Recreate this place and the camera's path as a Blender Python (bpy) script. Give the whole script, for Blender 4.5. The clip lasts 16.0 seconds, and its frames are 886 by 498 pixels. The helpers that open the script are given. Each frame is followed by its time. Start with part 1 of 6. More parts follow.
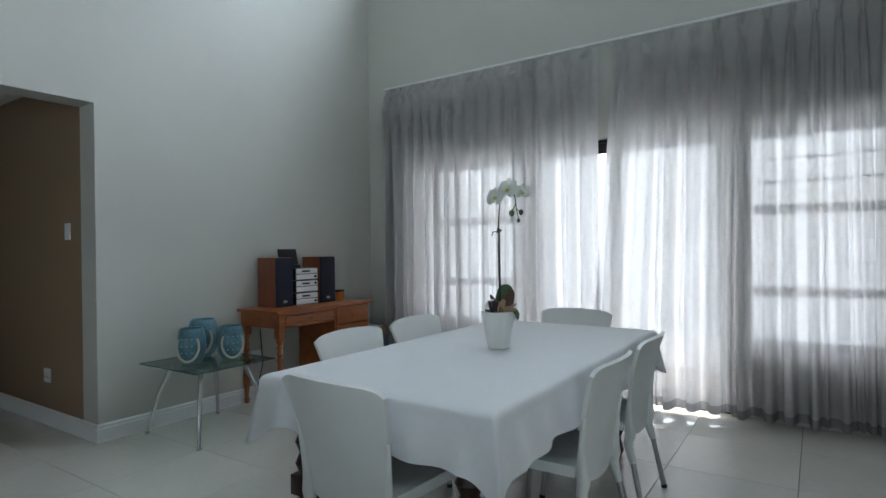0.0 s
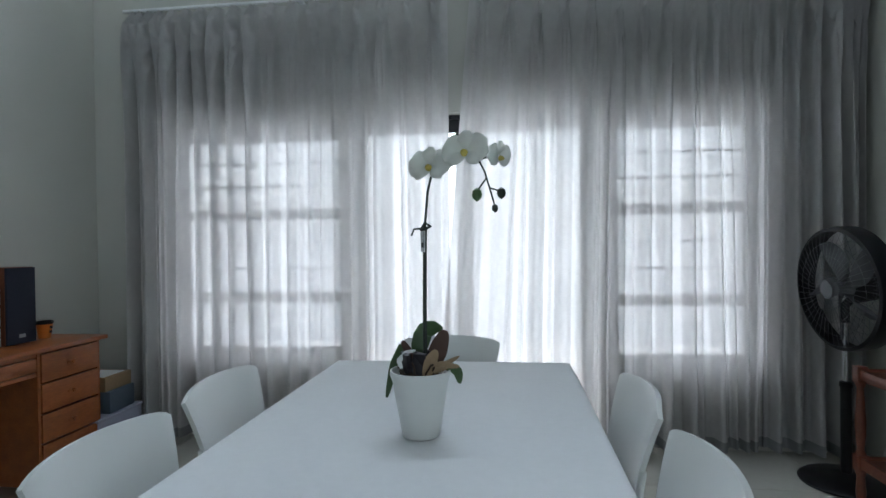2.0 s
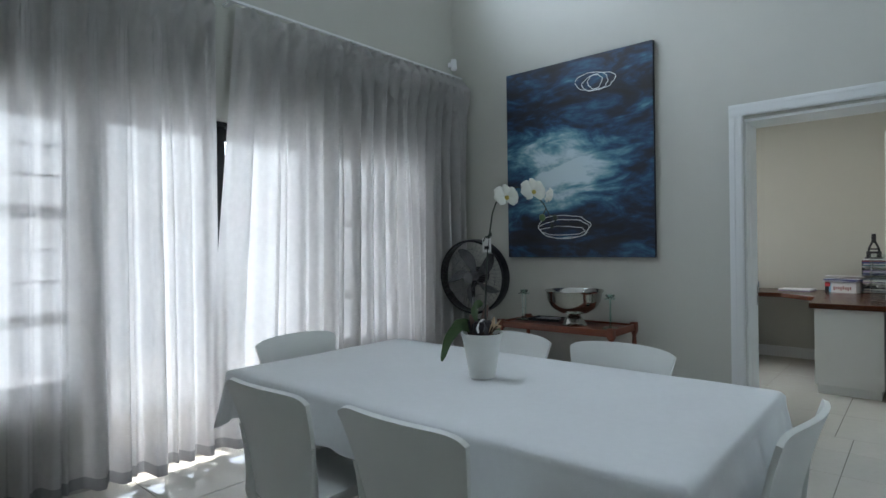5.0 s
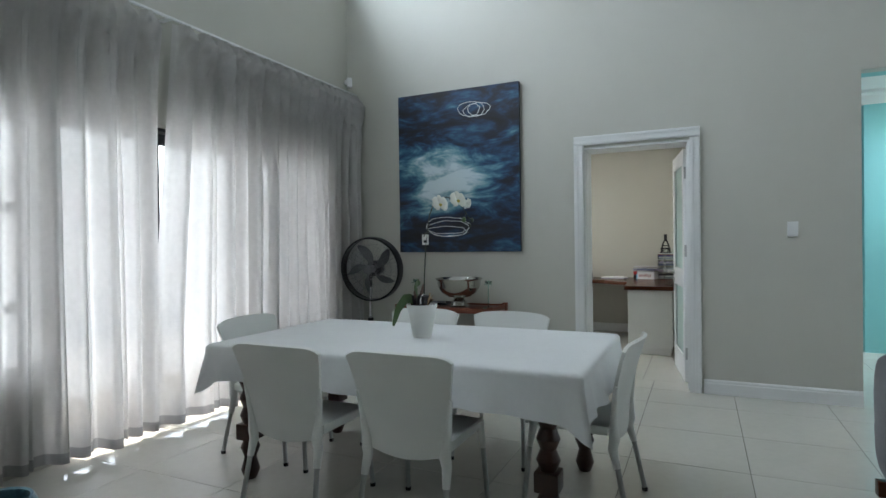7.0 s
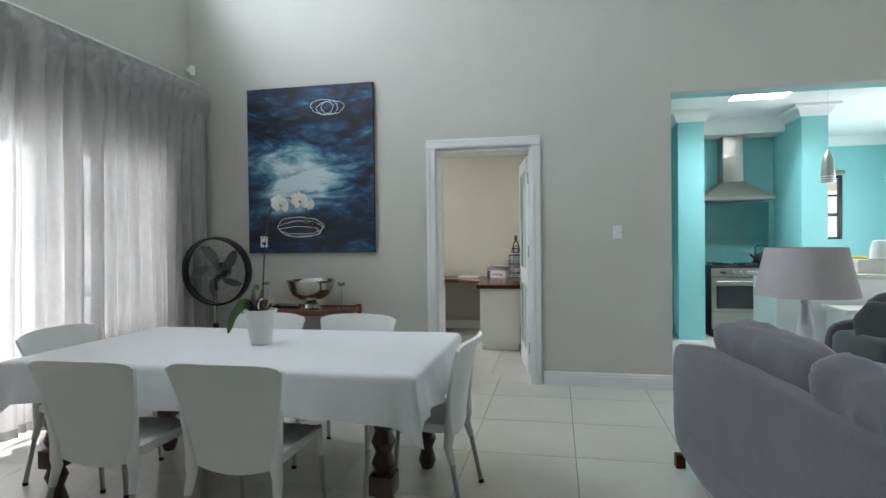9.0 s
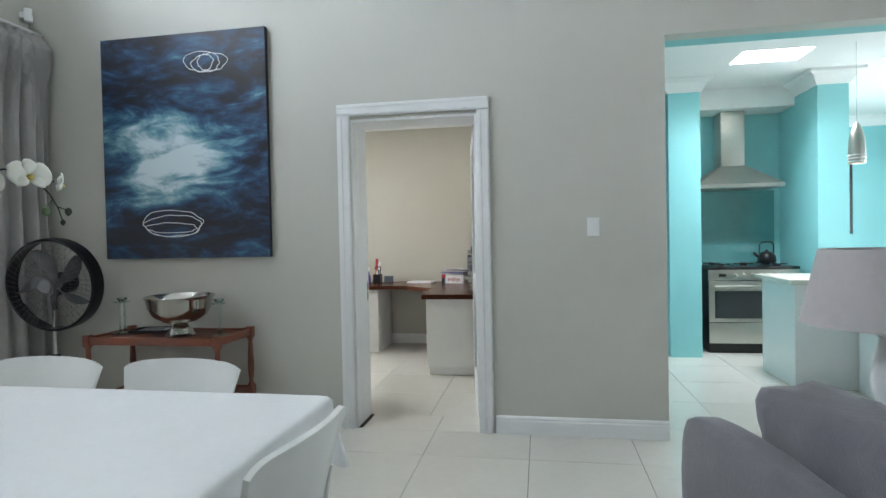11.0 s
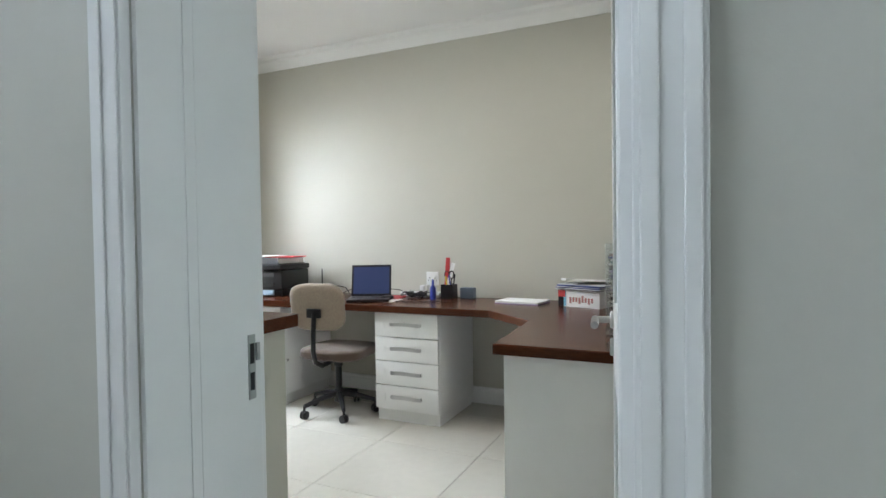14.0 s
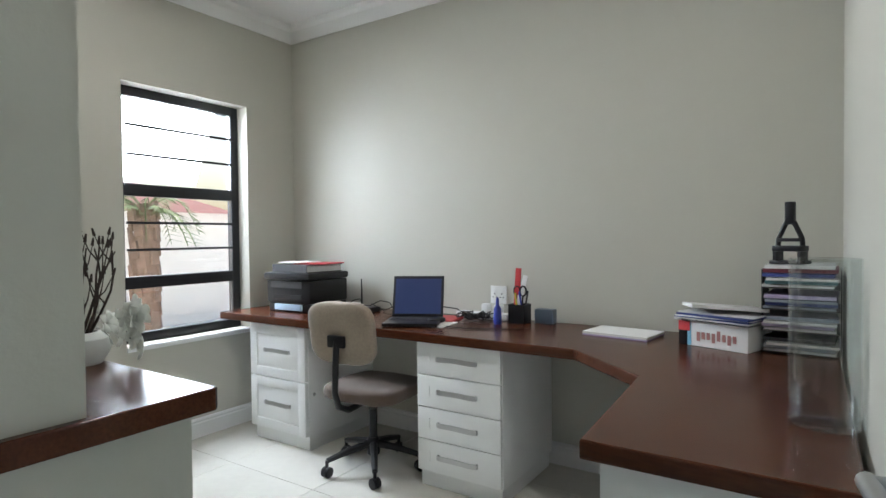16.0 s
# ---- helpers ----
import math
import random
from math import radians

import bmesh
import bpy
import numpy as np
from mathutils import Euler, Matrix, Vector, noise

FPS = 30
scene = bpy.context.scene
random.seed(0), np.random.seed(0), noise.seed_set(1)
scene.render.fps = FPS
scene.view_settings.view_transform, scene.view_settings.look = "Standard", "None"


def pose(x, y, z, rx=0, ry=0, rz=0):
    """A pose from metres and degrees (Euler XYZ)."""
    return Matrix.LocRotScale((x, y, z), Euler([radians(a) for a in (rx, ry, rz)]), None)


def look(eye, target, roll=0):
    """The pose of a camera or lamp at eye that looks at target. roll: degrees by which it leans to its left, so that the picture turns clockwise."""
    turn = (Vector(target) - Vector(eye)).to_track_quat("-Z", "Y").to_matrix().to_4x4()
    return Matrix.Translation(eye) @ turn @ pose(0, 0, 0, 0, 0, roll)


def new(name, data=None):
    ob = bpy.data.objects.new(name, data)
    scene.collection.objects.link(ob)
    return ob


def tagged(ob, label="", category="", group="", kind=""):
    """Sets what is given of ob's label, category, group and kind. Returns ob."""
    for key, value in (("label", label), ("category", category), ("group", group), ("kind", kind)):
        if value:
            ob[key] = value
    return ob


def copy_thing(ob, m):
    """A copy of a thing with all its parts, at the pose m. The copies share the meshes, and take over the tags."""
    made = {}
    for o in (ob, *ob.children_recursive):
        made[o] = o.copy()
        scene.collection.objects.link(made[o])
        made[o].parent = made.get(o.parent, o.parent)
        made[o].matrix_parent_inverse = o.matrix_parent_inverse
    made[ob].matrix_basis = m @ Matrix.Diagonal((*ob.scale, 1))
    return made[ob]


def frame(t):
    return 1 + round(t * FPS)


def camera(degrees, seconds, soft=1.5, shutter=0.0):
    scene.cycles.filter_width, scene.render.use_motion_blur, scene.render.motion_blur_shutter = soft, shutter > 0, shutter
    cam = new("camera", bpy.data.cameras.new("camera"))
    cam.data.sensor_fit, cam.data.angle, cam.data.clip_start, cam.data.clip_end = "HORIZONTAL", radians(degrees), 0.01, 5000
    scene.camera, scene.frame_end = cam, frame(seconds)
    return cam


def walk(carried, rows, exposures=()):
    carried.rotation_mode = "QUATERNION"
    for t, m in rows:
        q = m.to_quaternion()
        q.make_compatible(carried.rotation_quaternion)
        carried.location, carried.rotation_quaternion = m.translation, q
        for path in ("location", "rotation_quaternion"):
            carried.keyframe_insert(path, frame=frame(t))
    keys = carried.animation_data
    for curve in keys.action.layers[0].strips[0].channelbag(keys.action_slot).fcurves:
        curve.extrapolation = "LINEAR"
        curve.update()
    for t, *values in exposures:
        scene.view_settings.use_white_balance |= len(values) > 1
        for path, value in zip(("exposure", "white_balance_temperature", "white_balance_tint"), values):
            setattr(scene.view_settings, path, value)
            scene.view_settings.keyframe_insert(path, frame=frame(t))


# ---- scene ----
cam = camera(76.8, 16.0)
PATH = [
    (0, (-0.953, -1.037, 1.236), (-2.065, 0.625, 1.237), -0.8),
    (0.5, (-1.181, -0.739, 1.251), (-2.182, 0.993, 1.249), -0.8),
    (1, (-1.472, -0.493, 1.256), (-2.293, 1.331, 1.258), -0.7),
    (1.5, (-1.734, -0.291, 1.27), (-2.281, 1.633, 1.265), -0.8),
    (2, (-2.023, -0.116, 1.276), (-2.264, 1.869, 1.259), -0.8),
    (2.5, (-2.366, 0.01, 1.254), (-2.272, 2.008, 1.247), -0.7),
    (3, (-2.694, 0.042, 1.256), (-2.236, 1.989, 1.257), -0.8),
    (3.5, (-3.067, 0.021, 1.277), (-2.233, 1.839, 1.276), -0.5),
    (4, (-3.434, 0.029, 1.284), (-2.287, 1.667, 1.282), -0.6),
    (6.5, (-4.923, 0.046, 1.27), (-3.168, 1.005, 1.251), -0.8),
    (7, (-5.069, 0.013, 1.259), (-3.253, 0.851, 1.241), -0.8),
    (7.5, (-5.133, 0.003, 1.242), (-3.264, 0.713, 1.227), -0.8),
    (8, (-5.168, -0.047, 1.23), (-3.26, 0.552, 1.221), -0.8),
    (8.5, (-5.136, -0.071, 1.236), (-3.196, 0.415, 1.225), -0.8),
    (9, (-5.01, -0.12, 1.276), (-3.05, 0.278, 1.248), -0.7),
    (9.5, (-4.813, -0.161, 1.307), (-2.839, 0.16, 1.266), -0.8),
    (10, (-4.503, -0.244, 1.309), (-2.525, 0.05, 1.262), -0.8),
    (12.5, (-2.112, -0.317, 1.24), (-0.196, 0.255, 1.199), -1.3),
    (13, (-1.616, -0.208, 1.248), (0.267, 0.466, 1.197), -0.9),
    (13.5, (-1.123, -0.106, 1.203), (0.728, 0.652, 1.163), -0.8),
    (14, (-0.687, 0.02, 1.199), (1.127, 0.862, 1.155), -0.8),
    (14.5, (-0.37, 0.131, 1.197), (1.415, 1.032, 1.145), -0.8),
    (15, (-0.125, 0.219, 1.208), (1.621, 1.193, 1.161), -0.7),
    (15.5, (0.068, 0.285, 1.211), (1.772, 1.331, 1.166), -0.6),
    (16, (0.244, 0.36, 1.222), (1.911, 1.464, 1.177), -0.6),
]
walk(cam, [(t, look(eye, target, roll)) for t, eye, target, roll in PATH],
     [(0, 0.48, 6400, 11), (2, 0.45, 6250, 11), (4, 0.40, 6250, 11), (6.5, 0.54, 6550, 10), (9.5, 0.98, 6850, 13), (12.5, 1.13, 6650, 13), (14.5, 1.0, 6480, 11), (16, 0.76, 6350, 11)])

# ---- light and sky ----
world = bpy.data.worlds.new("sky")
scene.world = world
world.use_nodes = True
SUN_EL, SUN_AZ = radians(62), radians(-4)
sky = world.node_tree.nodes.new("ShaderNodeTexSky")
sky.sky_type = "NISHITA"
sky.sun_disc = False
sky.air_density, sky.dust_density = 1.4, 4.0
sky.sun_elevation, sky.sun_rotation = SUN_EL, SUN_AZ
world.node_tree.links.new(sky.outputs[0], world.node_tree.nodes["Background"].inputs[0])
world.node_tree.nodes["Background"].inputs[1].default_value = 0.15


def lamp(name, kind, m, energy, color=(1, 1, 1), size=(1, 1), angle=0.5):
    data = bpy.data.lights.new(name, kind)
    data.energy, data.color = energy, color
    if kind == "AREA":
        data.shape, data.size, data.size_y = "RECTANGLE", size[0], size[1]
    if kind == "SUN":
        data.angle = radians(angle)
    ob = new(name, data)
    ob.matrix_world = m
    return ob


sun_dir = Vector((math.sin(SUN_AZ) * math.cos(SUN_EL), math.cos(SUN_AZ) * math.cos(SUN_EL), math.sin(SUN_EL)))
lamp("sun", "SUN", look(sun_dir * 20, (0, 0, 0)), 5.0, (1, 0.95, 0.88))
for spot_x, spot_y in ((1.62, 0.98), (1.62, 2.55)):
    lamp("downlight_bulb", "AREA", pose(spot_x, spot_y, 2.705), 5.0, (1, 0.97, 0.92), (0.06, 0.06))
DAY = (0.80, 0.90, 1.0)
lamp("day_patio", "AREA", look((-2.38, 4.05, 1.25), (-2.38, 0, 1.2)), 80, DAY, (4.35, 2.1))
lamp("day_office", "AREA", look((2.25, 4.02, 2.02), (1.70, 2.0, -0.1)), 80, DAY, (0.85, 1.1))
lamp("day_clerestory", "AREA", look((-2.3, 3.8, 4.5), (-2.3, 2.0, 4.1)), 92, (0.72, 0.86, 1.0), (3.4, 0.8))
# Added fill lamp, unseen, before the windowless south wall of the lounge.
lamp("fill_lounge", "AREA", look((-2.4, -6.0, 1.6), (-2.4, 0, 1.4)), 26, DAY, (3.2, 2.2))
lamp("day_skylight", "AREA", look((1.85, -2.35, 3.2), (1.85, -2.35, 0)), 75, DAY, (0.5, 0.7))
# Unseen fill added to brighten the kitchen; the wall behind it is solid.
lamp("fill_kitchen", "AREA", look((2.4, -5.6, 1.5), (2.6, -2, 0.9)), 58, DAY, (2.2, 1.6))

# ---- materials ----


def mat(name, color, rough=0.5, metal=0.0, vary=0.06, scale=6.0, bump=0.0, bump_scale=60.0, stretch=(1, 1, 1), grain=0.0,
        coat=0.0, sheen=0.0, random_tint=0.0, gloss=0.5):
    m = bpy.data.materials.new(name)
    m.use_nodes = True
    nt = m.node_tree
    b = nt.nodes["Principled BSDF"]
    b.inputs["Roughness"].default_value = rough
    b.inputs["Metallic"].default_value = metal
    b.inputs["Coat Weight"].default_value = coat
    b.inputs["Coat Roughness"].default_value = 0.12
    b.inputs["Sheen Weight"].default_value = sheen
    b.inputs["Specular IOR Level"].default_value = gloss
    tc = nt.nodes.new("ShaderNodeTexCoord")
    mp = nt.nodes.new("ShaderNodeMapping")
    mp.inputs["Scale"].default_value = stretch
    nt.links.new(tc.outputs["Object"], mp.inputs[0])
    n1 = nt.nodes.new("ShaderNodeTexNoise")
    n1.inputs["Scale"].default_value, n1.inputs["Detail"].default_value = scale, 4
    nt.links.new(mp.outputs[0], n1.inputs["Vector"])
    ramp = nt.nodes.new("ShaderNodeMapRange")
    ramp.inputs[1].default_value, ramp.inputs[2].default_value = 0.25, 0.75
    ramp.inputs[3].default_value, ramp.inputs[4].default_value = 1 - vary, 1 + vary
    nt.links.new(n1.outputs[0], ramp.inputs[0])
    value = ramp.outputs[0]
    if grain:
        n3 = nt.nodes.new("ShaderNodeTexNoise")
        n3.inputs["Scale"].default_value, n3.inputs["Detail"].default_value = scale * 9, 6
        nt.links.new(mp.outputs[0], n3.inputs["Vector"])
        r3 = nt.nodes.new("ShaderNodeMapRange")
        r3.inputs[1].default_value, r3.inputs[2].default_value = 0.3, 0.7
        r3.inputs[3].default_value, r3.inputs[4].default_value = 1 - grain, 1 + grain
        nt.links.new(n3.outputs[0], r3.inputs[0])
        mul = nt.nodes.new("ShaderNodeMath")
        mul.operation = "MULTIPLY"
        nt.links.new(value, mul.inputs[0])
        nt.links.new(r3.outputs[0], mul.inputs[1])
        value = mul.outputs[0]
    if random_tint:
        oi = nt.nodes.new("ShaderNodeObjectInfo")
        r4 = nt.nodes.new("ShaderNodeMapRange")
        r4.inputs[3].default_value, r4.inputs[4].default_value = 1 - random_tint, 1 + random_tint
        nt.links.new(oi.outputs["Random"], r4.inputs[0])
        mul = nt.nodes.new("ShaderNodeMath")
        mul.operation = "MULTIPLY"
        nt.links.new(value, mul.inputs[0])
        nt.links.new(r4.outputs[0], mul.inputs[1])
        value = mul.outputs[0]
    sc = nt.nodes.new("ShaderNodeVectorMath")
    sc.operation = "SCALE"
    sc.inputs[0].default_value = color
    nt.links.new(value, sc.inputs["Scale"])
    nt.links.new(sc.outputs[0], b.inputs["Base Color"])
    rr = nt.nodes.new("ShaderNodeMapRange")
    rr.inputs[3].default_value, rr.inputs[4].default_value = max(0.02, rough * 0.85), min(1, rough * 1.15)
    nt.links.new(n1.outputs[0], rr.inputs[0])
    nt.links.new(rr.outputs[0], b.inputs["Roughness"])
    if bump:
        n2 = nt.nodes.new("ShaderNodeTexNoise")
        n2.inputs["Scale"].default_value, n2.inputs["Detail"].default_value = bump_scale, 3
        nt.links.new(mp.outputs[0], n2.inputs["Vector"])
        bp = nt.nodes.new("ShaderNodeBump")
        bp.inputs["Strength"].default_value, bp.inputs["Distance"].default_value = bump, 0.004
        nt.links.new(n2.outputs[0], bp.inputs["Height"])
        nt.links.new(bp.outputs[0], b.inputs["Normal"])
    return m


def glow(name, color, strength):
    m = bpy.data.materials.new(name)
    m.use_nodes = True
    b = m.node_tree.nodes["Principled BSDF"]
    b.inputs["Base Color"].default_value = (*color, 1)
    b.inputs["Emission Color"].default_value = (*color, 1)
    b.inputs["Emission Strength"].default_value = strength
    return m


def glass(name, color=(1, 1, 1), rough=0.0, ior=1.45):
    m = bpy.data.materials.new(name)
    m.use_nodes = True
    b = m.node_tree.nodes["Principled BSDF"]
    b.inputs["Base Color"].default_value = (*color, 1)
    b.inputs["Transmission Weight"].default_value = 1
    b.inputs["Roughness"].default_value = rough
    b.inputs["IOR"].default_value = ior
    return m


def thin_glass(name, color, base=0.05, edge=0.5):
    """Clear glass as a see-through tint with a mirror gloss that grows towards grazing views."""
    m = bpy.data.materials.new(name)
    m.use_nodes = True
    nt = m.node_tree
    clear, gloss = nt.nodes.new("ShaderNodeBsdfTransparent"), nt.nodes.new("ShaderNodeBsdfGlossy")
    clear.inputs[0].default_value = (*color, 1)
    gloss.inputs["Roughness"].default_value = 0.03
    fresnel, span, mix = nt.nodes.new("ShaderNodeFresnel"), nt.nodes.new("ShaderNodeMapRange"), nt.nodes.new("ShaderNodeMixShader")
    span.inputs[3].default_value, span.inputs[4].default_value = base, edge
    nt.links.new(fresnel.outputs[0], span.inputs[0])
    nt.links.new(span.outputs[0], mix.inputs[0])
    nt.links.new(clear.outputs[0], mix.inputs[1])
    nt.links.new(gloss.outputs[0], mix.inputs[2])
    nt.links.new(mix.outputs[0], nt.nodes["Material Output"].inputs[0])
    return m


def cloth_through(name, color, fac, bump=0.3):
    m = mat(name, color, 0.85, vary=0.05, scale=3, bump=bump, bump_scale=400, grain=0.03)
    nt = m.node_tree
    b = nt.nodes["Principled BSDF"]
    tr = nt.nodes.new("ShaderNodeBsdfTranslucent")
    nt.links.new(b.inputs["Base Color"].links[0].from_socket, tr.inputs[0])
    mx = nt.nodes.new("ShaderNodeMixShader")
    mx.inputs[0].default_value = fac
    nt.links.new(b.outputs[0], mx.inputs[1])
    nt.links.new(tr.outputs[0], mx.inputs[2])
    nt.links.new(mx.outputs[0], nt.nodes["Material Output"].inputs[0])
    return m


WALL = mat("greige_wall_paint", (0.52, 0.515, 0.47), 0.6, vary=0.03, scale=1.2, bump=0.12, bump_scale=90)
WALL_OFFICE = mat("cream_wall_paint", (0.50, 0.49, 0.43), 0.6, vary=0.03, scale=1.2, bump=0.12, bump_scale=90)
# Passage walls: the warm dim light there is put into the colour as tan.
WALL_HALL = mat("warm_dim_lit_wall_paint", (0.27, 0.185, 0.115), 0.6, vary=0.04, scale=1.2, bump=0.12, bump_scale=90)
WALL_KITCHEN = mat("turquoise_wall_paint", (0.23, 0.56, 0.57), 0.5, vary=0.03, scale=1.2, bump=0.1, bump_scale=90)
CEIL = mat("white_ceiling_paint", (0.80, 0.80, 0.78), 0.7, vary=0.02, scale=1.5, bump=0.05)
TRIM = mat("white_trim_gloss", (0.76, 0.77, 0.77), 0.35, vary=0.03, scale=4)
TILE = mat("polished_porcelain_tile", (0.60, 0.585, 0.53), 0.09, vary=0.035, scale=2.2, grain=0.02, random_tint=0.03, gloss=0.6)
GROUT = mat("dark_grout", (0.16, 0.15, 0.13), 0.9, vary=0.15, scale=20)
FRAME = mat("charcoal_aluminium", (0.022, 0.022, 0.026), 0.4, metal=0.3, vary=0.1)
WHITE_PLASTIC = mat("white_plastic", (0.74, 0.75, 0.73), 0.42, vary=0.025, scale=5, bump=0.05, bump_scale=200)
WHITE_CAB = mat("white_melamine", (0.83, 0.84, 0.84), 0.38, vary=0.02, scale=4)
MAHOG = mat("red_mahogany_veneer", (0.072, 0.021, 0.009), 0.24, vary=0.22, scale=2.0, grain=0.2, stretch=(1, 8, 8), gloss=0.28)
MAHOG_Y = mat("red_mahogany_lengthwise", (0.072, 0.021, 0.009), 0.24, vary=0.22, scale=2.0, grain=0.2, stretch=(8, 1, 8), gloss=0.28)
PINE = mat("orange_oak_wood", (0.30, 0.085, 0.020), 0.38, vary=0.22, scale=3.0, grain=0.18, stretch=(6, 1, 6))
DARKWOOD = mat("dark_turned_wood", (0.035, 0.010, 0.006), 0.3, vary=0.3, scale=5, grain=0.2, stretch=(5, 5, 1))
STEEL = mat("brushed_steel", (0.43, 0.42, 0.38), 0.36, metal=1.0, vary=0.03, scale=2)
CHROME = mat("chrome", (0.62, 0.62, 0.62), 0.12, metal=1.0, vary=0.03)
ALU = mat("satin_aluminium", (0.42, 0.43, 0.43), 0.35, metal=0.9, vary=0.05)
BLACK = mat("black_plastic", (0.010, 0.010, 0.012), 0.35, vary=0.15, scale=10, gloss=0.35)
CLOTH = mat("white_tablecloth", (0.74, 0.75, 0.76), 0.85, vary=0.02, scale=4, bump=0.35, bump_scale=350, grain=0.015, sheen=0.1)
SHEER = cloth_through("grey_sheer_curtain", (0.66, 0.645, 0.635), 0.45)
nt = SHEER.node_tree
see, mixer = nt.nodes.new("ShaderNodeBsdfTransparent"), nt.nodes.new("ShaderNodeMixShader")
mixer.inputs[0].default_value = 0.06
nt.links.new(nt.nodes["Material Output"].inputs[0].links[0].from_socket, mixer.inputs[1])
nt.links.new(see.outputs[0], mixer.inputs[2])
nt.links.new(mixer.outputs[0], nt.nodes["Material Output"].inputs[0])
HEM = cloth_through("curtain_hem_double", (0.36, 0.355, 0.36), 0.3)
PANE = glass("clear_glass")
PAVE = mat("pale_paving", (0.66, 0.63, 0.58), 0.9, vary=0.1, scale=2, bump=0.2)
OUTWALL = mat("white_boundary_plaster", (0.82, 0.80, 0.76), 0.9, vary=0.05, scale=2, bump=0.2)

# ---- shape helpers ----


def box(bm, x0, y0, z0, x1, y1, z1, bevel=0.0, m=None):
    r = bmesh.ops.create_cube(bm, size=1)
    vs = r["verts"]
    bmesh.ops.scale(bm, vec=(x1 - x0, y1 - y0, z1 - z0), verts=vs)
    bmesh.ops.translate(bm, vec=((x0 + x1) / 2, (y0 + y1) / 2, (z0 + z1) / 2), verts=vs)
    if bevel:
        es = list({e for v in vs for e in v.link_edges})
        r = bmesh.ops.bevel(bm, geom=es, offset=bevel, segments=2, affect="EDGES", profile=0.6)
        vs = list({v for f in r["faces"] for v in f.verts} | {v for v in vs if v.is_valid})
    if m is not None:
        bmesh.ops.transform(bm, matrix=m, verts=vs)
    return vs


def lathe(bm, profile, segs=24, m=None, cap=True):
    """profile: (radius, z) from the bottom up."""
    rings = []
    for r, z in profile:
        rings.append([bm.verts.new((r * math.cos(2 * math.pi * k / segs), r * math.sin(2 * math.pi * k / segs), z)) for k in range(segs)])
    for a, b in zip(rings, rings[1:]):
        for k in range(segs):
            bm.faces.new((a[k], a[(k + 1) % segs], b[(k + 1) % segs], b[k]))
    if cap:
        bm.faces.new(list(reversed(rings[0])))
        bm.faces.new(rings[-1])
    if m is not None:
        bmesh.ops.transform(bm, matrix=m, verts=[v for r in rings for v in r])


def tube(bm, points, radius, segs=8, r_end=None):
    pts = [Vector(p) for p in points]
    rings = []
    side = None
    for i, p in enumerate(pts):
        d = (pts[min(i + 1, len(pts) - 1)] - pts[max(i - 1, 0)]).normalized()
        ref = Vector((0, 0, 1)) if abs(d.z) < 0.9 else Vector((1, 0, 0))
        u = d.cross(ref).normalized() if side is None else (side - d * side.dot(d)).normalized()
        side = u
        w = d.cross(u)
        r = radius[i] if isinstance(radius, list) else radius if r_end is None else radius + (r_end - radius) * i / (len(pts) - 1)
        rings.append([bm.verts.new(p + u * (r * math.cos(2 * math.pi * k / segs)) + w * (r * math.sin(2 * math.pi * k / segs))) for k in range(segs)])
    for a, b in zip(rings, rings[1:]):
        for k in range(segs):
            bm.faces.new((a[k], a[(k + 1) % segs], b[(k + 1) % segs], b[k]))
    bm.faces.new(list(reversed(rings[0])))
    bm.faces.new(rings[-1])


def sheet(bm, fn, nu, nv):
    """A grid of faces through fn(u, v), u and v from 0 to 1."""
    g = [[bm.verts.new(fn(i / nu, j / nv)) for j in range(nv + 1)] for i in range(nu + 1)]
    for i in range(nu):
        for j in range(nv):
            bm.faces.new((g[i][j], g[i + 1][j], g[i + 1][j + 1], g[i][j + 1]))
    return g


def thicken(bm, t):
    bmesh.ops.recalc_face_normals(bm, faces=bm.faces)
    bmesh.ops.solidify(bm, geom=list(bm.faces), thickness=t)


def mesh_ob(name, bm, material, smooth=False):
    me = bpy.data.meshes.new(name)
    bmesh.ops.recalc_face_normals(bm, faces=bm.faces)
    bm.to_mesh(me)
    bm.free()
    me.materials.append(material)
    if smooth:
        for p in me.polygons:
            p.use_smooth = True
        if smooth != "all":
            me.set_sharp_from_angle(angle=radians(40))
    return new(name, me)


def part(name, bm, material, parent, label="", smooth=True):
    ob = mesh_ob(name, bm, material, smooth)
    ob.parent = parent
    return tagged(ob, label=label)


def thing(name, label, category, m=None, group=""):
    ob = new(name)
    ob.empty_display_size = 0.1
    if m is not None:
        ob.matrix_world = m
    return tagged(ob, label, category, group)


def structure(name, bm, material, parent=None):
    ob = mesh_ob(name, bm, material)
    ob.parent = parent
    return tagged(ob, kind="structure")


def at(x, y, z=0, turn=0):
    return pose(x, y, z, 0, 0, turn)


def boxed(name, dims, material, parent, bevel=0.0, label="", m=None):
    bm = bmesh.new()
    box(bm, *dims, bevel, m)
    return part(name, bm, material, parent, label)


def wall(name, axis, a0, a1, p0, p1, z0, z1, holes, material):
    """A wall along axis from a0 to a1, between p0 and p1 across it; holes are (a0, a1, z0, z1), apart from one another."""
    bm = bmesh.new()

    def put(b0, b1, c0, c1):
        if b1 - b0 > 1e-4 and c1 - c0 > 1e-4:
            if axis == "x":
                box(bm, b0, p0, c0, b1, p1, c1)
            else:
                box(bm, p0, b0, c0, p1, b1, c1)
    cur = a0
    for h0, h1, k0, k1 in sorted(holes):
        put(cur, h0, z0, z1)
        put(h0, h1, z0, k0)
        put(h0, h1, k1, z1)
        cur = h1
    put(cur, a1, z0, z1)
    return structure(name, bm, material)


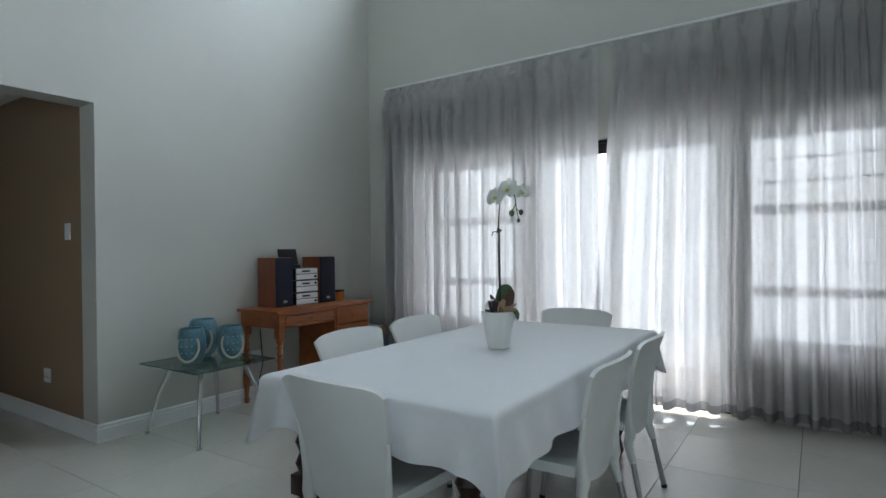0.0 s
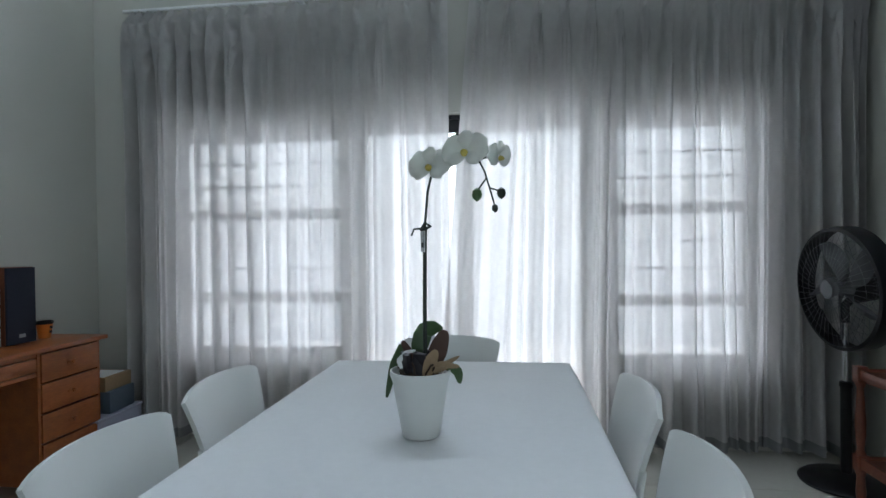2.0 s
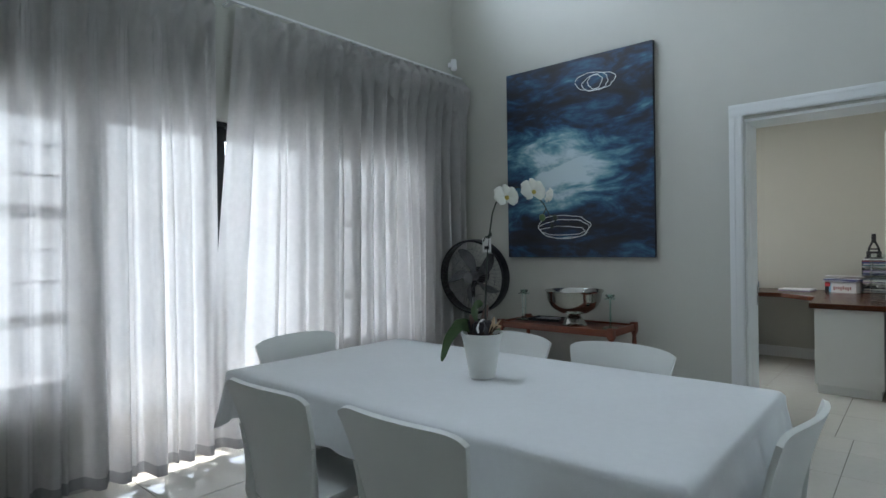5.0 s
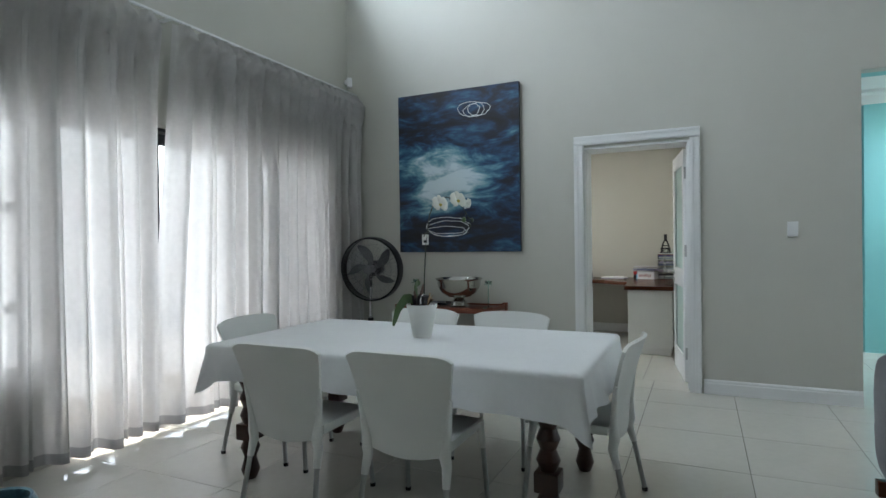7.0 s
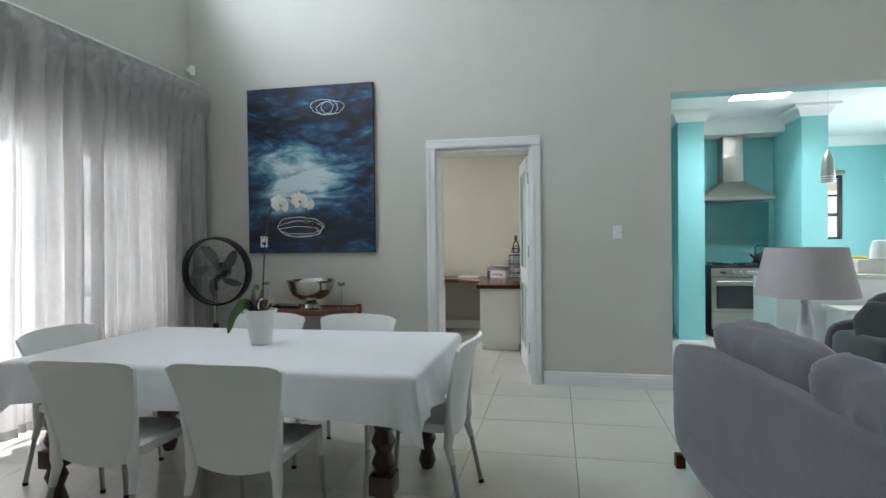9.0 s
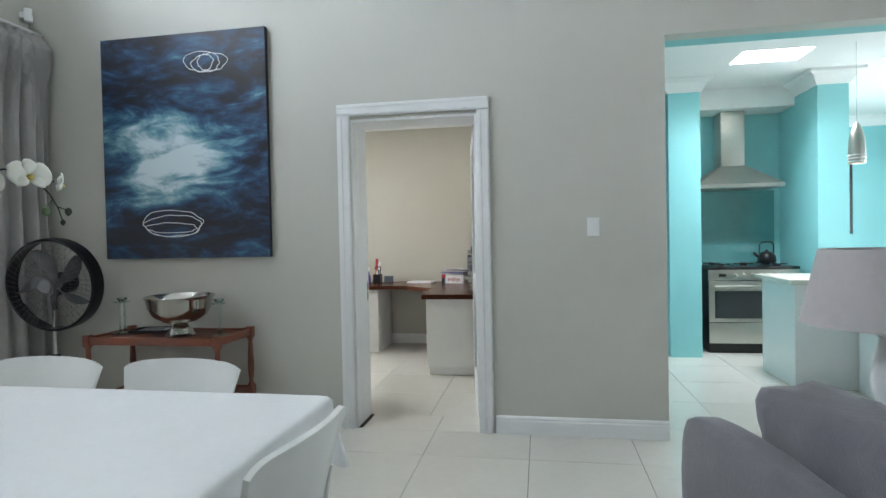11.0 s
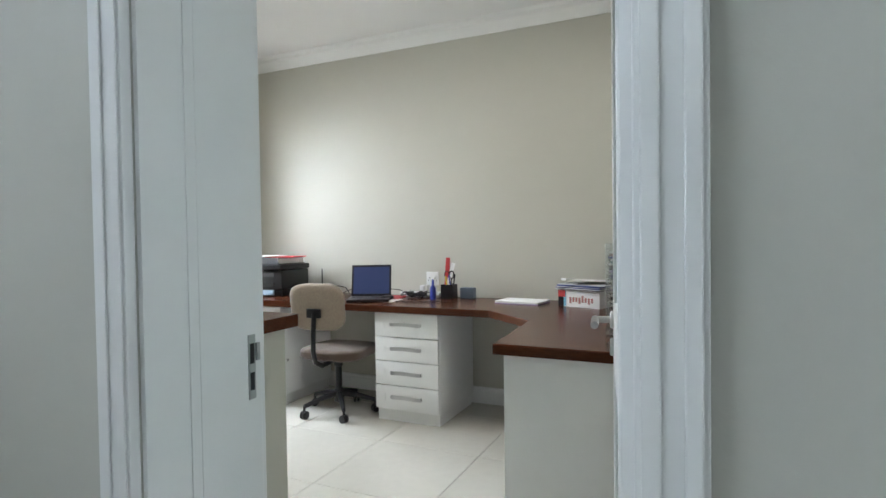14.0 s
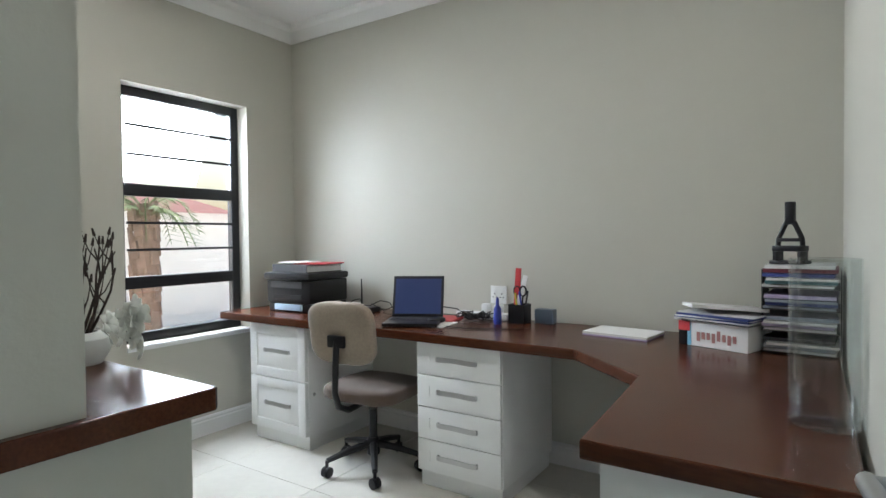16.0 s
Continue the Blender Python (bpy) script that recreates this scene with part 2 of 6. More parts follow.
# ---- structure ----
NY = 3.46
WIN_L, DOOR, WIN_R, WIN_O = (-4.33, -3.12, 0.53, 2.05), (-3.06, -1.48, 0.0, 2.12), (-1.40, -0.52, 0.50, 2.05), (1.84, 2.655, 0.625, 2.10)
wall("wall_north", "x", -5.08, 0.125, NY, NY + 0.22, 0, 3.3, [WIN_L, DOOR, WIN_R], WALL)
wall("wall_north_upper", "x", -5.08, 0.125, NY, NY + 0.22, 3.3, 5.0, [(-4.1, -0.6, 4.0, 4.75)], WALL)
wall("wall_office_north", "x", 0.125, 3.25, 3.52, NY + 0.22, 0, 3.0, [WIN_O], WALL_OFFICE)
wall("wall_west", "y", -6.2, NY, -5.08, -4.88, 0, 5.0, [(-2.2, 0.742, 0, 2.229)], WALL)
# passage walls, their warm dim light painted in
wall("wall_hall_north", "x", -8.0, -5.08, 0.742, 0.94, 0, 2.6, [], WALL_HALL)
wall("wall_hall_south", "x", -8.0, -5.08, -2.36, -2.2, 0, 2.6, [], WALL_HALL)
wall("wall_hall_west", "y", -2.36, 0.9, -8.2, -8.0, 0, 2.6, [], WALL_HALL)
wall("wall_east", "y", -5.8, NY, 0.0, 0.12, 0, 5.0, [(0.09, 0.955, 0, 2.10), (-5.4, -1.075, 0, 2.505)], WALL)
wall("wall_office_west", "y", 0.1, 3.52, 0.12, 0.30, 0, 3.0, [(0.1001, 0.955, 0, 2.10)], WALL_OFFICE)
wall("wall_kitchen_west", "y", -5.8, 0.1, 0.12, 0.25, 0, 3.0, [(-5.4, -1.075, 0, 2.505)], WALL_KITCHEN)
wall("wall_office_south", "x", 0.25, 3.25, -0.02, 0.10, 0, 3.0, [], WALL_OFFICE)
wall("wall_office_south_inner", "x", 1.12, 3.05, 0.10, 0.257, 0, 3.0, [], WALL_OFFICE)
wall("wall_kitchen_north", "x", 0.25, 3.5, -0.14, -0.02, 0, 3.0, [], WALL_KITCHEN)
wall("wall_office_east", "y", 0.10, 3.52, 3.05, 3.25, 0, 3.0, [], WALL_OFFICE)
wall("wall_kitchen_east", "y", -3.02, -0.14, 3.35, 3.5, 0, 3.0, [], WALL_KITCHEN)
wall("wall_kitchen_recess", "x", 3.35, 5.2, -3.30, -3.02, 0, 3.0, [], WALL_KITCHEN)
wall("wall_kitchen_far", "y", -5.8, -3.30, 5.05, 5.2, 0, 3.0, [(-4.62, -4.12, 1.23, 2.26)], WALL_KITCHEN)
wall("wall_kitchen_south", "x", 0.25, 5.2, -5.95, -5.8, 0, 3.0, [], WALL_KITCHEN)
wall("wall_south", "x", -4.88, 0.12, -6.35, -6.2, 0, 5.0, [], WALL)
for nm, dims in (("pilaster", (2.45, -1.93, 0, 3.35, -1.62, 2.9)), ("pilaster", (2.45, -3.30, 0, 3.35, -3.02, 2.9))):
    bm = bmesh.new()
    box(bm, *dims)
    structure(nm, bm, WALL_KITCHEN)
bm = bmesh.new()
box(bm, 2.95, -3.02, 2.635, 3.35, -1.93, 2.9)
structure("bulkhead", bm, CEIL)
for nm, dims in (("ceiling", (-5.08, -6.35, 5.0, 0.12, NY + 0.22, 5.12)), ("ceiling_office", (0.25, 0.10, 2.72, 3.05, 3.52, 2.85)),
                 ("ceiling_hall", (-8.0, -2.2, 2.45, -5.08, 0.742, 2.55))):
    bm = bmesh.new()
    box(bm, *dims)
    structure(nm, bm, CEIL)
bm = bmesh.new()
for d in ((0.25, -5.8, 2.86, 1.66, -0.14, 3.0), (2.03, -5.8, 2.86, 5.05, -0.14, 3.0), (1.66, -5.8, 2.86, 2.03, -2.66, 3.0), (1.66, -2.08, 2.86, 2.03, -0.14, 3.0)):
    box(bm, *d)
structure("ceiling_kitchen", bm, CEIL)


def profile_run(name, pts, closed, prof, material, parent=None):
    """Sweep prof (distance from the wall, height) along pts in plan, with mitred corners; the room lies to the left of the run."""
    bm = bmesh.new()
    n = len(pts)
    rings = []
    for i, p in enumerate(pts):
        p = Vector(p)
        a = (p - Vector(pts[i - 1])).normalized() if i or closed else None
        b = (Vector(pts[(i + 1) % n]) - p).normalized() if i < n - 1 or closed else None
        a, b = a or b, b or a
        na, nb = Vector((-a.y, a.x)), Vector((-b.y, b.x))
        k = (na + nb) / (1 + na.dot(nb))
        rings.append([bm.verts.new((p.x + k.x * d, p.y + k.y * d, z)) for d, z in prof])
    for i in range(n if closed else n - 1):
        a, b = rings[i], rings[(i + 1) % n]
        for k in range(len(prof)):
            l = (k + 1) % len(prof)
            bm.faces.new((a[k], b[k], b[l], a[l]))
    if not closed:
        bm.faces.new(rings[0])
        bm.faces.new(list(reversed(rings[-1])))
    return structure(name, bm, material, parent)


SKIRT = [(0.0, 0.0), (0.014, 0.0), (0.014, 0.085), (0.010, 0.095), (0.012, 0.104), (0.006, 0.115), (0.0, 0.118)]
CORN = [(0.0, -0.10), (0.012, -0.10), (0.03, -0.07), (0.045, -0.035), (0.075, -0.02), (0.09, 0.0), (0.0, 0.0)]
profile_run("baseboard_east", [(0.0, -1.075), (0.0, 0.0)], False, SKIRT, TRIM)
profile_run("baseboard_east_far", [(0.0, 1.025), (0.0, 3.20)], False, SKIRT, TRIM)
profile_run("baseboard_west", [(-4.88, 3.2), (-4.88, 0.742), (-7.9, 0.742)], False, SKIRT, TRIM)
profile_run("baseboard_office", [(3.05, 0.9), (3.05, 3.52), (0.25, 3.52)], False, SKIRT, TRIM)
profile_run("cornice_office", [(0.25, 0.1), (1.12, 0.1), (1.12, 0.257), (3.05, 0.257), (3.05, 3.52), (0.25, 3.52)], True, [(d, 2.72 + z) for d, z in CORN], CEIL)

# door surrounds
for side, x0, sgn in (("lounge", 0.0, -1), ("office", 0.30, 1)):
    arch = new("architrave_" + side)
    tagged(arch, kind="structure")
    for dims in ((0.012, 0.022, 0, 0.092, 2.113), (0.955, 0.022, 0, 1.042, 2.118), (0.012, 0.022, 2.118, 1.042, 2.198)):
        bm = bmesh.new()
        y0, t, z0, y1, z1 = dims
        up = z1 - z0 > 1
        xa, xb = sorted((x0, x0 + sgn * t))
        box(bm, xa, y0, z0, xb, y1, z1, 0.003)
        structure("architrave_board", bm, TRIM, arch)
        xa, xb = sorted((x0 + sgn * t, x0 + sgn * (t + 0.005)))
        beads = (((y0 + 0.006, z0, y0 + 0.026, z1 - 0.004), (y0 + 0.050, z0, y0 + 0.072, z1 - 0.004)) if up else
                 ((y0 + 0.004, z1 - 0.026, y1 - 0.004, z1 - 0.006), (y0 + 0.004, z0 + 0.008, y1 - 0.004, z0 + 0.028)))
        for ya, za, yb, zb in beads:
            bm = bmesh.new()
            box(bm, xa, ya, za, xb, yb, zb, 0.003)
            structure("bead", bm, TRIM, arch)
lining = new("door_lining")
tagged(lining, kind="structure")
for d in ((0.002, 0.0905, 0, 0.298, 0.11, 2.098), (0.002, 0.942, 0, 0.298, 0.9545, 2.098), (0.002, 0.11, 2.08, 0.298, 0.942, 2.0985),
          (0.10, 0.11, 0, 0.125, 0.122, 2.08), (0.10, 0.9405, 0, 0.125, 0.942, 2.08)):
    bm = bmesh.new()
    box(bm, *d, 0.002)
    structure("lining_board", bm, TRIM, lining)


# ---- windows ----
def window(name, x0, x1, z0, z1, bars, door=False):
    """A dark aluminium window in the north wall, with burglar bars."""
    w = thing(name, "charcoal aluminium window with clear panes and slim burglar bars", "window")
    w["kind"] = "structure"
    y = (NY if x0 < 0 else 3.52) + 0.10
    f = 0.055
    bm = bmesh.new()
    box(bm, x0, y, z0, x0 + f, y + 0.05, z1, 0.003)
    box(bm, x1 - f, y, z0, x1, y + 0.05, z1, 0.003)
    box(bm, x0 + f, y, z0, x1 - f, y + 0.05, z0 + f, 0.003)
    box(bm, x0 + f, y, z1 - f, x1 - f, y + 0.05, z1, 0.003)
    part("window_frame", bm, FRAME, w)
    h = z1 - z0
    cuts = [z0 + f] + [z0 + k * h for k in bars] + [z1 - f]
    for c in cuts[1:-1]:
        boxed("transom", (x0 + f, y, c - 0.035, x1 - f, y + 0.05, c + 0.035), FRAME, w, 0.003)
    for k in range(len(cuts) - 1):
        a, b = cuts[k] + (0.035 if k else 0), cuts[k + 1] - (0.035 if k < len(cuts) - 2 else 0)
        p = boxed("pane", (x0 + f, y + 0.02, a, x1 - f, y + 0.026, b), PANE, w)
        p.visible_shadow = False
        if k > 0 or door:
            for q in (1, 2):
                boxed("burglar_bar", (x0 + f, y - 0.028, a + (b - a) * q / 3 - 0.007, x1 - f, y - 0.016, a + (b - a) * q / 3 + 0.007), FRAME, w)
    if z0 > 0.1:
        bm = bmesh.new()
        box(bm, x0, y - 0.112, z0 - 0.03, x1, y, z0 - 0.002, 0.004)
        part("window_sill", bm, TRIM, w)
    return w


window("window_1", *WIN_L, (0.26, 0.635))
window("window_2", *WIN_R, (0.26, 0.635))
window("window_3", *WIN_O, (0.235, 0.60))
window("window_4", -4.1, -0.6, 4.0, 4.75, ())
sd = thing("sliding_door", "charcoal aluminium sliding patio door standing behind sheer curtains", "door")
y = NY + 0.08
for k, (x0, x1, yy) in enumerate(((-3.05, -2.27, y), (-2.38, -1.49, y + 0.05))):
    bm = bmesh.new()
    box(bm, x0, yy, 0.03, x0 + 0.08, yy + 0.04, 2.09, 0.003)
    box(bm, x1 - 0.08, yy, 0.03, x1, yy + 0.04, 2.09, 0.003)
    box(bm, x0 + 0.08, yy, 0.03, x1 - 0.08, yy + 0.04, 0.12, 0.003)
    box(bm, x0 + 0.08, yy, 2.01, x1 - 0.08, yy + 0.04, 2.09, 0.003)
    part("door_leaf", bm, FRAME, sd)
    p = boxed("pane", (x0 + 0.08, yy + 0.017, 0.12, x1 - 0.08, yy + 0.023, 2.01), PANE, sd)
    p.visible_shadow = False
boxed("track", (-3.06, NY + 0.06, 0.001, -1.48, NY + 0.19, 0.028), FRAME, sd, 0.003)
boxed("head_track", (-3.06, NY + 0.06, 2.092, -1.48, NY + 0.19, 2.118), FRAME, sd, 0.003)
bm = bmesh.new()
box(bm, -2.325, y - 0.035, 0.98, -2.30, y - 0.02, 1.14, 0.004)
box(bm, -2.32, y - 0.02, 1.0, -2.305, y, 1.02)
box(bm, -2.32, y - 0.02, 1.10, -2.305, y, 1.12)
part("door_handle", bm, ALU, sd)

# ---- outdoors ----
bm = bmesh.new()
box(bm, -60, NY + 0.22, -0.14, 60, 120, -0.04)
box(bm, 5.25, -60, -0.14, 60, NY + 0.22, -0.04)
structure("ground", bm, PAVE)
# Unseen eave, added and sized so sunlight stops near the curtain.
bm = bmesh.new()
box(bm, -4.94, NY + 0.22, 2.62, 3.2, NY + 1.28, 2.74)
structure("added_sun_eave", bm, OUTWALL)
# Unseen slabs added above the clerestory to keep direct sun out.
bm = bmesh.new()
box(bm, -5.6, NY + 0.22, 5.0, 3.9, NY + 1.5, 5.12)
box(bm, -5.2, NY + 0.22, 4.82, 0.6, NY + 1.0, 4.9)
structure("added_sun_overhang", bm, OUTWALL)
bm = bmesh.new()
box(bm, -14, 8.2, -0.04, 16, 8.4, 1.40)
box(bm, -14.03, 8.15, 1.40, 16.03, 8.45, 1.46)
# Made-up side wall, a white backdrop to brighten the kitchen window's view.
box(bm, 9.0, -12.0, -0.04, 9.2, 2.0, 2.3)
structure("garden_and_backdrop_wall", bm, OUTWALL)


# ---- curtains ----
def curtain(name, x0, x1, spread, slant=0.0, seed=1):
    """spread maps 0..1 along the cloth to 0..1 along the rail."""
    c = thing(name, "grey sheer pinch-pleated curtain on a ceiling-height rail, drawn", "curtain", group="patio curtains")
    rng = np.random.default_rng(seed)
    width = x1 - x0
    n_fold = int(width / 0.112)
    jit = rng.uniform(-1, 1, (6, 64))

    def at_cloth(u, z):
        h = 1 - z / 2.84
        f = u * n_fold
        i = min(int(f), n_fold - 1)
        t = f - i - 0.5
        drop = min(1.0, max(0.0, (2.62 - z) / 0.9))
        far = max(0.0, (2.62 - z) / 2.62)
        if z > 2.72:
            w = 0.10 + 0.13 * ((z - 2.72) / 0.12) ** 1.3
            deep = 0.125 - 0.070 * (z - 2.72) / 0.12
        else:
            g = min(1.0, (2.72 - z) / 0.30)
            w = 0.10 + (0.13 + 0.05 * jit[0][i]) * g
            deep = 0.125 + (0.000 + 0.045 * jit[1][i]) * g
        c = t - 0.16 * jit[2][i] * drop
        edge = max(0.0, 1 - (abs(t) / 0.5) ** 6)
        ridge = math.exp(-abs(c / w) ** 4) * edge
        fins = 0.40 * math.cos(3 * math.pi * c / max(w, 0.09)) * max(0.0, 1 - drop * 1.6)
        c2 = t - (0.33 if jit[3][i] > 0 else -0.33)
        small = (0.015 + 0.045 * abs(jit[4][i])) * drop * math.exp(-(c2 / 0.07) ** 4) * edge
        sway = 0.018 * math.sin(3.1 * f / n_fold * 6 + 2.2 * far) * far
        y_c = 3.385 - deep * ridge * (1 + fins) - small + sway + 0.008 * (1 - far)
        x_c = x0 + width * spread(u) + 0.030 * jit[5][i] * far * edge + 0.020 * far * math.sin(f * 0.9) - slant * min(1.0, h * 1.3) * (1 - u) ** 5
        return Vector((x_c, y_c, z))

    nu = n_fold * 20
    zs = [0.045, 0.105] + [0.2 + 2.2 * k / 9 for k in range(10)] + [2.48, 2.55, 2.60, 2.64, 2.67, 2.70, 2.72, 2.735, 2.75, 2.77, 2.80, 2.845]
    for nm, rows, mt, off in (("drape", zs[1:], SHEER, 0.0), ("hem", [0.045, 0.107], HEM, 0.0)):
        bm = bmesh.new()
        g = [[bm.verts.new(at_cloth(i / nu, z) + Vector((0, off, 0))) for z in rows] for i in range(nu + 1)]
        for i in range(nu):
            for j in range(len(rows) - 1):
                bm.faces.new((g[i][j], g[i + 1][j], g[i + 1][j + 1], g[i][j + 1]))
        part(nm, bm, mt, c, smooth="all")
    return c


def dense_left(u):
    return u ** 1.45 if u > 0 else 0


def dense_right(u):
    return 1 - (1 - u) ** 1.5


curtain("curtain", -4.50, -2.40, dense_left, 0.0, 3)
curtain("curtain", -2.26, -0.03, dense_right, 0.20, 8)
rail = thing("curtain_rail", "slim white curtain rail fixed along the patio wall", "curtain rail")
boxed("track", (-4.57, 3.335, 2.846, -0.004, 3.355, 2.864), TRIM, rail, 0.003)
for k in range(5):
    x = -4.4 + k * 1.05
    boxed("bracket", (x - 0.015, 3.355, 2.848, x + 0.015, NY, 2.862), TRIM, rail, 0.002)


# ---- dining table and chairs ----
TZ = 0.735
table = thing("dining_table", "dark turned-leg dining table hidden under a cloth", "table", at(-2.305, 1.455))
boxed("tabletop", (-0.51, -0.99, TZ - 0.035, 0.51, 0.99, TZ - 0.004), DARKWOOD, table, 0.006)
bm = bmesh.new()
for d in ((-0.42, -0.84, 0.60, 0.42, -0.815, 0.70), (-0.42, 0.815, 0.60, 0.42, 0.84, 0.70), (-0.42, -0.815, 0.60, -0.395, 0.815, 0.70), (0.395, -0.815, 0.60, 0.42, 0.815, 0.70)):
    box(bm, *d)
part("apron", bm, DARKWOOD, table)
for lx in (-0.45, 0.35):
    for ly in (-0.85, 0.80):
        bm = bmesh.new()
        prof = [(0.030, 0.0), (0.036, 0.01), (0.050, 0.05), (0.036, 0.10), (0.032, 0.12), (0.052, 0.17), (0.034, 0.215)]
        lathe(bm, prof, 20, at(lx, ly))
        box(bm, lx - 0.052, ly - 0.052, 0.215, lx + 0.052, ly + 0.052, 0.30, 0.006)
        lathe(bm, [(0.034, 0.30), (0.052, 0.345), (0.034, 0.39), (0.052, 0.435), (0.034, 0.48), (0.052, 0.525), (0.036, 0.57), (0.05, 0.60), (0.05, 0.70)], 20, at(lx, ly))
        part("leg", bm, DARKWOOD, table)

cloth = thing("tablecloth", "white cotton tablecloth draped over the dining table with faint creases", "tablecloth", at(-2.305, 1.455, TZ))
bm = bmesh.new()
HX, HY = 0.545, 1.018


def cloth_point(a, ring):
    """a: 0..1 round the table; ring: 0 the edge, 1 the hem."""
    per = [(HX, -HY), (HX, HY), (-HX, HY), (-HX, -HY)]
    k = int(a * 4) % 4
    t = a * 4 - int(a * 4)
    p, q = Vector(per[k]), Vector(per[(k + 1) % 4])
    c = p.lerp(q, t)
    d = min(t, 1 - t) * (q - p).length
    corner = math.exp(-(d / 0.13) ** 2)
    near = math.exp(-(d / 0.035) ** 2)
    out = Vector((q - p).yx).normalized()
    out = Vector((out.x, -out.y))
    diag = Vector((math.copysign(1, c.x), math.copysign(1, c.y))).normalized()
    drop = 0.165 + 0.065 * math.exp(-(d / 0.058) ** 2) + 0.005 * math.sin(a * 70)
    length = (q - p).length
    wave = (0.012 * math.sin(t * length * 26 + k * 2) + 0.010 * math.sin(t * length * 11 + k)) * ring * (1 - corner)
    flare = 0.035 * ring + wave
    pos = c + out * (flare * (1 - near)) + diag * (0.05 * ring * near + 0.01 * ring * corner)
    if corner > 0.05:
        pos -= out * (0.030 * ring * math.sin(min(1, d / 0.12) * math.pi))
    soft = 0.020 + 0.022 * corner
    return Vector((pos.x, pos.y, -drop * ring - soft * min(1.0, ring / 0.03)))


N = 320
rings = []
top_in = []
for j, r in enumerate((0.012, 0.05, 0.15, 0.35, 0.6, 0.85, 1.0)):
    rings.append([bm.verts.new(cloth_point(i / N, r)) for i in range(N)])
for a, b in zip(rings, rings[1:]):
    for i in range(N):
        bm.faces.new((a[i], a[(i + 1) % N], b[(i + 1) % N], b[i]))
for s in (0.985, 0.965, 0.93, 0.8, 0.5, 0.2):
    ring = []
    for i in range(N):
        v = cloth_point(i / N, 0)
        ring.append(bm.verts.new((v.x * s, v.y * s, (-0.004 if s > 0.98 else 0.001 if s > 0.95 else 0.003) + 0.0016 * noise.noise(Vector((v.x * s * 5, v.y * s * 5, 0))))))
    prev = top_in[-1] if top_in else rings[0]
    for i in range(N):
        bm.faces.new((prev[i], prev[(i + 1) % N], ring[(i + 1) % N], ring[i]))
    top_in.append(ring)
bm.faces.new(top_in[-1])
part("cloth", bm, CLOTH, cloth, smooth="all")


def dining_chair(m, group="chairs round the table"):
    """The back of the seat lies towards -y; the shell tapers from a wide bowed top rail into the two rear leg sockets."""
    c = thing("dining_chair", "white moulded plastic chair with splayed aluminium legs at the dining table", "chair", m, group)
    bm = bmesh.new()

    def seat(u, v):
        q = 2 * u - 1
        x = q * (0.205 + 0.012 * v - 0.02 * max(0.0, v - 0.85) / 0.15)
        y = -0.185 + 0.40 * v
        z = 0.442 - 0.020 * (1 - q * q) * math.sin(math.pi * min(1, v * 1.05)) - 0.028 * (max(0, v - 0.8) / 0.2) ** 2 - 0.014 * abs(q) ** 6
        return Vector((x, y, z))
    sheet(bm, seat, 16, 14)
    thicken(bm, 0.014)
    for sx in (-1, 1):
        box(bm, sx * 0.203 - 0.006, -0.18, 0.392, sx * 0.203 + 0.006, 0.185, 0.434, 0.004)
    box(bm, -0.195, 0.176, 0.380, 0.195, 0.188, 0.420, 0.004)
    part("seat", bm, WHITE_PLASTIC, c, "grey-white moulded seat")
    bm = bmesh.new()

    def back(u, v):
        q = 2 * u - 1
        w = 0.186 + 0.068 * v ** 1.2
        z = 0.345 + 0.465 * v
        x = q * w
        y = -0.200 - 0.115 * v ** 1.6 - 0.018 * (1 - v) + 0.052 * q * q * (0.35 + 0.65 * v) - 0.010 * abs(q) ** 8
        z -= (0.010 * q * q + 0.022 * abs(q) ** 9) * max(0, v - 0.55) / 0.45
        z += 0.030 * q * q * max(0.0, 0.25 - v) / 0.25
        return Vector((x, y, z))
    sheet(bm, back, 26, 18)
    thicken(bm, 0.016)
    part("backrest", bm, WHITE_PLASTIC, c)
    for sx in (-1, 1):
        bm = bmesh.new()
        rib = []
        for k in range(9):
            v = 0.60 * (1 - k / 8)
            p = back(0.5 + 0.5 * sx, v)
            rib.append((p.x + sx * 0.003, p.y + 0.002, p.z))
        rib += [(sx * 0.192, -0.200, 0.33), (sx * 0.198, -0.222, 0.25)]
        rings_r = [0.007, 0.009, 0.011, 0.013, 0.015, 0.017, 0.020, 0.023, 0.025, 0.022, 0.016]
        tube(bm, rib, rings_r, 12)
        part("leg_socket", bm, WHITE_PLASTIC, c)
        bm = bmesh.new()
        tube(bm, [(sx * 0.197, -0.219, 0.265), (sx * 0.215, -0.270, 0.012)], 0.0125, 12)
        part("leg", bm, ALU, c, "tubular aluminium leg")
        bm = bmesh.new()
        tube(bm, [(sx * 0.196, 0.165, 0.425), (sx * 0.200, 0.172, 0.37), (sx * 0.206, 0.185, 0.29)], 0.024, 12, 0.015)
        part("leg_socket", bm, WHITE_PLASTIC, c)
        bm = bmesh.new()
        tube(bm, [(sx * 0.205, 0.184, 0.30), (sx * 0.218, 0.215, 0.012)], 0.0125, 12)
        part("leg", bm, ALU, c, "tubular aluminium leg")
        for px, py in ((sx * 0.215, -0.270), (sx * 0.218, 0.215)):
            bm = bmesh.new()
            lathe(bm, [(0.014, 0.0), (0.0145, 0.014), (0.012, 0.02)], 10, at(px, py))
            part("foot_cap", bm, BLACK, c)
    return c


first = dining_chair(at(-2.77, 1.17, 0, -90))
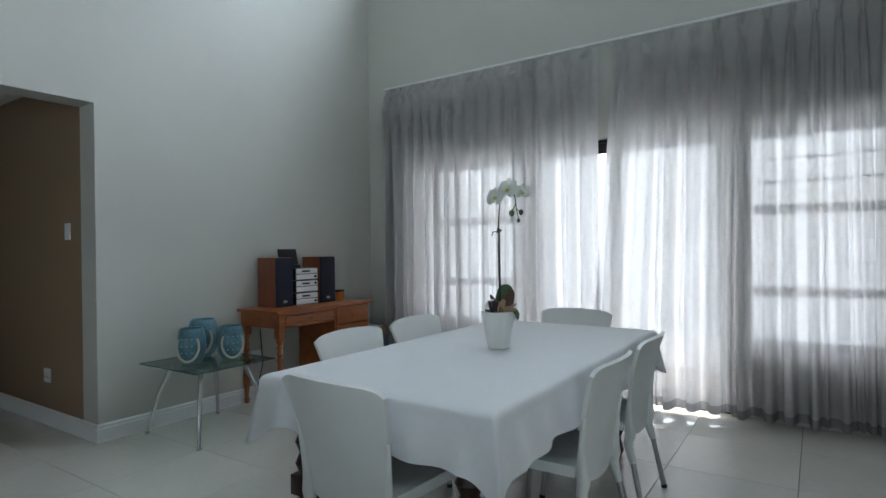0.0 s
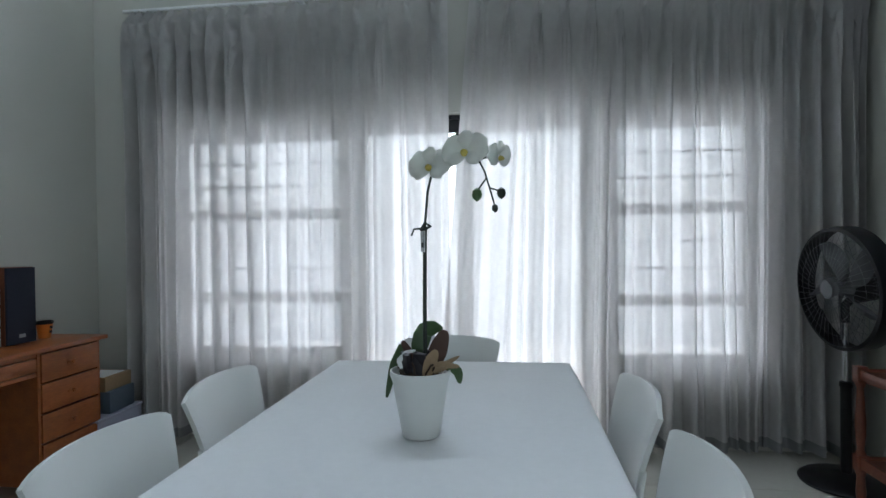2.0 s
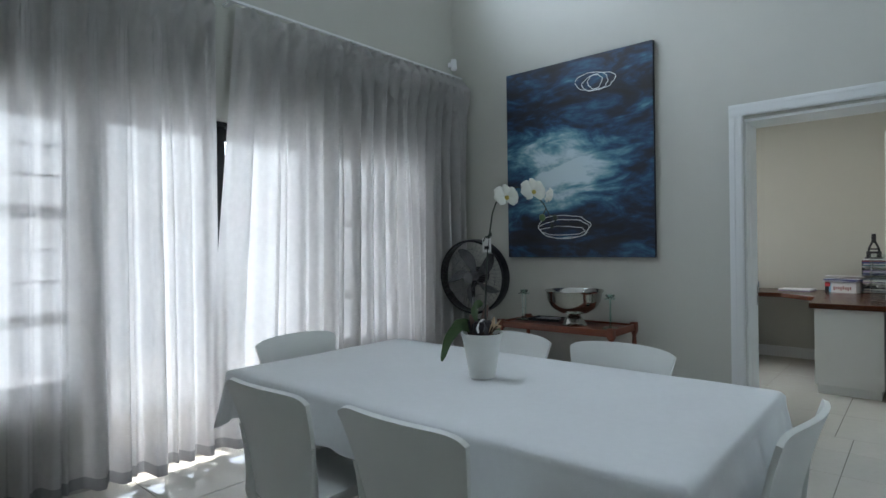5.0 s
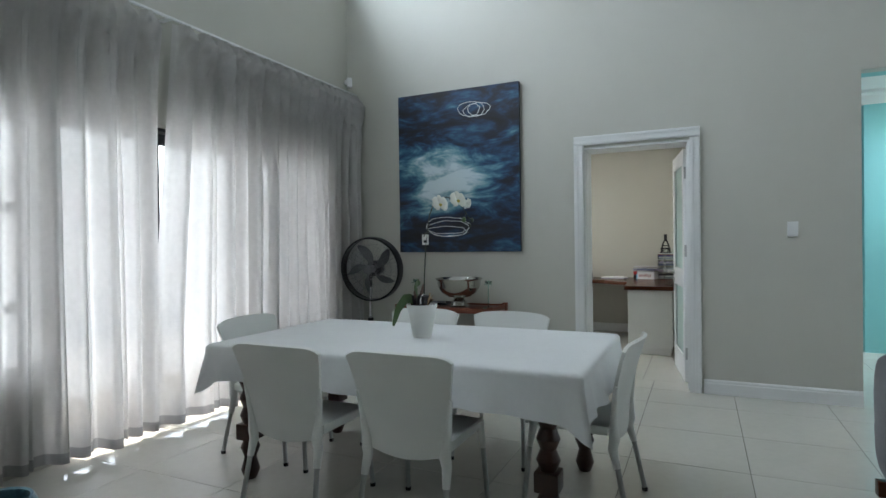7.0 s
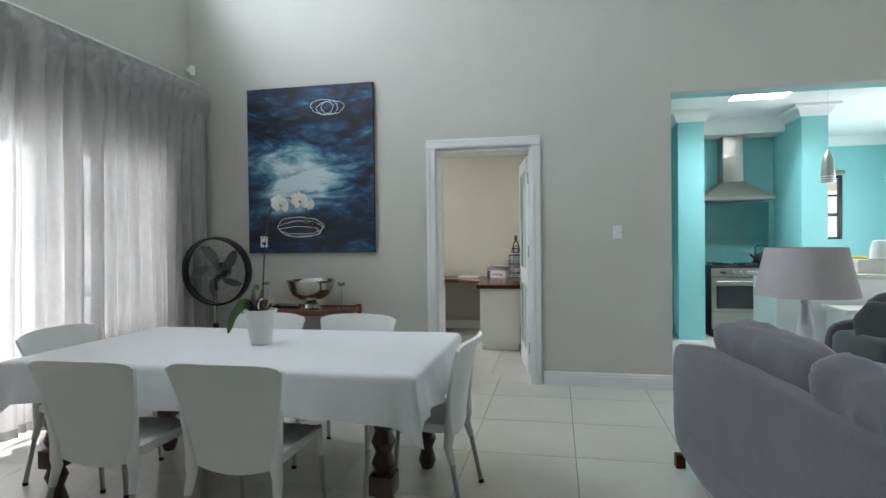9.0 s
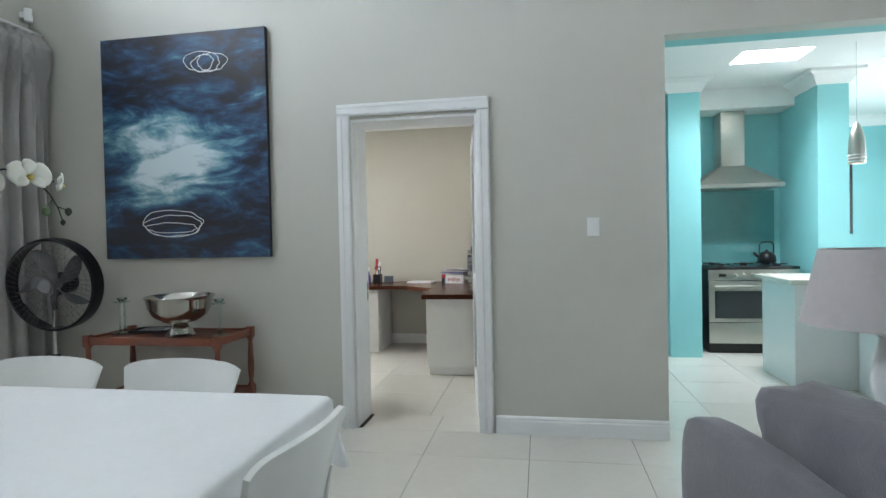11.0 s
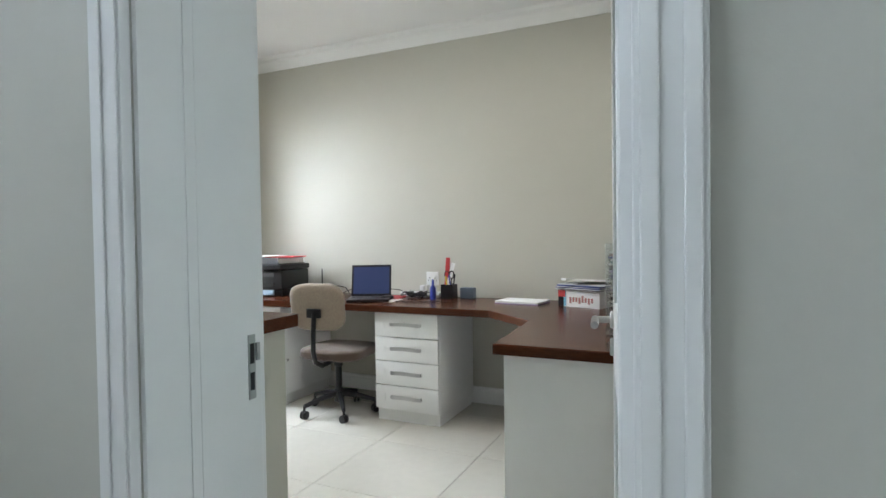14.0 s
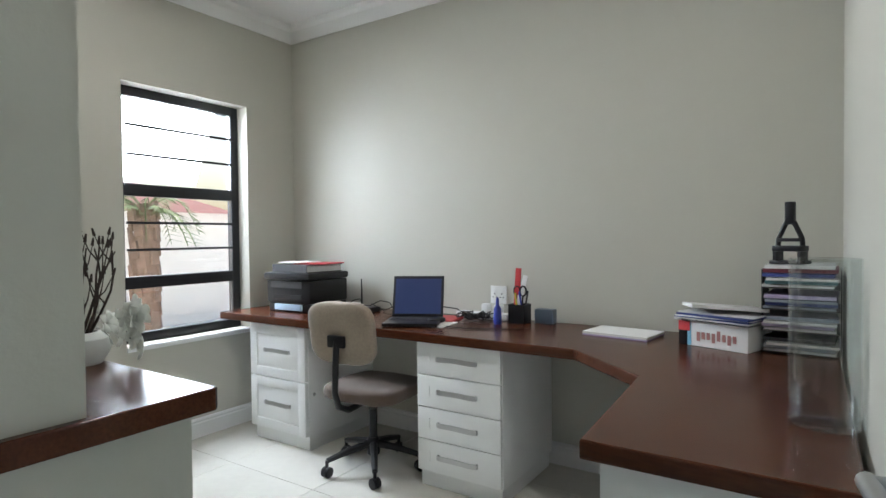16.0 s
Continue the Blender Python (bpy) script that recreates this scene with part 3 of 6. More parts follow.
for x, y, r in ((-2.80, 1.80, -90), (-1.88, 1.13, 90), (-1.885, 1.745, 91), (-2.335, 2.40, 180), (-2.29, 0.565, -4)):
    copy_thing(first, at(x, y, 0, r))

# ---- lounge things ----
CANVAS_EDGE = mat("dark_canvas_edge", (0.02, 0.02, 0.03), 0.8)
SCRIBBLE = mat("white_chalk_line", (0.75, 0.78, 0.80), 0.9, vary=0.1)


def painted_canvas():
    m = bpy.data.materials.new("abstract_sea_paint")
    m.use_nodes = True
    nt = m.node_tree
    b = nt.nodes["Principled BSDF"]
    b.inputs["Roughness"].default_value = 0.45
    tc = nt.nodes.new("ShaderNodeTexCoord")
    mp = nt.nodes.new("ShaderNodeMapping")
    mp.inputs["Scale"].default_value = (1, 1.0, 2.6)
    nt.links.new(tc.outputs["Object"], mp.inputs[0])
    warp = nt.nodes.new("ShaderNodeTexNoise")
    warp.inputs["Scale"].default_value, warp.inputs["Detail"].default_value, warp.inputs["Distortion"].default_value = 2.1, 9, 0.7
    warp.inputs["Roughness"].default_value = 0.62
    nt.links.new(mp.outputs[0], warp.inputs["Vector"])
    ramp = nt.nodes.new("ShaderNodeValToRGB")
    els = ramp.color_ramp.elements
    els[0].position, els[0].color = 0.30, (0.006, 0.006, 0.010, 1)
    els[1].position, els[1].color = 0.82, (0.55, 0.66, 0.70, 1)
    for p, c in ((0.42, (0.008, 0.014, 0.035, 1)), (0.50, (0.012, 0.045, 0.115, 1)), (0.58, (0.03, 0.12, 0.21, 1)), (0.68, (0.13, 0.30, 0.38, 1))):
        e = els.new(p)
        e.color = c
    sub = nt.nodes.new("ShaderNodeVectorMath")
    sub.operation = "SUBTRACT"
    sub.inputs[1].default_value = (0, 0.10, -0.06)
    nt.links.new(tc.outputs["Object"], sub.inputs[0])
    sq = nt.nodes.new("ShaderNodeVectorMath")
    sq.operation = "MULTIPLY"
    sq.inputs[1].default_value = (0, 1.8, 2.4)
    nt.links.new(sub.outputs[0], sq.inputs[0])
    ln = nt.nodes.new("ShaderNodeVectorMath")
    ln.operation = "LENGTH"
    nt.links.new(sq.outputs[0], ln.inputs[0])
    glowr = nt.nodes.new("ShaderNodeMapRange")
    glowr.interpolation_type = "SMOOTHSTEP"
    for k, v in ((1, 0.1), (2, 1.35), (3, 0.33), (4, -0.06)):
        glowr.inputs[k].default_value = v
    nt.links.new(ln.outputs[1], glowr.inputs[0])
    add = nt.nodes.new("ShaderNodeMath")
    nt.links.new(warp.outputs[0], add.inputs[0])
    nt.links.new(glowr.outputs[0], add.inputs[1])
    fine = nt.nodes.new("ShaderNodeTexNoise")
    mp2 = nt.nodes.new("ShaderNodeMapping")
    mp2.inputs["Scale"].default_value = (1, 2.2, 7)
    mp2.inputs["Rotation"].default_value = (0.12, 0, 0)
    nt.links.new(tc.outputs["Object"], mp2.inputs[0])
    nt.links.new(mp2.outputs[0], fine.inputs["Vector"])
    fine.inputs["Scale"].default_value, fine.inputs["Detail"].default_value = 2.4, 7
    fr = nt.nodes.new("ShaderNodeMapRange")
    fr.inputs[1].default_value, fr.inputs[2].default_value, fr.inputs[3].default_value, fr.inputs[4].default_value = 0.35, 0.75, -0.05, 0.09
    nt.links.new(fine.outputs[0], fr.inputs[0])
    add2 = nt.nodes.new("ShaderNodeMath")
    nt.links.new(add.outputs[0], add2.inputs[0])
    nt.links.new(fr.outputs[0], add2.inputs[1])
    nt.links.new(add2.outputs[0], ramp.inputs[0])
    nt.links.new(ramp.outputs[0], b.inputs["Base Color"])
    bp = nt.nodes.new("ShaderNodeBump")
    bp.inputs["Strength"].default_value, bp.inputs["Distance"].default_value = 0.5, 0.004
    nt.links.new(fine.outputs[0], bp.inputs["Height"])
    nt.links.new(bp.outputs[0], b.inputs["Normal"])
    return m


pic = thing("painting", "large abstract dark blue and white unframed canvas on the wall", "painting", pose(-0.03, 2.178, 1.972))
PH, PW = 0.793, 0.640
boxed("stretcher", (-0.004, -PW, -PH, 0.029, PW, PH), CANVAS_EDGE, pic, 0.002)
bm = bmesh.new()
box(bm, -0.009, -PW + 0.001, -PH + 0.001, -0.0045, PW - 0.001, PH - 0.001)
part("canvas", bm, painted_canvas(), pic)


def scribble(cy, cz, ry, rz, tilt, wob, seed):
    bm = bmesh.new()
    pts = []
    for k in range(49):
        a = 2 * math.pi * k / 48
        r = 1 + wob * noise.noise(Vector((math.cos(a) * 2, math.sin(a) * 2, seed)))
        y, z = ry * r * math.cos(a), rz * r * math.sin(a)
        pts.append((-0.0105, cy + y * math.cos(tilt) - z * math.sin(tilt), cz + y * math.sin(tilt) + z * math.cos(tilt)))
    tube(bm, pts, 0.0028, 5)
    part("chalk_ring", bm, SCRIBBLE, pic, "white scribbled oval ring")


scribble(0.10, -0.545, 0.235, 0.095, 0.03, 0.12, 1)
scribble(0.10, -0.560, 0.225, 0.075, 0.0, 0.15, 2)
scribble(0.11, -0.575, 0.20, 0.035, 0.02, 0.2, 3)
scribble(-0.22, 0.575, 0.14, 0.065, -0.05, 0.2, 4)
scribble(-0.16, 0.585, 0.14, 0.07, 0.1, 0.2, 5)
scribble(-0.19, 0.58, 0.06, 0.055, 0.0, 0.2, 6)

# serving trolley
TRW = mat("red_brown_trolley_wood", (0.17, 0.048, 0.024), 0.4, vary=0.22, scale=4, grain=0.18, stretch=(3, 1, 3))
tr = thing("serving_trolley", "red-brown two-tier wooden serving trolley against the wall", "trolley", at(-0.265, 2.15))
TX, TY = 0.20, 0.46
for nm, z in (("top_shelf", 0.672), ("lower_shelf", 0.275)):
    s = boxed(nm, (-TX, -TY, z - 0.012, TX, TY, z), TRW, tr, 0.003)
    for d in ((-TX - 0.012, -TY, z - 0.035, -TX + 0.006, TY, z + 0.014), (TX - 0.006, -TY, z - 0.035, TX + 0.012, TY, z + 0.014),
              (-TX, -TY - 0.012, z - 0.035, TX, -TY + 0.006, z + 0.014), (-TX, TY - 0.006, z - 0.035, TX, TY + 0.012, z + 0.014)):
        bm = bmesh.new()
        box(bm, *d, 0.003)
        part("rail", bm, TRW, s)
for sx in (-1, 1):
    for sy in (-1, 1):
        bm = bmesh.new()
        p = at(sx * TX, sy * TY)
        lathe(bm, [(0.013, 0.055), (0.017, 0.09), (0.021, 0.13), (0.016, 0.2), (0.023, 0.225)], 14, p)
        box(bm, sx * TX - 0.023, sy * TY - 0.023, 0.225, sx * TX + 0.023, sy * TY + 0.023, 0.30, 0.003)
        lathe(bm, [(0.023, 0.30), (0.014, 0.325), (0.021, 0.39), (0.022, 0.45), (0.016, 0.56), (0.014, 0.60), (0.023, 0.625)], 14, p)
        box(bm, sx * TX - 0.023, sy * TY - 0.023, 0.625, sx * TX + 0.023, sy * TY + 0.023, 0.70, 0.003)
        part("leg", bm, TRW, tr)
        bm = bmesh.new()
        lathe(bm, [(0.0045, -0.009), (0.024, -0.008), (0.025, 0.008), (0.0045, 0.009)], 16, pose(sx * TX, sy * TY, 0.026, 90, 0, 0))
        box(bm, sx * TX - 0.006, sy * TY - 0.013, 0.02, sx * TX + 0.006, sy * TY + 0.013, 0.057)
        part("castor", bm, BLACK, tr)
SILVER = mat("tarnished_silver_plate", (0.52, 0.51, 0.48), 0.12, metal=1.0, vary=0.08, scale=6, bump=0.1, bump_scale=30)
TT = 0.674
bowl = thing("footed_bowl", "large polished silver footed punch bowl on the trolley", "bowl", at(-0.30, 2.055, TT) @ Matrix.Diagonal((1.06, 1.06, 1.08, 1)))
bm = bmesh.new()
lathe(bm, [(0.088, 0.0), (0.090, 0.006), (0.080, 0.014), (0.074, 0.020), (0.066, 0.045), (0.050, 0.062), (0.042, 0.07), (0.046, 0.078)], 36)
part("foot", bm, SILVER, bowl)
bm = bmesh.new()
lathe(bm, [(0.045, 0.079), (0.10, 0.09), (0.155, 0.125), (0.185, 0.175), (0.193, 0.225), (0.208, 0.243), (0.204, 0.247), (0.186, 0.227),
           (0.178, 0.176), (0.148, 0.130), (0.095, 0.097), (0.012, 0.090)], 48)
part("basin", bm, SILVER, bowl)
CLEAR = thin_glass("green_edge_glass", (0.80, 0.92, 0.88), 0.12, 0.8)
for k, (x, y) in enumerate(((-0.25, 2.53), (-0.33, 1.755))):
    h = thing("candle_holder", "clear glass tealight holder with a square base on the trolley", "candle holder", at(x, y, TT, 8 + 10 * k) @ Matrix.Diagonal((1.1, 1.1, 1.15, 1)), "glass candle holders")
    boxed("base", (-0.045, -0.045, 0.001, 0.045, 0.045, 0.011), CLEAR, h, 0.001)
    boxed("upright", (-0.028, -0.004, 0.0115, -0.020, 0.004, 0.185), CLEAR, h)
    boxed("upright", (0.020, -0.004, 0.0115, 0.028, 0.004, 0.185), CLEAR, h)
    boxed("top_plate", (-0.036, -0.032, 0.1855, 0.036, 0.032, 0.193), CLEAR, h, 0.001)
    bm = bmesh.new()
    lathe(bm, [(0.018, 0.194), (0.026, 0.20), (0.031, 0.212), (0.028, 0.214), (0.022, 0.203), (0.006, 0.199)], 24)
    part("cup", bm, CLEAR, h)
tray = thing("tray", "small black tray with papers on the trolley", "tray", at(-0.16, 2.36, TT, 6))
boxed("base", (-0.09, -0.13, 0.001, 0.09, 0.13, 0.008), BLACK, tray, 0.002)
bm = bmesh.new()
for d in ((-0.09, -0.13, 0.008, -0.084, 0.13, 0.022), (0.084, -0.13, 0.008, 0.09, 0.13, 0.022), (-0.084, -0.13, 0.008, 0.084, -0.124, 0.022), (-0.084, 0.124, 0.008, 0.084, 0.13, 0.022)):
    box(bm, *d)
part("rim", bm, BLACK, tray)
PAPER = mat("white_paper", (0.78, 0.78, 0.77), 0.8, vary=0.03)
nb = thing("notebook", "small grey and white notebook lying in the tray", "notebook", pose(-0.165, 2.35, TT + 0.0085, 0, 0, 14))
boxed("pages", (-0.055, -0.08, 0, 0.055, 0.08, 0.011), PAPER, nb, 0.001)
boxed("cover", (-0.057, -0.082, 0.0112, 0.057, 0.082, 0.013), mat("grey_card", (0.3, 0.3, 0.33), 0.6), nb)

# pedestal fan
fan = thing("pedestal_fan", "black pedestal fan with a wire guard by the curtain, at rest", "fan", at(-0.30, 3.02))
bm = bmesh.new()
lathe(bm, [(0.215, 0.0), (0.22, 0.012), (0.205, 0.025), (0.08, 0.045), (0.04, 0.06)], 40)
part("base", bm, BLACK, fan)
bm = bmesh.new()
lathe(bm, [(0.026, 0.055), (0.026, 0.50), (0.030, 0.505), (0.030, 0.53), (0.02, 0.535)], 16)
part("pole", bm, BLACK, fan)
bm = bmesh.new()
lathe(bm, [(0.014, 0.53), (0.014, 0.86)], 14)
part("upper_pole", bm, CHROME, fan, "chrome telescopic pole")
HM = pose(-0.02, -0.03, 1.02, 0, 0, 6) @ pose(0, 0, 0, 0, -94, 0)
bm = bmesh.new()
lathe(bm, [(0.05, -0.16), (0.075, -0.14), (0.08, -0.05), (0.05, -0.035)], 24, HM)
tube(bm, [HM @ Vector((0.0, 0, -0.10)), (0.0, 0.0, 0.93), (0, 0, 0.84)], 0.022, 10)
part("motor", bm, BLACK, fan)
bm = bmesh.new()
prof = [(0.305, -0.055), (0.318, -0.055), (0.322, 0.0), (0.318, 0.045), (0.300, 0.05), (0.300, 0.044), (0.308, 0.0), (0.305, -0.055)]
lathe(bm, prof, 56, HM, cap=False)
part("guard_rim", bm, BLACK, fan)
bm = bmesh.new()
for face, bulge in ((1, 0.05), (-1, -0.06)):
    for k in range(48 if face > 0 else 32):
        a = 2 * math.pi * k / (48 if face > 0 else 32)
        pts = [HM @ Vector((r * math.cos(a + 0.5 * (0.3 - r)), r * math.sin(a + 0.5 * (0.3 - r)), bulge + face * 0.035 * (1 - (r / 0.3) ** 2))) for r in (0.04, 0.14, 0.23, 0.302)]
        tube(bm, pts, 0.0011, 4)
    for r in (0.10, 0.17, 0.24):
        pts = [HM @ Vector((r * math.cos(2 * math.pi * q / 40), r * math.sin(2 * math.pi * q / 40), bulge + face * 0.036 * (1 - (r / 0.3) ** 2))) for q in range(41)]
        tube(bm, pts, 0.0012, 4)
part("wire_guard", bm, mat("grey_wire", (0.22, 0.22, 0.23), 0.35, metal=0.7), fan, "grey wire guard")
bm = bmesh.new()
lathe(bm, [(0.045, 0.078), (0.045, 0.092), (0.030, 0.098)], 24, HM)
lathe(bm, [(0.035, -0.04), (0.035, 0.05)], 20, HM)
part("hub", bm, mat("grey_plastic", (0.16, 0.16, 0.17), 0.4), fan)
BLADE = mat("smoked_grey_blade", (0.10, 0.10, 0.11), 0.35)
for k in range(5):
    bm = bmesh.new()
    a0 = 2 * math.pi * k / 5

    def blade(u, v):
        r = 0.035 + 0.235 * u
        w = 0.10 + 0.32 * math.sin(math.pi * (0.15 + 0.8 * u)) - 0.12 * u
        a = a0 + (v - 0.5) * w * 1.5 + 0.5 * u
        return HM @ Vector((r * math.cos(a), r * math.sin(a), (v - 0.5) * 0.05))
    sheet(bm, blade, 8, 6)
    thicken(bm, 0.003)
    part("blade", bm, BLADE, fan)

# orchid
POT = mat("white_glazed_pot", (0.72, 0.73, 0.70), 0.35, vary=0.03, scale=8)
orch = thing("orchid", "white-flowered orchid in a tapered white pot on the dining table", "plant", at(-2.28, 1.435, TZ + 0.0055, -24))
bm = bmesh.new()
lathe(bm, [(0.050, 0.0), (0.054, 0.004), (0.078, 0.150), (0.086, 0.172), (0.086, 0.184), (0.081, 0.184), (0.076, 0.165), (0.066, 0.155), (0.01, 0.153)], 40)
part("pot", bm, POT, orch)
BARK = mat("dark_bark_chips", (0.045, 0.028, 0.018), 0.9, vary=0.4, scale=30)
bm = bmesh.new()
for k in range(60):
    a, r = random.uniform(0, 6.28), 0.066 * math.sqrt(random.random())
    box(bm, -0.014, -0.007, -0.004, 0.014, 0.007, 0.004, m=pose(r * math.cos(a), r * math.sin(a), 0.158 + random.uniform(0, 0.012), random.uniform(-40, 40), random.uniform(-40, 40), random.uniform(0, 180)))
part("bark", bm, BARK, orch)
LEAF = mat("orchid_leaf_green", (0.055, 0.11, 0.035), 0.4, vary=0.25, scale=12)
DEADLEAF = mat("dry_brown_leaf", (0.10, 0.055, 0.04), 0.7, vary=0.35, scale=16)
TANLEAF = mat("dry_tan_leaf", (0.34, 0.24, 0.14), 0.8, vary=0.2, scale=16)


def at_pot(s, deep, z):
    return (0.91 * s - 0.41 * deep, 0.41 * s + 0.91 * deep, z)


def strap_leaf(points, width, material, face=(-0.41, 0.91, 0.25), fold=0.15):
    bm = bmesh.new()
    pts = [Vector(p) for p in points]

    def fn(u, v):
        f = u * (len(pts) - 1)
        i = min(int(f), len(pts) - 2)
        t = f - i
        p = pts[i].lerp(pts[i + 1], t * t * (3 - 2 * t) * 0.5 + t * 0.5)
        d = (pts[i + 1] - pts[i]).normalized()
        side = d.cross(Vector(face)).normalized()
        w = width * math.sin(math.pi * min(0.98, 0.12 + 0.86 * u)) ** 0.6
        s = v - 0.5
        return p + side * (w * s) + Vector((-0.41, 0.91, 0)) * (abs(s) * w * fold)
    sheet(bm, fn, 14, 4)
    thicken(bm, 0.0015)
    part("leaf", bm, material, orch)


strap_leaf([(-0.01, 0.004, 0.17), (-0.045, 0.017, 0.212), (-0.081, 0.03, 0.225), (-0.130, 0.045, 0.162), (-0.160, 0.052, 0.072)], 0.050, LEAF, (0.35, 0.93, 0.1))
for pts, wd, mt_ in (([(0, 0.02, 0.18), (-0.008, 0.03, 0.24), (0.004, 0.035, 0.285), (0.03, 0.04, 0.298), (0.06, 0.04, 0.292)], 0.052, LEAF),
                     ([(0.03, 0.02, 0.18), (0.05, 0.02, 0.24), (0.07, 0.02, 0.292)], 0.052, DEADLEAF),
                     ([(0.02, -0.02, 0.17), (0.045, -0.02, 0.20), (0.075, -0.02, 0.205), (0.112, -0.02, 0.226)], 0.018, TANLEAF),
                     ([(0.02, -0.03, 0.17), (0.035, -0.035, 0.215), (0.05, -0.03, 0.245)], 0.036, TANLEAF),
                     ([(0.04, -0.02, 0.18), (0.08, -0.02, 0.200), (0.112, -0.02, 0.197)], 0.018, TANLEAF),
                     ([(0.07, 0, 0.19), (0.095, -0.01, 0.192), (0.108, -0.01, 0.178), (0.112, -0.01, 0.148)], 0.030, LEAF),
                     ([(-0.05, -0.02, 0.19), (-0.058, -0.02, 0.212), (-0.035, -0.02, 0.236), (-0.01, -0.02, 0.242)], 0.014, PAPER),
                     ([(-0.025, 0.02, 0.19), (-0.04, 0.02, 0.235), (-0.055, 0.02, 0.262)], 0.024, DEADLEAF)):
    strap_leaf([at_pot(*p) for p in pts], wd, mt_)
bm = bmesh.new()
random.seed(4)
for k in range(16):
    a = random.uniform(0, 6.28)
    p = [Vector((0.03 * math.cos(a), 0.03 * math.sin(a), 0.165))]
    for q in range(4):
        a += random.uniform(-0.5, 0.5)
        p.append(p[-1] + Vector((0.009 * math.cos(a), 0.009 * math.sin(a), random.uniform(0.0, 0.02))))
    tube(bm, p, 0.0028, 5)
part("root_tangle", bm, BARK, orch)
bm = bmesh.new()
random.seed(5)
for k in range(5):
    a = k * 1.25
    box(bm, -0.022, -0.008, 0.0, 0.022, 0.008, 0.082, 0.007, m=pose(0.024 * math.cos(a) - 0.012, 0.024 * math.sin(a), 0.155, 14 * math.cos(a), 16 * math.sin(a), k * 50))
part("leaf_bases", bm, mat("dark_purple_leaf_base", (0.02, 0.016, 0.02), 0.5), orch)
STEM = mat("dark_orchid_stem", (0.02, 0.03, 0.02), 0.5, vary=0.2)
bm = bmesh.new()
tube(bm, [(0.015, 0, 0.16), (0.018, -0.005, 0.35), (0.026, -0.012, 0.52), (0.034, -0.018, 0.60), (0.046, -0.022, 0.68), (0.065, -0.028, 0.73), (0.10, -0.035, 0.765),
          (0.145, -0.05, 0.785), (0.19, -0.06, 0.78), (0.228, -0.075, 0.75), (0.255, -0.09, 0.71), (0.272, -0.10, 0.67), (0.284, -0.10, 0.63)], 0.0042, 7, 0.002)
for p, q in (((0.235, -0.08, 0.742), (0.275, -0.07, 0.755)), ((0.262, -0.095, 0.695), (0.24, -0.10, 0.665)), ((0.272, -0.10, 0.67), (0.30, -0.10, 0.66)), ((0.11, -0.036, 0.768), (0.085, -0.05, 0.75)), ((0.165, -0.055, 0.785), (0.175, -0.07, 0.75))):
    tube(bm, [p, q], 0.0022, 6)
part("stem", bm, STEM, orch)
bm = bmesh.new()
tube(bm, [(0.018, 0.003, 0.17), (0.021, -0.001, 0.35), (0.031, -0.010, 0.585)], 0.003, 6)
tube(bm, [(0.02, -0.018, 0.575), (0.036, -0.024, 0.595), (0.046, -0.01, 0.585), (0.03, -0.004, 0.58), (0.02, -0.018, 0.575)], 0.004, 6)
tube(bm, [(0.02, -0.02, 0.58), (0.005, -0.03, 0.578), (-0.004, -0.03, 0.56)], 0.003, 5)
part("support_stick", bm, STEM, orch, "dark support stick with a clip")
tag_p = boxed("plant_tag", (-0.018, -0.0005, 0, 0.018, 0.0005, 0.058), PAPER, orch, label="white paper plant label", m=pose(0.022, -0.012, 0.515, 0, 0, -39))
boxed("print", (-0.010, -0.0012, 0.012, 0.010, -0.0008, 0.026), BLACK, tag_p, m=pose(0.022, -0.012, 0.515, 0, 0, -39))
PETAL = cloth_through("white_orchid_petal", (0.82, 0.83, 0.78), 0.35, 0.1)
LIP = mat("yellow_orchid_lip", (0.55, 0.45, 0.10), 0.6)


def flower(x, y, z, yaw, size, tilt=-10):
    m = pose(x, y, z, tilt, 0, yaw)
    bm = bmesh.new()
    for ang, ln, wd in ((90, 0.030, 0.020), (215, 0.030, 0.019), (325, 0.030, 0.019), (8, 0.036, 0.036), (172, 0.036, 0.036)):
        a = radians(ang)

        def petal(u, v, a=a, ln=ln, wd=wd):
            r = (0.002 + ln * u) * size
            w = wd * size * math.sin(math.pi * min(0.97, 0.10 + 0.80 * u)) ** 0.7 * (v - 0.5) * 1.3
            return m @ Vector((math.cos(a) * r - math.sin(a) * w, -0.006 - 0.010 * size * math.sin(u * 2.6) + 0.006 * abs(2 * v - 1) ** 2, math.sin(a) * r + math.cos(a) * w))
        sheet(bm, petal, 7, 5)
    thicken(bm, 0.0008)
    f = part("flower", bm, PETAL, orch, smooth="all")
    bm = bmesh.new()
    lathe(bm, [(0.002, -0.004), (0.006 * size, 0.0), (0.005 * size, 0.008), (0.002, 0.013)], 8, m @ pose(0, -0.012, -0.006, 90, 0, 0))
    part("lip", bm, LIP, f)


flower(0.082, -0.06, 0.74, 5, 1.6)
flower(0.200, -0.08, 0.765, 4, 1.65)
flower(0.280, -0.075, 0.75, 75, 1.1, 10)
for x, y, z, r in ((0.238, -0.10, 0.655, 0.013), (0.303, -0.10, 0.655, 0.011), (0.286, -0.10, 0.62, 0.008)):
    bm = bmesh.new()
    lathe(bm, [(0.001, -1.3 * r), (0.8 * r, -0.7 * r), (r, 0), (0.8 * r, 0.8 * r), (0.001, 1.3 * r)], 12, at(x, y, z))
    part("bud", bm, LEAF if r > 0.012 else STEM, orch)

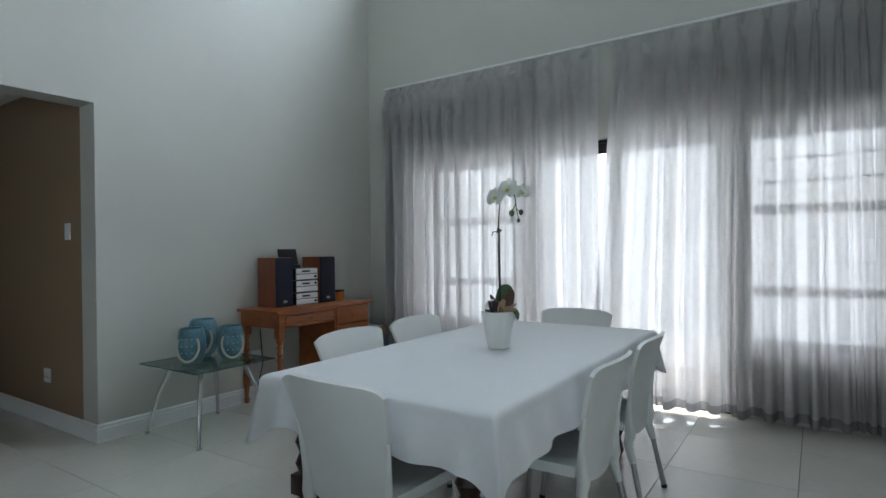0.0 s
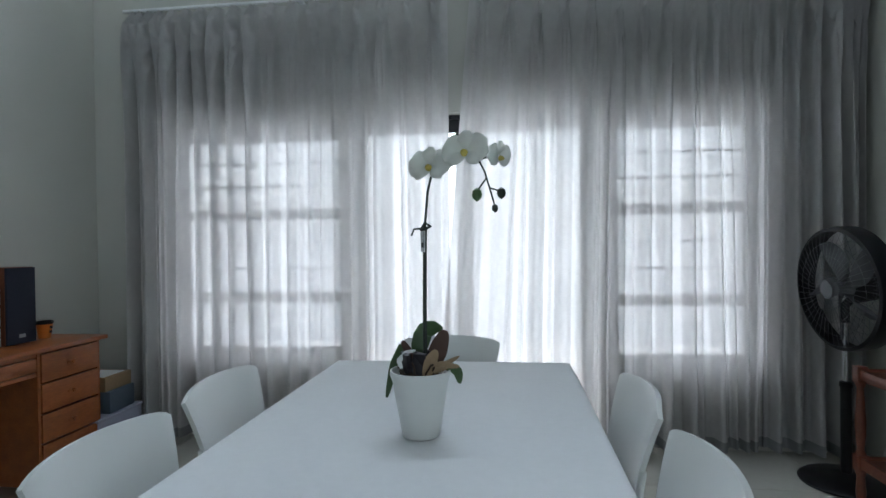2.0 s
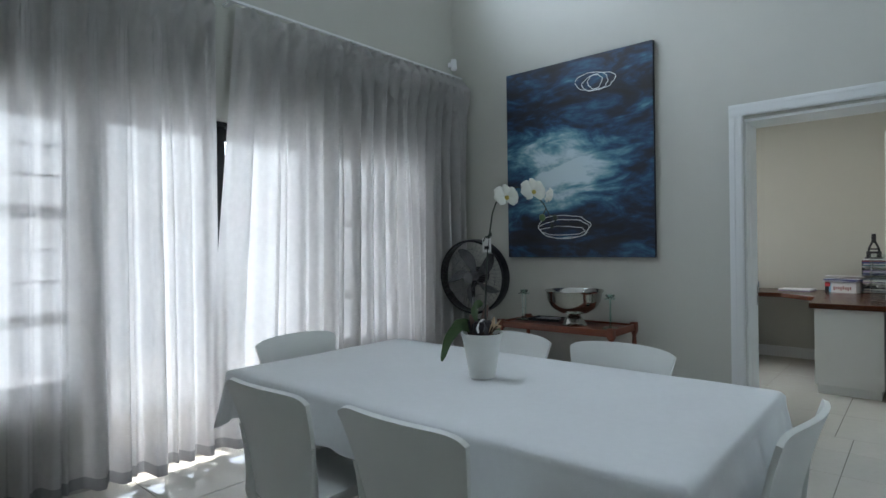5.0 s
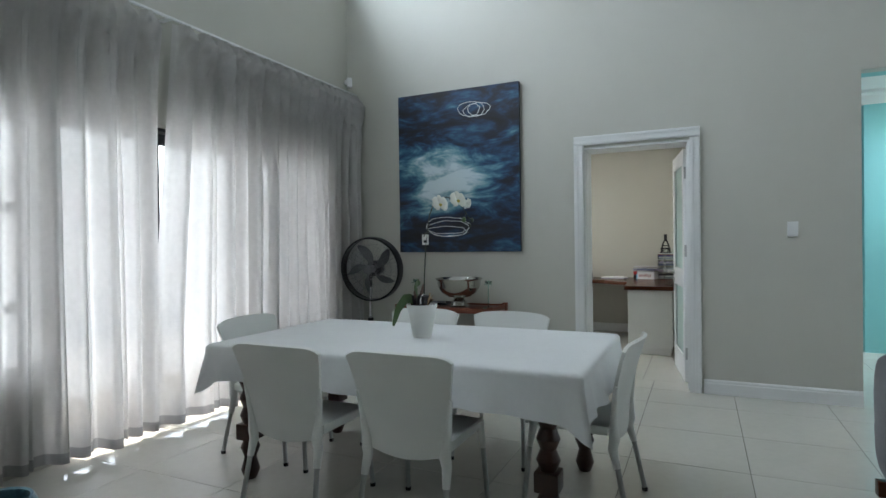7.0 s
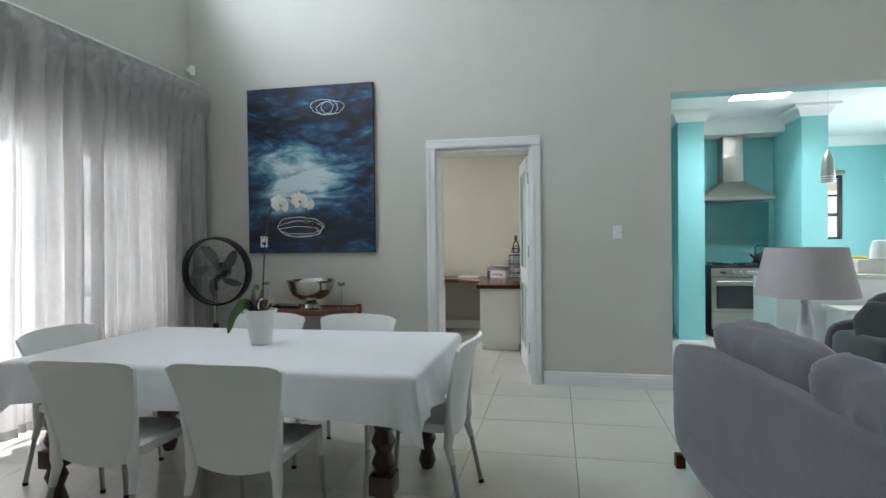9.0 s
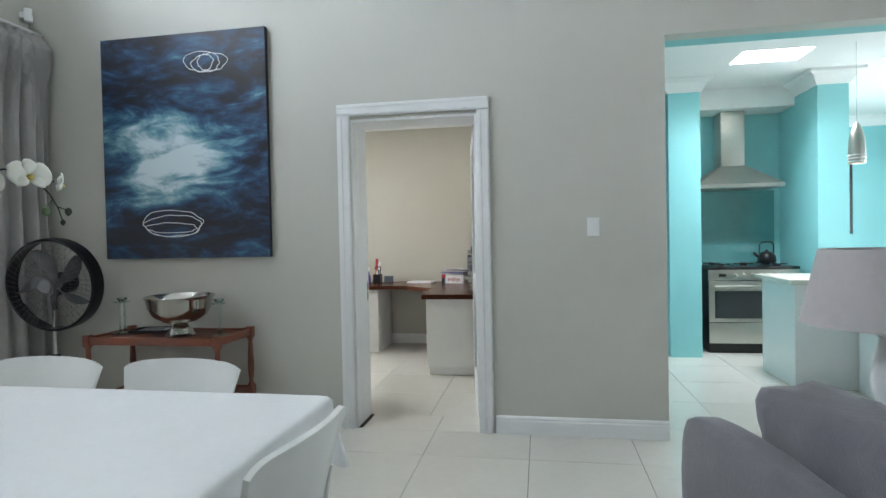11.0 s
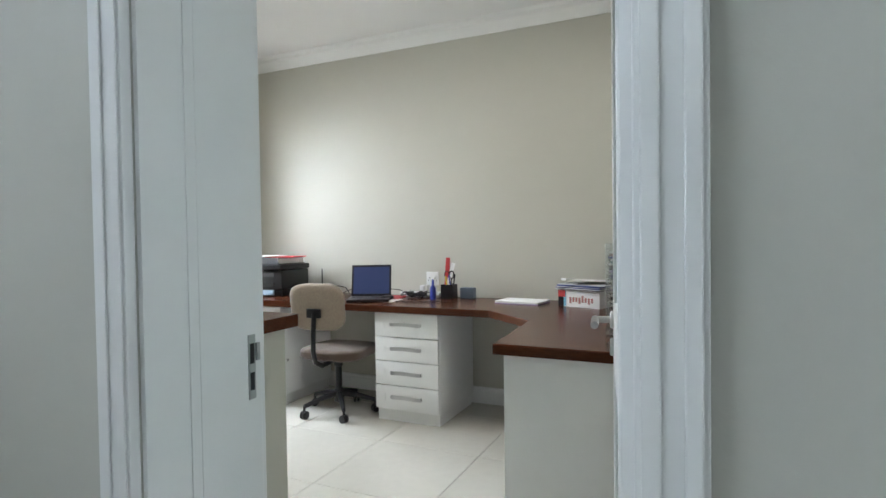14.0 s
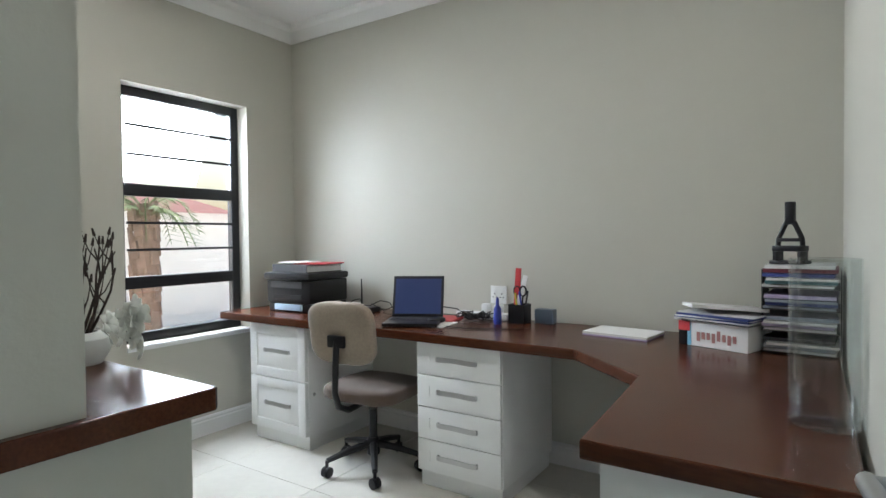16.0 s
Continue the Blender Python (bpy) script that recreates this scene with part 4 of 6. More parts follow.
# writing desk with stereo
WX = -4.88
desk = thing("writing_desk", "orange-stained wooden writing desk with turned legs and drawers", "desk", pose(-4.395, 2.355, 0) @ Matrix.Diagonal((1, 1, 0.97, 1)))
boxed("desktop", (-0.50, -0.55, 0.775, 0.015, 0.55, 0.80), PINE, desk, 0.007)
bm = bmesh.new()
box(bm, -0.48, -0.515, 0.655, -0.46, 0.50, 0.7745)
box(bm, -0.46, -0.515, 0.655, -0.03, -0.495, 0.7745)
box(bm, -0.03, -0.515, 0.655, -0.012, 0.075, 0.675)
box(bm, -0.03, -0.515, 0.755, -0.012, 0.075, 0.7745)
box(bm, -0.03, -0.515, 0.675, -0.012, -0.46, 0.755)
part("apron", bm, PINE, desk)
BRASSY = mat("dull_brass", (0.25, 0.15, 0.06), 0.4, metal=0.9)


def desk_drawer(y0, y1, z0, z1):
    d = boxed("drawer", (-0.03, y0, z0, -0.004, y1, z1), PINE, desk, 0.004)
    bm = bmesh.new()
    lathe(bm, [(0.006, 0.0), (0.006, 0.008), (0.013, 0.014), (0.012, 0.020), (0.004, 0.022)], 12, pose(-0.004, (y0 + y1) / 2, (z0 + z1) / 2, 0, 90, 0))
    box(bm, -0.004, (y0 + y1) / 2 - 0.03, (z0 + z1) / 2 - 0.008, -0.001, (y0 + y1) / 2 + 0.03, (z0 + z1) / 2 + 0.008, 0.001)
    part("handle", bm, PINE, d)


desk_drawer(-0.455, 0.07, 0.68, 0.75)
bm = bmesh.new()
for d in ((-0.46, 0.08, 0.07, -0.012, 0.098, 0.7745), (-0.46, 0.492, 0.07, -0.012, 0.51, 0.7745), (-0.47, 0.098, 0.07, -0.46, 0.492, 0.7745), (-0.46, 0.098, 0.07, -0.03, 0.492, 0.085)):
    box(bm, *d)
part("pedestal", bm, PINE, desk)
for z0, z1 in ((0.615, 0.765), (0.455, 0.605), (0.295, 0.445), (0.10, 0.285)):
    desk_drawer(0.10, 0.49, z0, z1)
for x, y, zt in ((-0.045, -0.485, 0.655), (-0.455, -0.485, 0.655), (-0.045, 0.295, 0.07), (-0.42, 0.295, 0.07)):
    bm = bmesh.new()
    if zt > 0.5:
        lathe(bm, [(0.016, 0), (0.02, 0.03), (0.013, 0.06), (0.022, 0.14), (0.026, 0.25), (0.018, 0.36), (0.027, 0.40), (0.017, 0.425), (0.027, 0.45), (0.018, 0.475),
                   (0.027, 0.50), (0.018, 0.525), (0.028, 0.55), (0.03, 0.575)], 16, at(x, y))
        box(bm, x - 0.03, y - 0.03, 0.575, x + 0.03, y + 0.03, zt + 0.02, 0.003)
    else:
        lathe(bm, [(0.03, 0), (0.035, 0.03), (0.03, 0.07)], 16, at(x, y))
    part("leg", bm, PINE, desk)

SPK_WOOD = mat("cherry_speaker_veneer", (0.20, 0.062, 0.028), 0.4, vary=0.15, scale=4, grain=0.12, stretch=(6, 6, 1))
GRILLE = mat("navy_speaker_cloth", (0.016, 0.018, 0.034), 0.9, bump=0.6, bump_scale=600)
for y in (2.08, 2.57):
    s = thing("loudspeaker", "cherry-veneer bookshelf loudspeaker with navy grille on the desk", "loudspeaker", at(-4.73, y, 0.7755), "stereo loudspeakers")
    boxed("cabinet", (-0.12, -0.09, 0.0, 0.10, 0.09, 0.41), SPK_WOOD, s, 0.003)
    g = boxed("grille", (0.1005, -0.088, 0.003, 0.114, 0.088, 0.407), GRILLE, s, 0.003)
    boxed("badge", (0.1145, -0.02, 0.035, 0.116, 0.02, 0.054), ALU, g)
hifi = thing("stereo_system", "stack of silver mini stereo units between the loudspeakers", "stereo", at(-4.71, 2.325, 0.7755))
SILV = mat("silver_front_panel", (0.62, 0.62, 0.62), 0.35, metal=0.4, vary=0.03)
for k in range(3):
    z = 0.004 + k * 0.106
    u = boxed("unit", (-0.10, -0.125, z, 0.085, 0.125, z + 0.099), BLACK, hifi, 0.003)
    boxed("front_panel", (0.0855, -0.120, z + 0.003, 0.092, 0.120, z + 0.046), SILV, u, 0.001)
    boxed("front_panel", (0.0855, -0.120, z + 0.052, 0.092, 0.120, z + 0.095), SILV, u, 0.001)
    boxed("display", (0.0922, -0.06, z + 0.066, 0.0935, 0.03, z + 0.080), BLACK, u)
    bm = bmesh.new()
    lathe(bm, [(0.011, 0.0), (0.010, 0.008)], 16, pose(0.0925, 0.092, z + (0.073 if k % 2 else 0.025), 0, 90, 0))
    part("knob", bm, BLACK, u)
tab = thing("radio", "black tabletop device standing on top of the stereo", "radio", pose(-4.75, 2.26, 0.7755 + 0.3155))
boxed("body", (-0.03, -0.085, 0.001, 0.03, 0.085, 0.028), BLACK, tab, 0.004)
bm = bmesh.new()
box(bm, -0.006, -0.10, 0.0, 0.006, 0.10, 0.14, 0.003, m=pose(-0.02, 0, 0.028, 0, -14, 0))
part("screen", bm, BLACK, tab)
po = thing("candle_cup", "orange plastic bucket with a black rim and print on the desk", "cup", at(-4.66, 2.76, 0.7755))
bm = bmesh.new()
lathe(bm, [(0.030, 0.0), (0.042, 0.085), (0.039, 0.085), (0.027, 0.005)], 24)
part("cup", bm, mat("orange_plastic", (0.62, 0.17, 0.02), 0.45), po)
bm = bmesh.new()
lathe(bm, [(0.044, 0.080), (0.046, 0.096), (0.041, 0.096), (0.040, 0.086)], 24)
part("rim", bm, BLACK, po)
bm = bmesh.new()
for z in (0.03, 0.055):
    box(bm, 0.034 + z * 0.12, -0.008, z, 0.0375 + z * 0.12, 0.008, z + 0.014)
part("print", bm, BLACK, po)
desk_socket_m = pose(WX, 1.98, 0.36)


def socket(name, m, label, switch=False):
    """A white plate facing +x."""
    s = thing(name, label, "wall plate", m)
    if switch:
        boxed("plate", (0, -0.037, -0.058, 0.009, 0.037, 0.058), TRIM, s, 0.003)
        for k in range(3):
            boxed("rocker", (0.0095, -0.012, -0.030 + k * 0.022, 0.0125, 0.012, -0.013 + k * 0.022), TRIM, s, 0.001)
    else:
        boxed("plate", (0, -0.05, -0.05, 0.010, 0.05, 0.05), TRIM, s, 0.003)
        for y in (-0.022, 0.022):
            boxed("rocker", (0.0105, y - 0.008, 0.010, 0.014, y + 0.008, 0.028), TRIM, s, 0.001)
            for dy, dz in ((0, 0.004), (-0.010, -0.014), (0.010, -0.014)):
                bm = bmesh.new()
                lathe(bm, [(0.0035, 0), (0.0035, 0.0015)], 8, pose(0.0102, y + dy, dz, 0, 90, 0))
                part("pin_hole", bm, BLACK, s)
    return s


socket("light_switch", pose(0, -0.634, 1.337, 0, 0, 180), "white three-gang light switch beside the kitchen opening", True)
socket("wall_socket", pose(0, 2.19, 0.352, 0, 0, 180), "white double power socket behind the trolley")
socket("wall_socket", desk_socket_m, "white double power socket under the writing desk")
socket("light_switch", pose(-5.27, 0.742, 1.395, 0, 0, -90), "white light switch in the warm, dimly lit passage", True)
socket("wall_socket", pose(-5.62, 0.742, 0.36, 0, 0, -90), "white double power socket low in the warm, dimly lit passage")
cb = thing("power_cable", "black power cable hanging below the writing desk", "cable")
bm = bmesh.new()
tube(bm, [(WX + 0.012, 1.88, 0.34), (WX + 0.03, 1.90, 0.18), (WX + 0.04, 1.97, 0.12), (WX + 0.03, 2.03, 0.3), (WX + 0.012, 2.02, 0.6)], 0.004, 6)
box(bm, WX + 0.014, 1.86, 0.32, WX + 0.045, 1.90, 0.36, 0.004)
part("lead", bm, BLACK, cb)
al = thing("alarm_sensor", "small white motion sensor in the corner above the curtain", "sensor", pose(-0.055, 3.40, 2.99, 0, 0, 45))
boxed("housing", (-0.03, -0.025, -0.05, 0.03, 0.025, 0.05), TRIM, al, 0.01)
boxed("lens_window", (-0.02, -0.0285, -0.04, 0.02, -0.0255, -0.005), PAPER, al, 0.001)
boxed("bracket", (-0.01, 0.026, -0.02, 0.01, 0.052, 0.02), TRIM, al)

# glass side table with vases
GT = thin_glass("tinted_table_glass", (0.78, 0.90, 0.86), 0.04, 0.7)
gt = thing("side_table", "clear glass side table on splayed chrome legs against the wall", "table", pose(-4.48, 1.28, 0) @ Matrix.Diagonal((1, 1, 0.9165, 1)))
boxed("tabletop", (-0.33, -0.30, 0.522, 0.33, 0.30, 0.530), GT, gt, 0.003)
bm = bmesh.new()
for d in ((-0.333, -0.303, 0.522, 0.333, -0.3002, 0.530), (-0.333, 0.3002, 0.522, 0.333, 0.303, 0.530), (-0.333, -0.3002, 0.522, -0.3302, 0.3002, 0.530), (0.3302, -0.3002, 0.522, 0.333, 0.3002, 0.530)):
    box(bm, *d)
part("polished_edge", bm, mat("dark_green_glass_edge", (0.03, 0.09, 0.075), 0.15), gt, "dark green polished glass edge")
for sx in (-1, 1):
    for sy in (-1, 1):
        bm = bmesh.new()
        tube(bm, [(sx * 0.17, sy * 0.16, 0.512), (sx * 0.235, sy * 0.22, 0.30), (sx * 0.30, sy * 0.27, 0.012)], 0.018, 12, 0.011)
        part("leg", bm, CHROME, gt)
        bm = bmesh.new()
        lathe(bm, [(0.03, 0.0), (0.03, 0.009)], 16, at(sx * 0.17, sy * 0.16, 0.5125))
        part("mount", bm, CHROME, gt)
        bm = bmesh.new()
        lathe(bm, [(0.016, 0.0), (0.016, 0.014)], 12, at(sx * 0.30, sy * 0.27))
        part("foot", bm, CHROME, gt)
VASE = mat("mottled_blue_glaze", (0.085, 0.19, 0.24), 0.3, vary=0.5, scale=14, grain=0.3)
CREAM = mat("cream_unglazed_rim", (0.52, 0.48, 0.40), 0.7, vary=0.1)
for x, y, turn, s in ((-4.50, 1.17, 38, 1.0), (-4.39, 1.40, 62, 0.98), (-4.66, 1.36, 40, 1.13)):
    v = thing("ceramic_vase", "blue-glazed rounded ceramic vase with a cream oval front rim", "vase", at(x, y, 0.487, turn), "blue ceramic vases")
    v.scale = (s, s, s)
    bm = bmesh.new()
    lathe(bm, [(0.045, 0.0), (0.062, 0.008), (0.085, 0.05), (0.094, 0.11), (0.090, 0.17), (0.080, 0.222), (0.072, 0.238), (0.066, 0.236), (0.070, 0.215), (0.078, 0.16), (0.03, 0.03)], 32)
    part("body", bm, VASE, v)
    bm = bmesh.new()
    pts = []
    for k in range(33):
        a = 2 * math.pi * k / 32
        w = 0.070 * math.cos(a)
        z = 0.118 + 0.098 * math.sin(a)
        rad = 0.094 if z > 0.05 else 0.094 - (0.05 - z) * 0.45
        rad -= max(0, z - 0.13) * 0.14
        pts.append((w, -math.sqrt(max(0.0004, rad * rad - w * w)) - 0.001, z))
    tube(bm, pts[13:33] + pts[1:4], 0.0085, 8)
    part("oval_rim", bm, CREAM, v)
    bm = bmesh.new()
    for k in range(9):
        a = -math.pi / 2 + (k % 3 - 1) * 0.36
        z = 0.08 + 0.045 * (k // 3)
        box(bm, -0.007, -0.001, -0.005, 0.007, 0.001, 0.005, m=pose(0.0955 * math.cos(a), 0.0955 * math.sin(a), z, 0, 0, 90 + math.degrees(a)))
    part("relief_marks", bm, mat("pale_blue_mark", (0.22, 0.36, 0.42), 0.5), v)

# storage crates and boxes by the curtain
CRATE = mat("clear_lilac_plastic", (0.42, 0.42, 0.52), 0.25, vary=0.1)
CARD = mat("brown_cardboard", (0.33, 0.22, 0.12), 0.8, vary=0.1, grain=0.05)
cr = thing("storage_crate", "translucent lilac plastic storage box full of papers", "storage box", at(-4.62, 3.02, 0, 2))
bm = bmesh.new()
sheetless = [(-0.22, -0.20, 0.0, 0.22, 0.20, 0.006), (-0.22, -0.20, 0.006, -0.214, 0.20, 0.27), (0.214, -0.20, 0.006, 0.22, 0.20, 0.27), (-0.214, -0.20, 0.006, 0.214, -0.194, 0.27), (-0.214, 0.194, 0.006, 0.214, 0.20, 0.27)]
for d in sheetless:
    box(bm, *d, 0.002)
part("bin", bm, CRATE, cr)
boxed("lid", (-0.23, -0.21, 0.271, 0.23, 0.21, 0.288), CRATE, cr, 0.006)
pb = thing("file_box", "grey-blue cardboard file box on the storage crate", "box", at(-4.58, 3.06, 0.2885, 4))
boxed("carton", (-0.16, -0.12, 0, 0.16, 0.12, 0.13), mat("grey_blue_card", (0.10, 0.13, 0.17), 0.7), pb, 0.003)
pb = thing("cardboard_box", "brown cardboard box with a white sheet on the stack", "box", at(-4.59, 3.06, 0.419, 2))
boxed("carton", (-0.15, -0.12, 0, 0.15, 0.12, 0.085), CARD, pb, 0.003)
boxed("sheet_of_paper", (-0.12, -0.11, 0.0855, 0.13, 0.09, 0.088), PAPER, pb)
pb = thing("magazine", "purple and white magazines leaning beside the boxes", "magazine", at(-4.55, 2.87, 0.2885, 0))
for k, c in enumerate(((0.10, 0.05, 0.22), (0.6, 0.6, 0.62), (0.06, 0.07, 0.2))):
    boxed("issue", (-0.12 + 0.02 * k, -0.03 + 0.014 * k, 0.0, 0.10 + 0.015 * k, -0.02 + 0.014 * k, 0.20 - 0.02 * k), mat("magazine_cover", c, 0.4), pb, 0.001)

# ---- sofas, lamp ----
SOFA = mat("charcoal_grey_suede", (0.118, 0.112, 0.128), 0.95, vary=0.16, scale=3.5, grain=0.05, bump=0.5, bump_scale=160, sheen=0.25)
SOFA2 = mat("dark_grey_suede", (0.060, 0.063, 0.066), 0.95, vary=0.16, scale=3.5, grain=0.05, bump=0.5, bump_scale=160, sheen=0.2)


def pad(bm, cx, cy, cz, lx, ly, lz, m=None, puff=0.35, n=10, wr=0.006, seed=0.0):
    """A soft cushion: a rounded block with faint wrinkles."""
    grid = {}

    def vert(i, j, k):
        if (i, j, k) not in grid:
            grid[(i, j, k)] = bm.verts.new((2 * i / n - 1, 2 * j / n - 1, 2 * k / n - 1))
        return grid[(i, j, k)]
    for i in range(n):
        for j in range(n):
            for e in (0, n):
                for quad in (((i, j, e), (i + 1, j, e), (i + 1, j + 1, e), (i, j + 1, e)), ((i, e, j), (i + 1, e, j), (i + 1, e, j + 1), (i, e, j + 1)),
                             ((e, i, j), (e, i + 1, j), (e, i + 1, j + 1), (e, i, j + 1))):
                    bm.faces.new([vert(*q) for q in quad])
    vs = list(grid.values())
    h = Vector((lx, ly, lz)) / 2
    for v in vs:
        p = v.co.copy()
        q = Vector((math.copysign(abs(p.x) ** 1, p.x), p.y, p.z))
        e = 6
        k = (abs(p.x) ** e + abs(p.y) ** e + abs(p.z) ** e) ** (1 / e)
        q = p / k
        s = [1 - puff * 0.5 * (1 - math.sqrt(max(0, (1 - q[(a + 1) % 3] ** 4) * (1 - q[(a + 2) % 3] ** 4)))) for a in range(3)]
        p = Vector((q.x * h.x * (0.5 + 0.5 * s[0]), q.y * h.y * (0.5 + 0.5 * s[1]), q.z * h.z * (0.5 + 0.5 * s[2])))
        w = noise.noise(p * 9 + Vector((seed, seed, 0))) * wr * 2 + noise.noise(p * 26 + Vector((seed, 0, seed))) * wr
        p += q.normalized() * w + Vector((cx, cy, cz))
        v.co = m @ p if m is not None else p
    return vs


def sofa(name, label, m, length, depth, material, back_h=0.75, cushions=2, seat_h=0.43, arm_left=True):
    """Local frame: the back runs along x from 0 to length at y = 0, the seat lies towards y = depth."""
    s = thing(name, label, "sofa", m)
    bm = bmesh.new()
    pad(bm, length / 2, depth / 2, 0.20, length, depth - 0.04, 0.28, puff=0.06)
    part("base", bm, material, s, smooth="all")
    bm = bmesh.new()
    pad(bm, length / 2, 0.10, 0.07 + (back_h - 0.07) / 2, length, 0.14, back_h - 0.07, puff=0.06, n=14, wr=0.004)
    part("backrest", bm, material, s, smooth="all")
    for k in (0, 1):
        if k == 0 and not arm_left:
            continue
        bm = bmesh.new()
        pad(bm, 0.09 if k == 0 else length - 0.09, depth * 0.55, 0.33, 0.18, depth * 0.86, 0.52, puff=0.12, seed=k + 5.0)
        part("armrest", bm, material, s, smooth="all")
    w = (length - 0.38) / cushions
    for k in range(cushions):
        bm = bmesh.new()
        pad(bm, 0.19 + w * (k + 0.5), depth * 0.58, seat_h - 0.04, w - 0.01, depth * 0.80, 0.17, puff=0.25, seed=k + 1.0)
        part("seat_cushion", bm, material, s, smooth="all")
        bm = bmesh.new()
        pad(bm, 0, 0, 0, w - 0.02, 0.20, 0.46, pose(0.19 + w * (k + 0.5), 0.30, seat_h + 0.21, 12, 0, 0), puff=0.35, wr=0.010, seed=k + 9.0)
        part("back_cushion", bm, material, s, smooth="all")
    for x in (0.08, length - 0.08):
        for y in (0.07, depth - 0.1):
            boxed("foot", (x - 0.025, y - 0.025, 0, x + 0.025, y + 0.025, 0.075), MAHOG, s, 0.003)
    return s


sofa("sofa", "charcoal grey suede sofa with plump back cushions, seen from behind", pose(-1.64, -0.705, 0, 0, 0, 185.8), 2.35, 0.95, SOFA, 0.735, 2)
sofa("sofa", "dark grey suede sofa facing the lounge near the kitchen opening", pose(-0.12, -4.15, 0, 0, 0, 90), 2.0, 0.92, SOFA2, 0.66, 2)
for m, lbl, mt, sz in ((pose(-3.12, -1.06, 0.70, 18, 8, 186), "grey scatter cushion propped on the sofa", SOFA, 0.50), (pose(-0.68, -2.41, 0.63, 14, 6, 60), "dark grey scatter cushion leaning on the sofa arm", SOFA2, 0.50)):
    c = thing("scatter_cushion", lbl, "cushion", m)
    bm = bmesh.new()
    pad(bm, 0, 0, 0, sz, 0.17, sz * 0.78, puff=0.8, wr=0.012, seed=sz + m.translation.x)
    part("cover", bm, mt, c, smooth="all")
st = thing("end_table", "low square dark end table behind the sofa", "table", at(-1.24, -1.62, 0, 8) @ Matrix.Diagonal((1, 1, 0.80, 1)))
boxed("tabletop", (-0.20, -0.20, 0.575, 0.20, 0.20, 0.60), DARKWOOD, st, 0.004)
for sx in (-1, 1):
    for sy in (-1, 1):
        boxed("leg", (sx * 0.17 - 0.02, sy * 0.17 - 0.02, 0, sx * 0.17 + 0.02, sy * 0.17 + 0.02, 0.575), DARKWOOD, st, 0.002)
lm = thing("table_lamp", "pale turned wooden table lamp with a grey-beige cone shade", "lamp", at(-1.25, -1.60, 0.4805))
LAMPWOOD = mat("whitewashed_lamp_wood", (0.66, 0.68, 0.69), 0.5, vary=0.08)
bm = bmesh.new()
lathe(bm, [(0.075, 0), (0.077, 0.018), (0.060, 0.030), (0.042, 0.040), (0.058, 0.056), (0.056, 0.078), (0.032, 0.092), (0.040, 0.102), (0.034, 0.13), (0.030, 0.15), (0.044, 0.18), (0.050, 0.22),
           (0.042, 0.28), (0.026, 0.35), (0.022, 0.39), (0.032, 0.396), (0.014, 0.415), (0.012, 0.50)], 24)
part("base", bm, LAMPWOOD, lm)
bm = bmesh.new()
lathe(bm, [(0.280, 0.440), (0.216, 0.730), (0.213, 0.730), (0.277, 0.440)], 48, cap=False)
part("shade", bm, cloth_through("beige_linen_shade", (0.46, 0.43, 0.43), 0.12), lm, "grey-beige linen cone shade")
bm = bmesh.new()
tube(bm, [(0.216, 0, 0.705), (0, 0, 0.705)], 0.003, 6)
tube(bm, [(-0.216, 0, 0.705), (0, 0, 0.705)], 0.003, 6)
tube(bm, [(0, 0, 0.49), (0, 0, 0.705)], 0.006, 6)
part("shade_carrier", bm, ALU, lm)
bm = bmesh.new()
lathe(bm, [(0.012, 0.50), (0.03, 0.55), (0.03, 0.58), (0.005, 0.61)], 16)
part("bulb", bm, PAPER, lm)

# ---- office ----
DW = 0.76
outline = [(2.41, 3.50), (2.41, 1.165), (2.11, 0.835), (1.455, 0.80), (1.455, 0.275), (3.046, 0.275), (3.046, 3.50)]


def slab(name, pts, z0, z1, material, parent, bevel=0.006):
    bm = bmesh.new()
    f = bm.faces.new([bm.verts.new((x, y, z0)) for x, y in pts])
    r = bmesh.ops.extrude_face_region(bm, geom=[f])
    bmesh.ops.translate(bm, vec=(0, 0, z1 - z0), verts=[v for v in r["geom"] if isinstance(v, bmesh.types.BMVert)])
    bmesh.ops.bevel(bm, geom=list(bm.edges), offset=bevel, segments=2, affect="EDGES", profile=0.6)
    return part(name, bm, material, parent, smooth=False)


wt = thing("worktop", "long L-shaped red mahogany desk worktop with an angled inner corner", "worktop")
slab("top", outline, DW - 0.045, DW, MAHOG_Y, wt)
HANDLE = mat("satin_bar_handle", (0.55, 0.55, 0.56), 0.3, metal=0.9, vary=0.04)


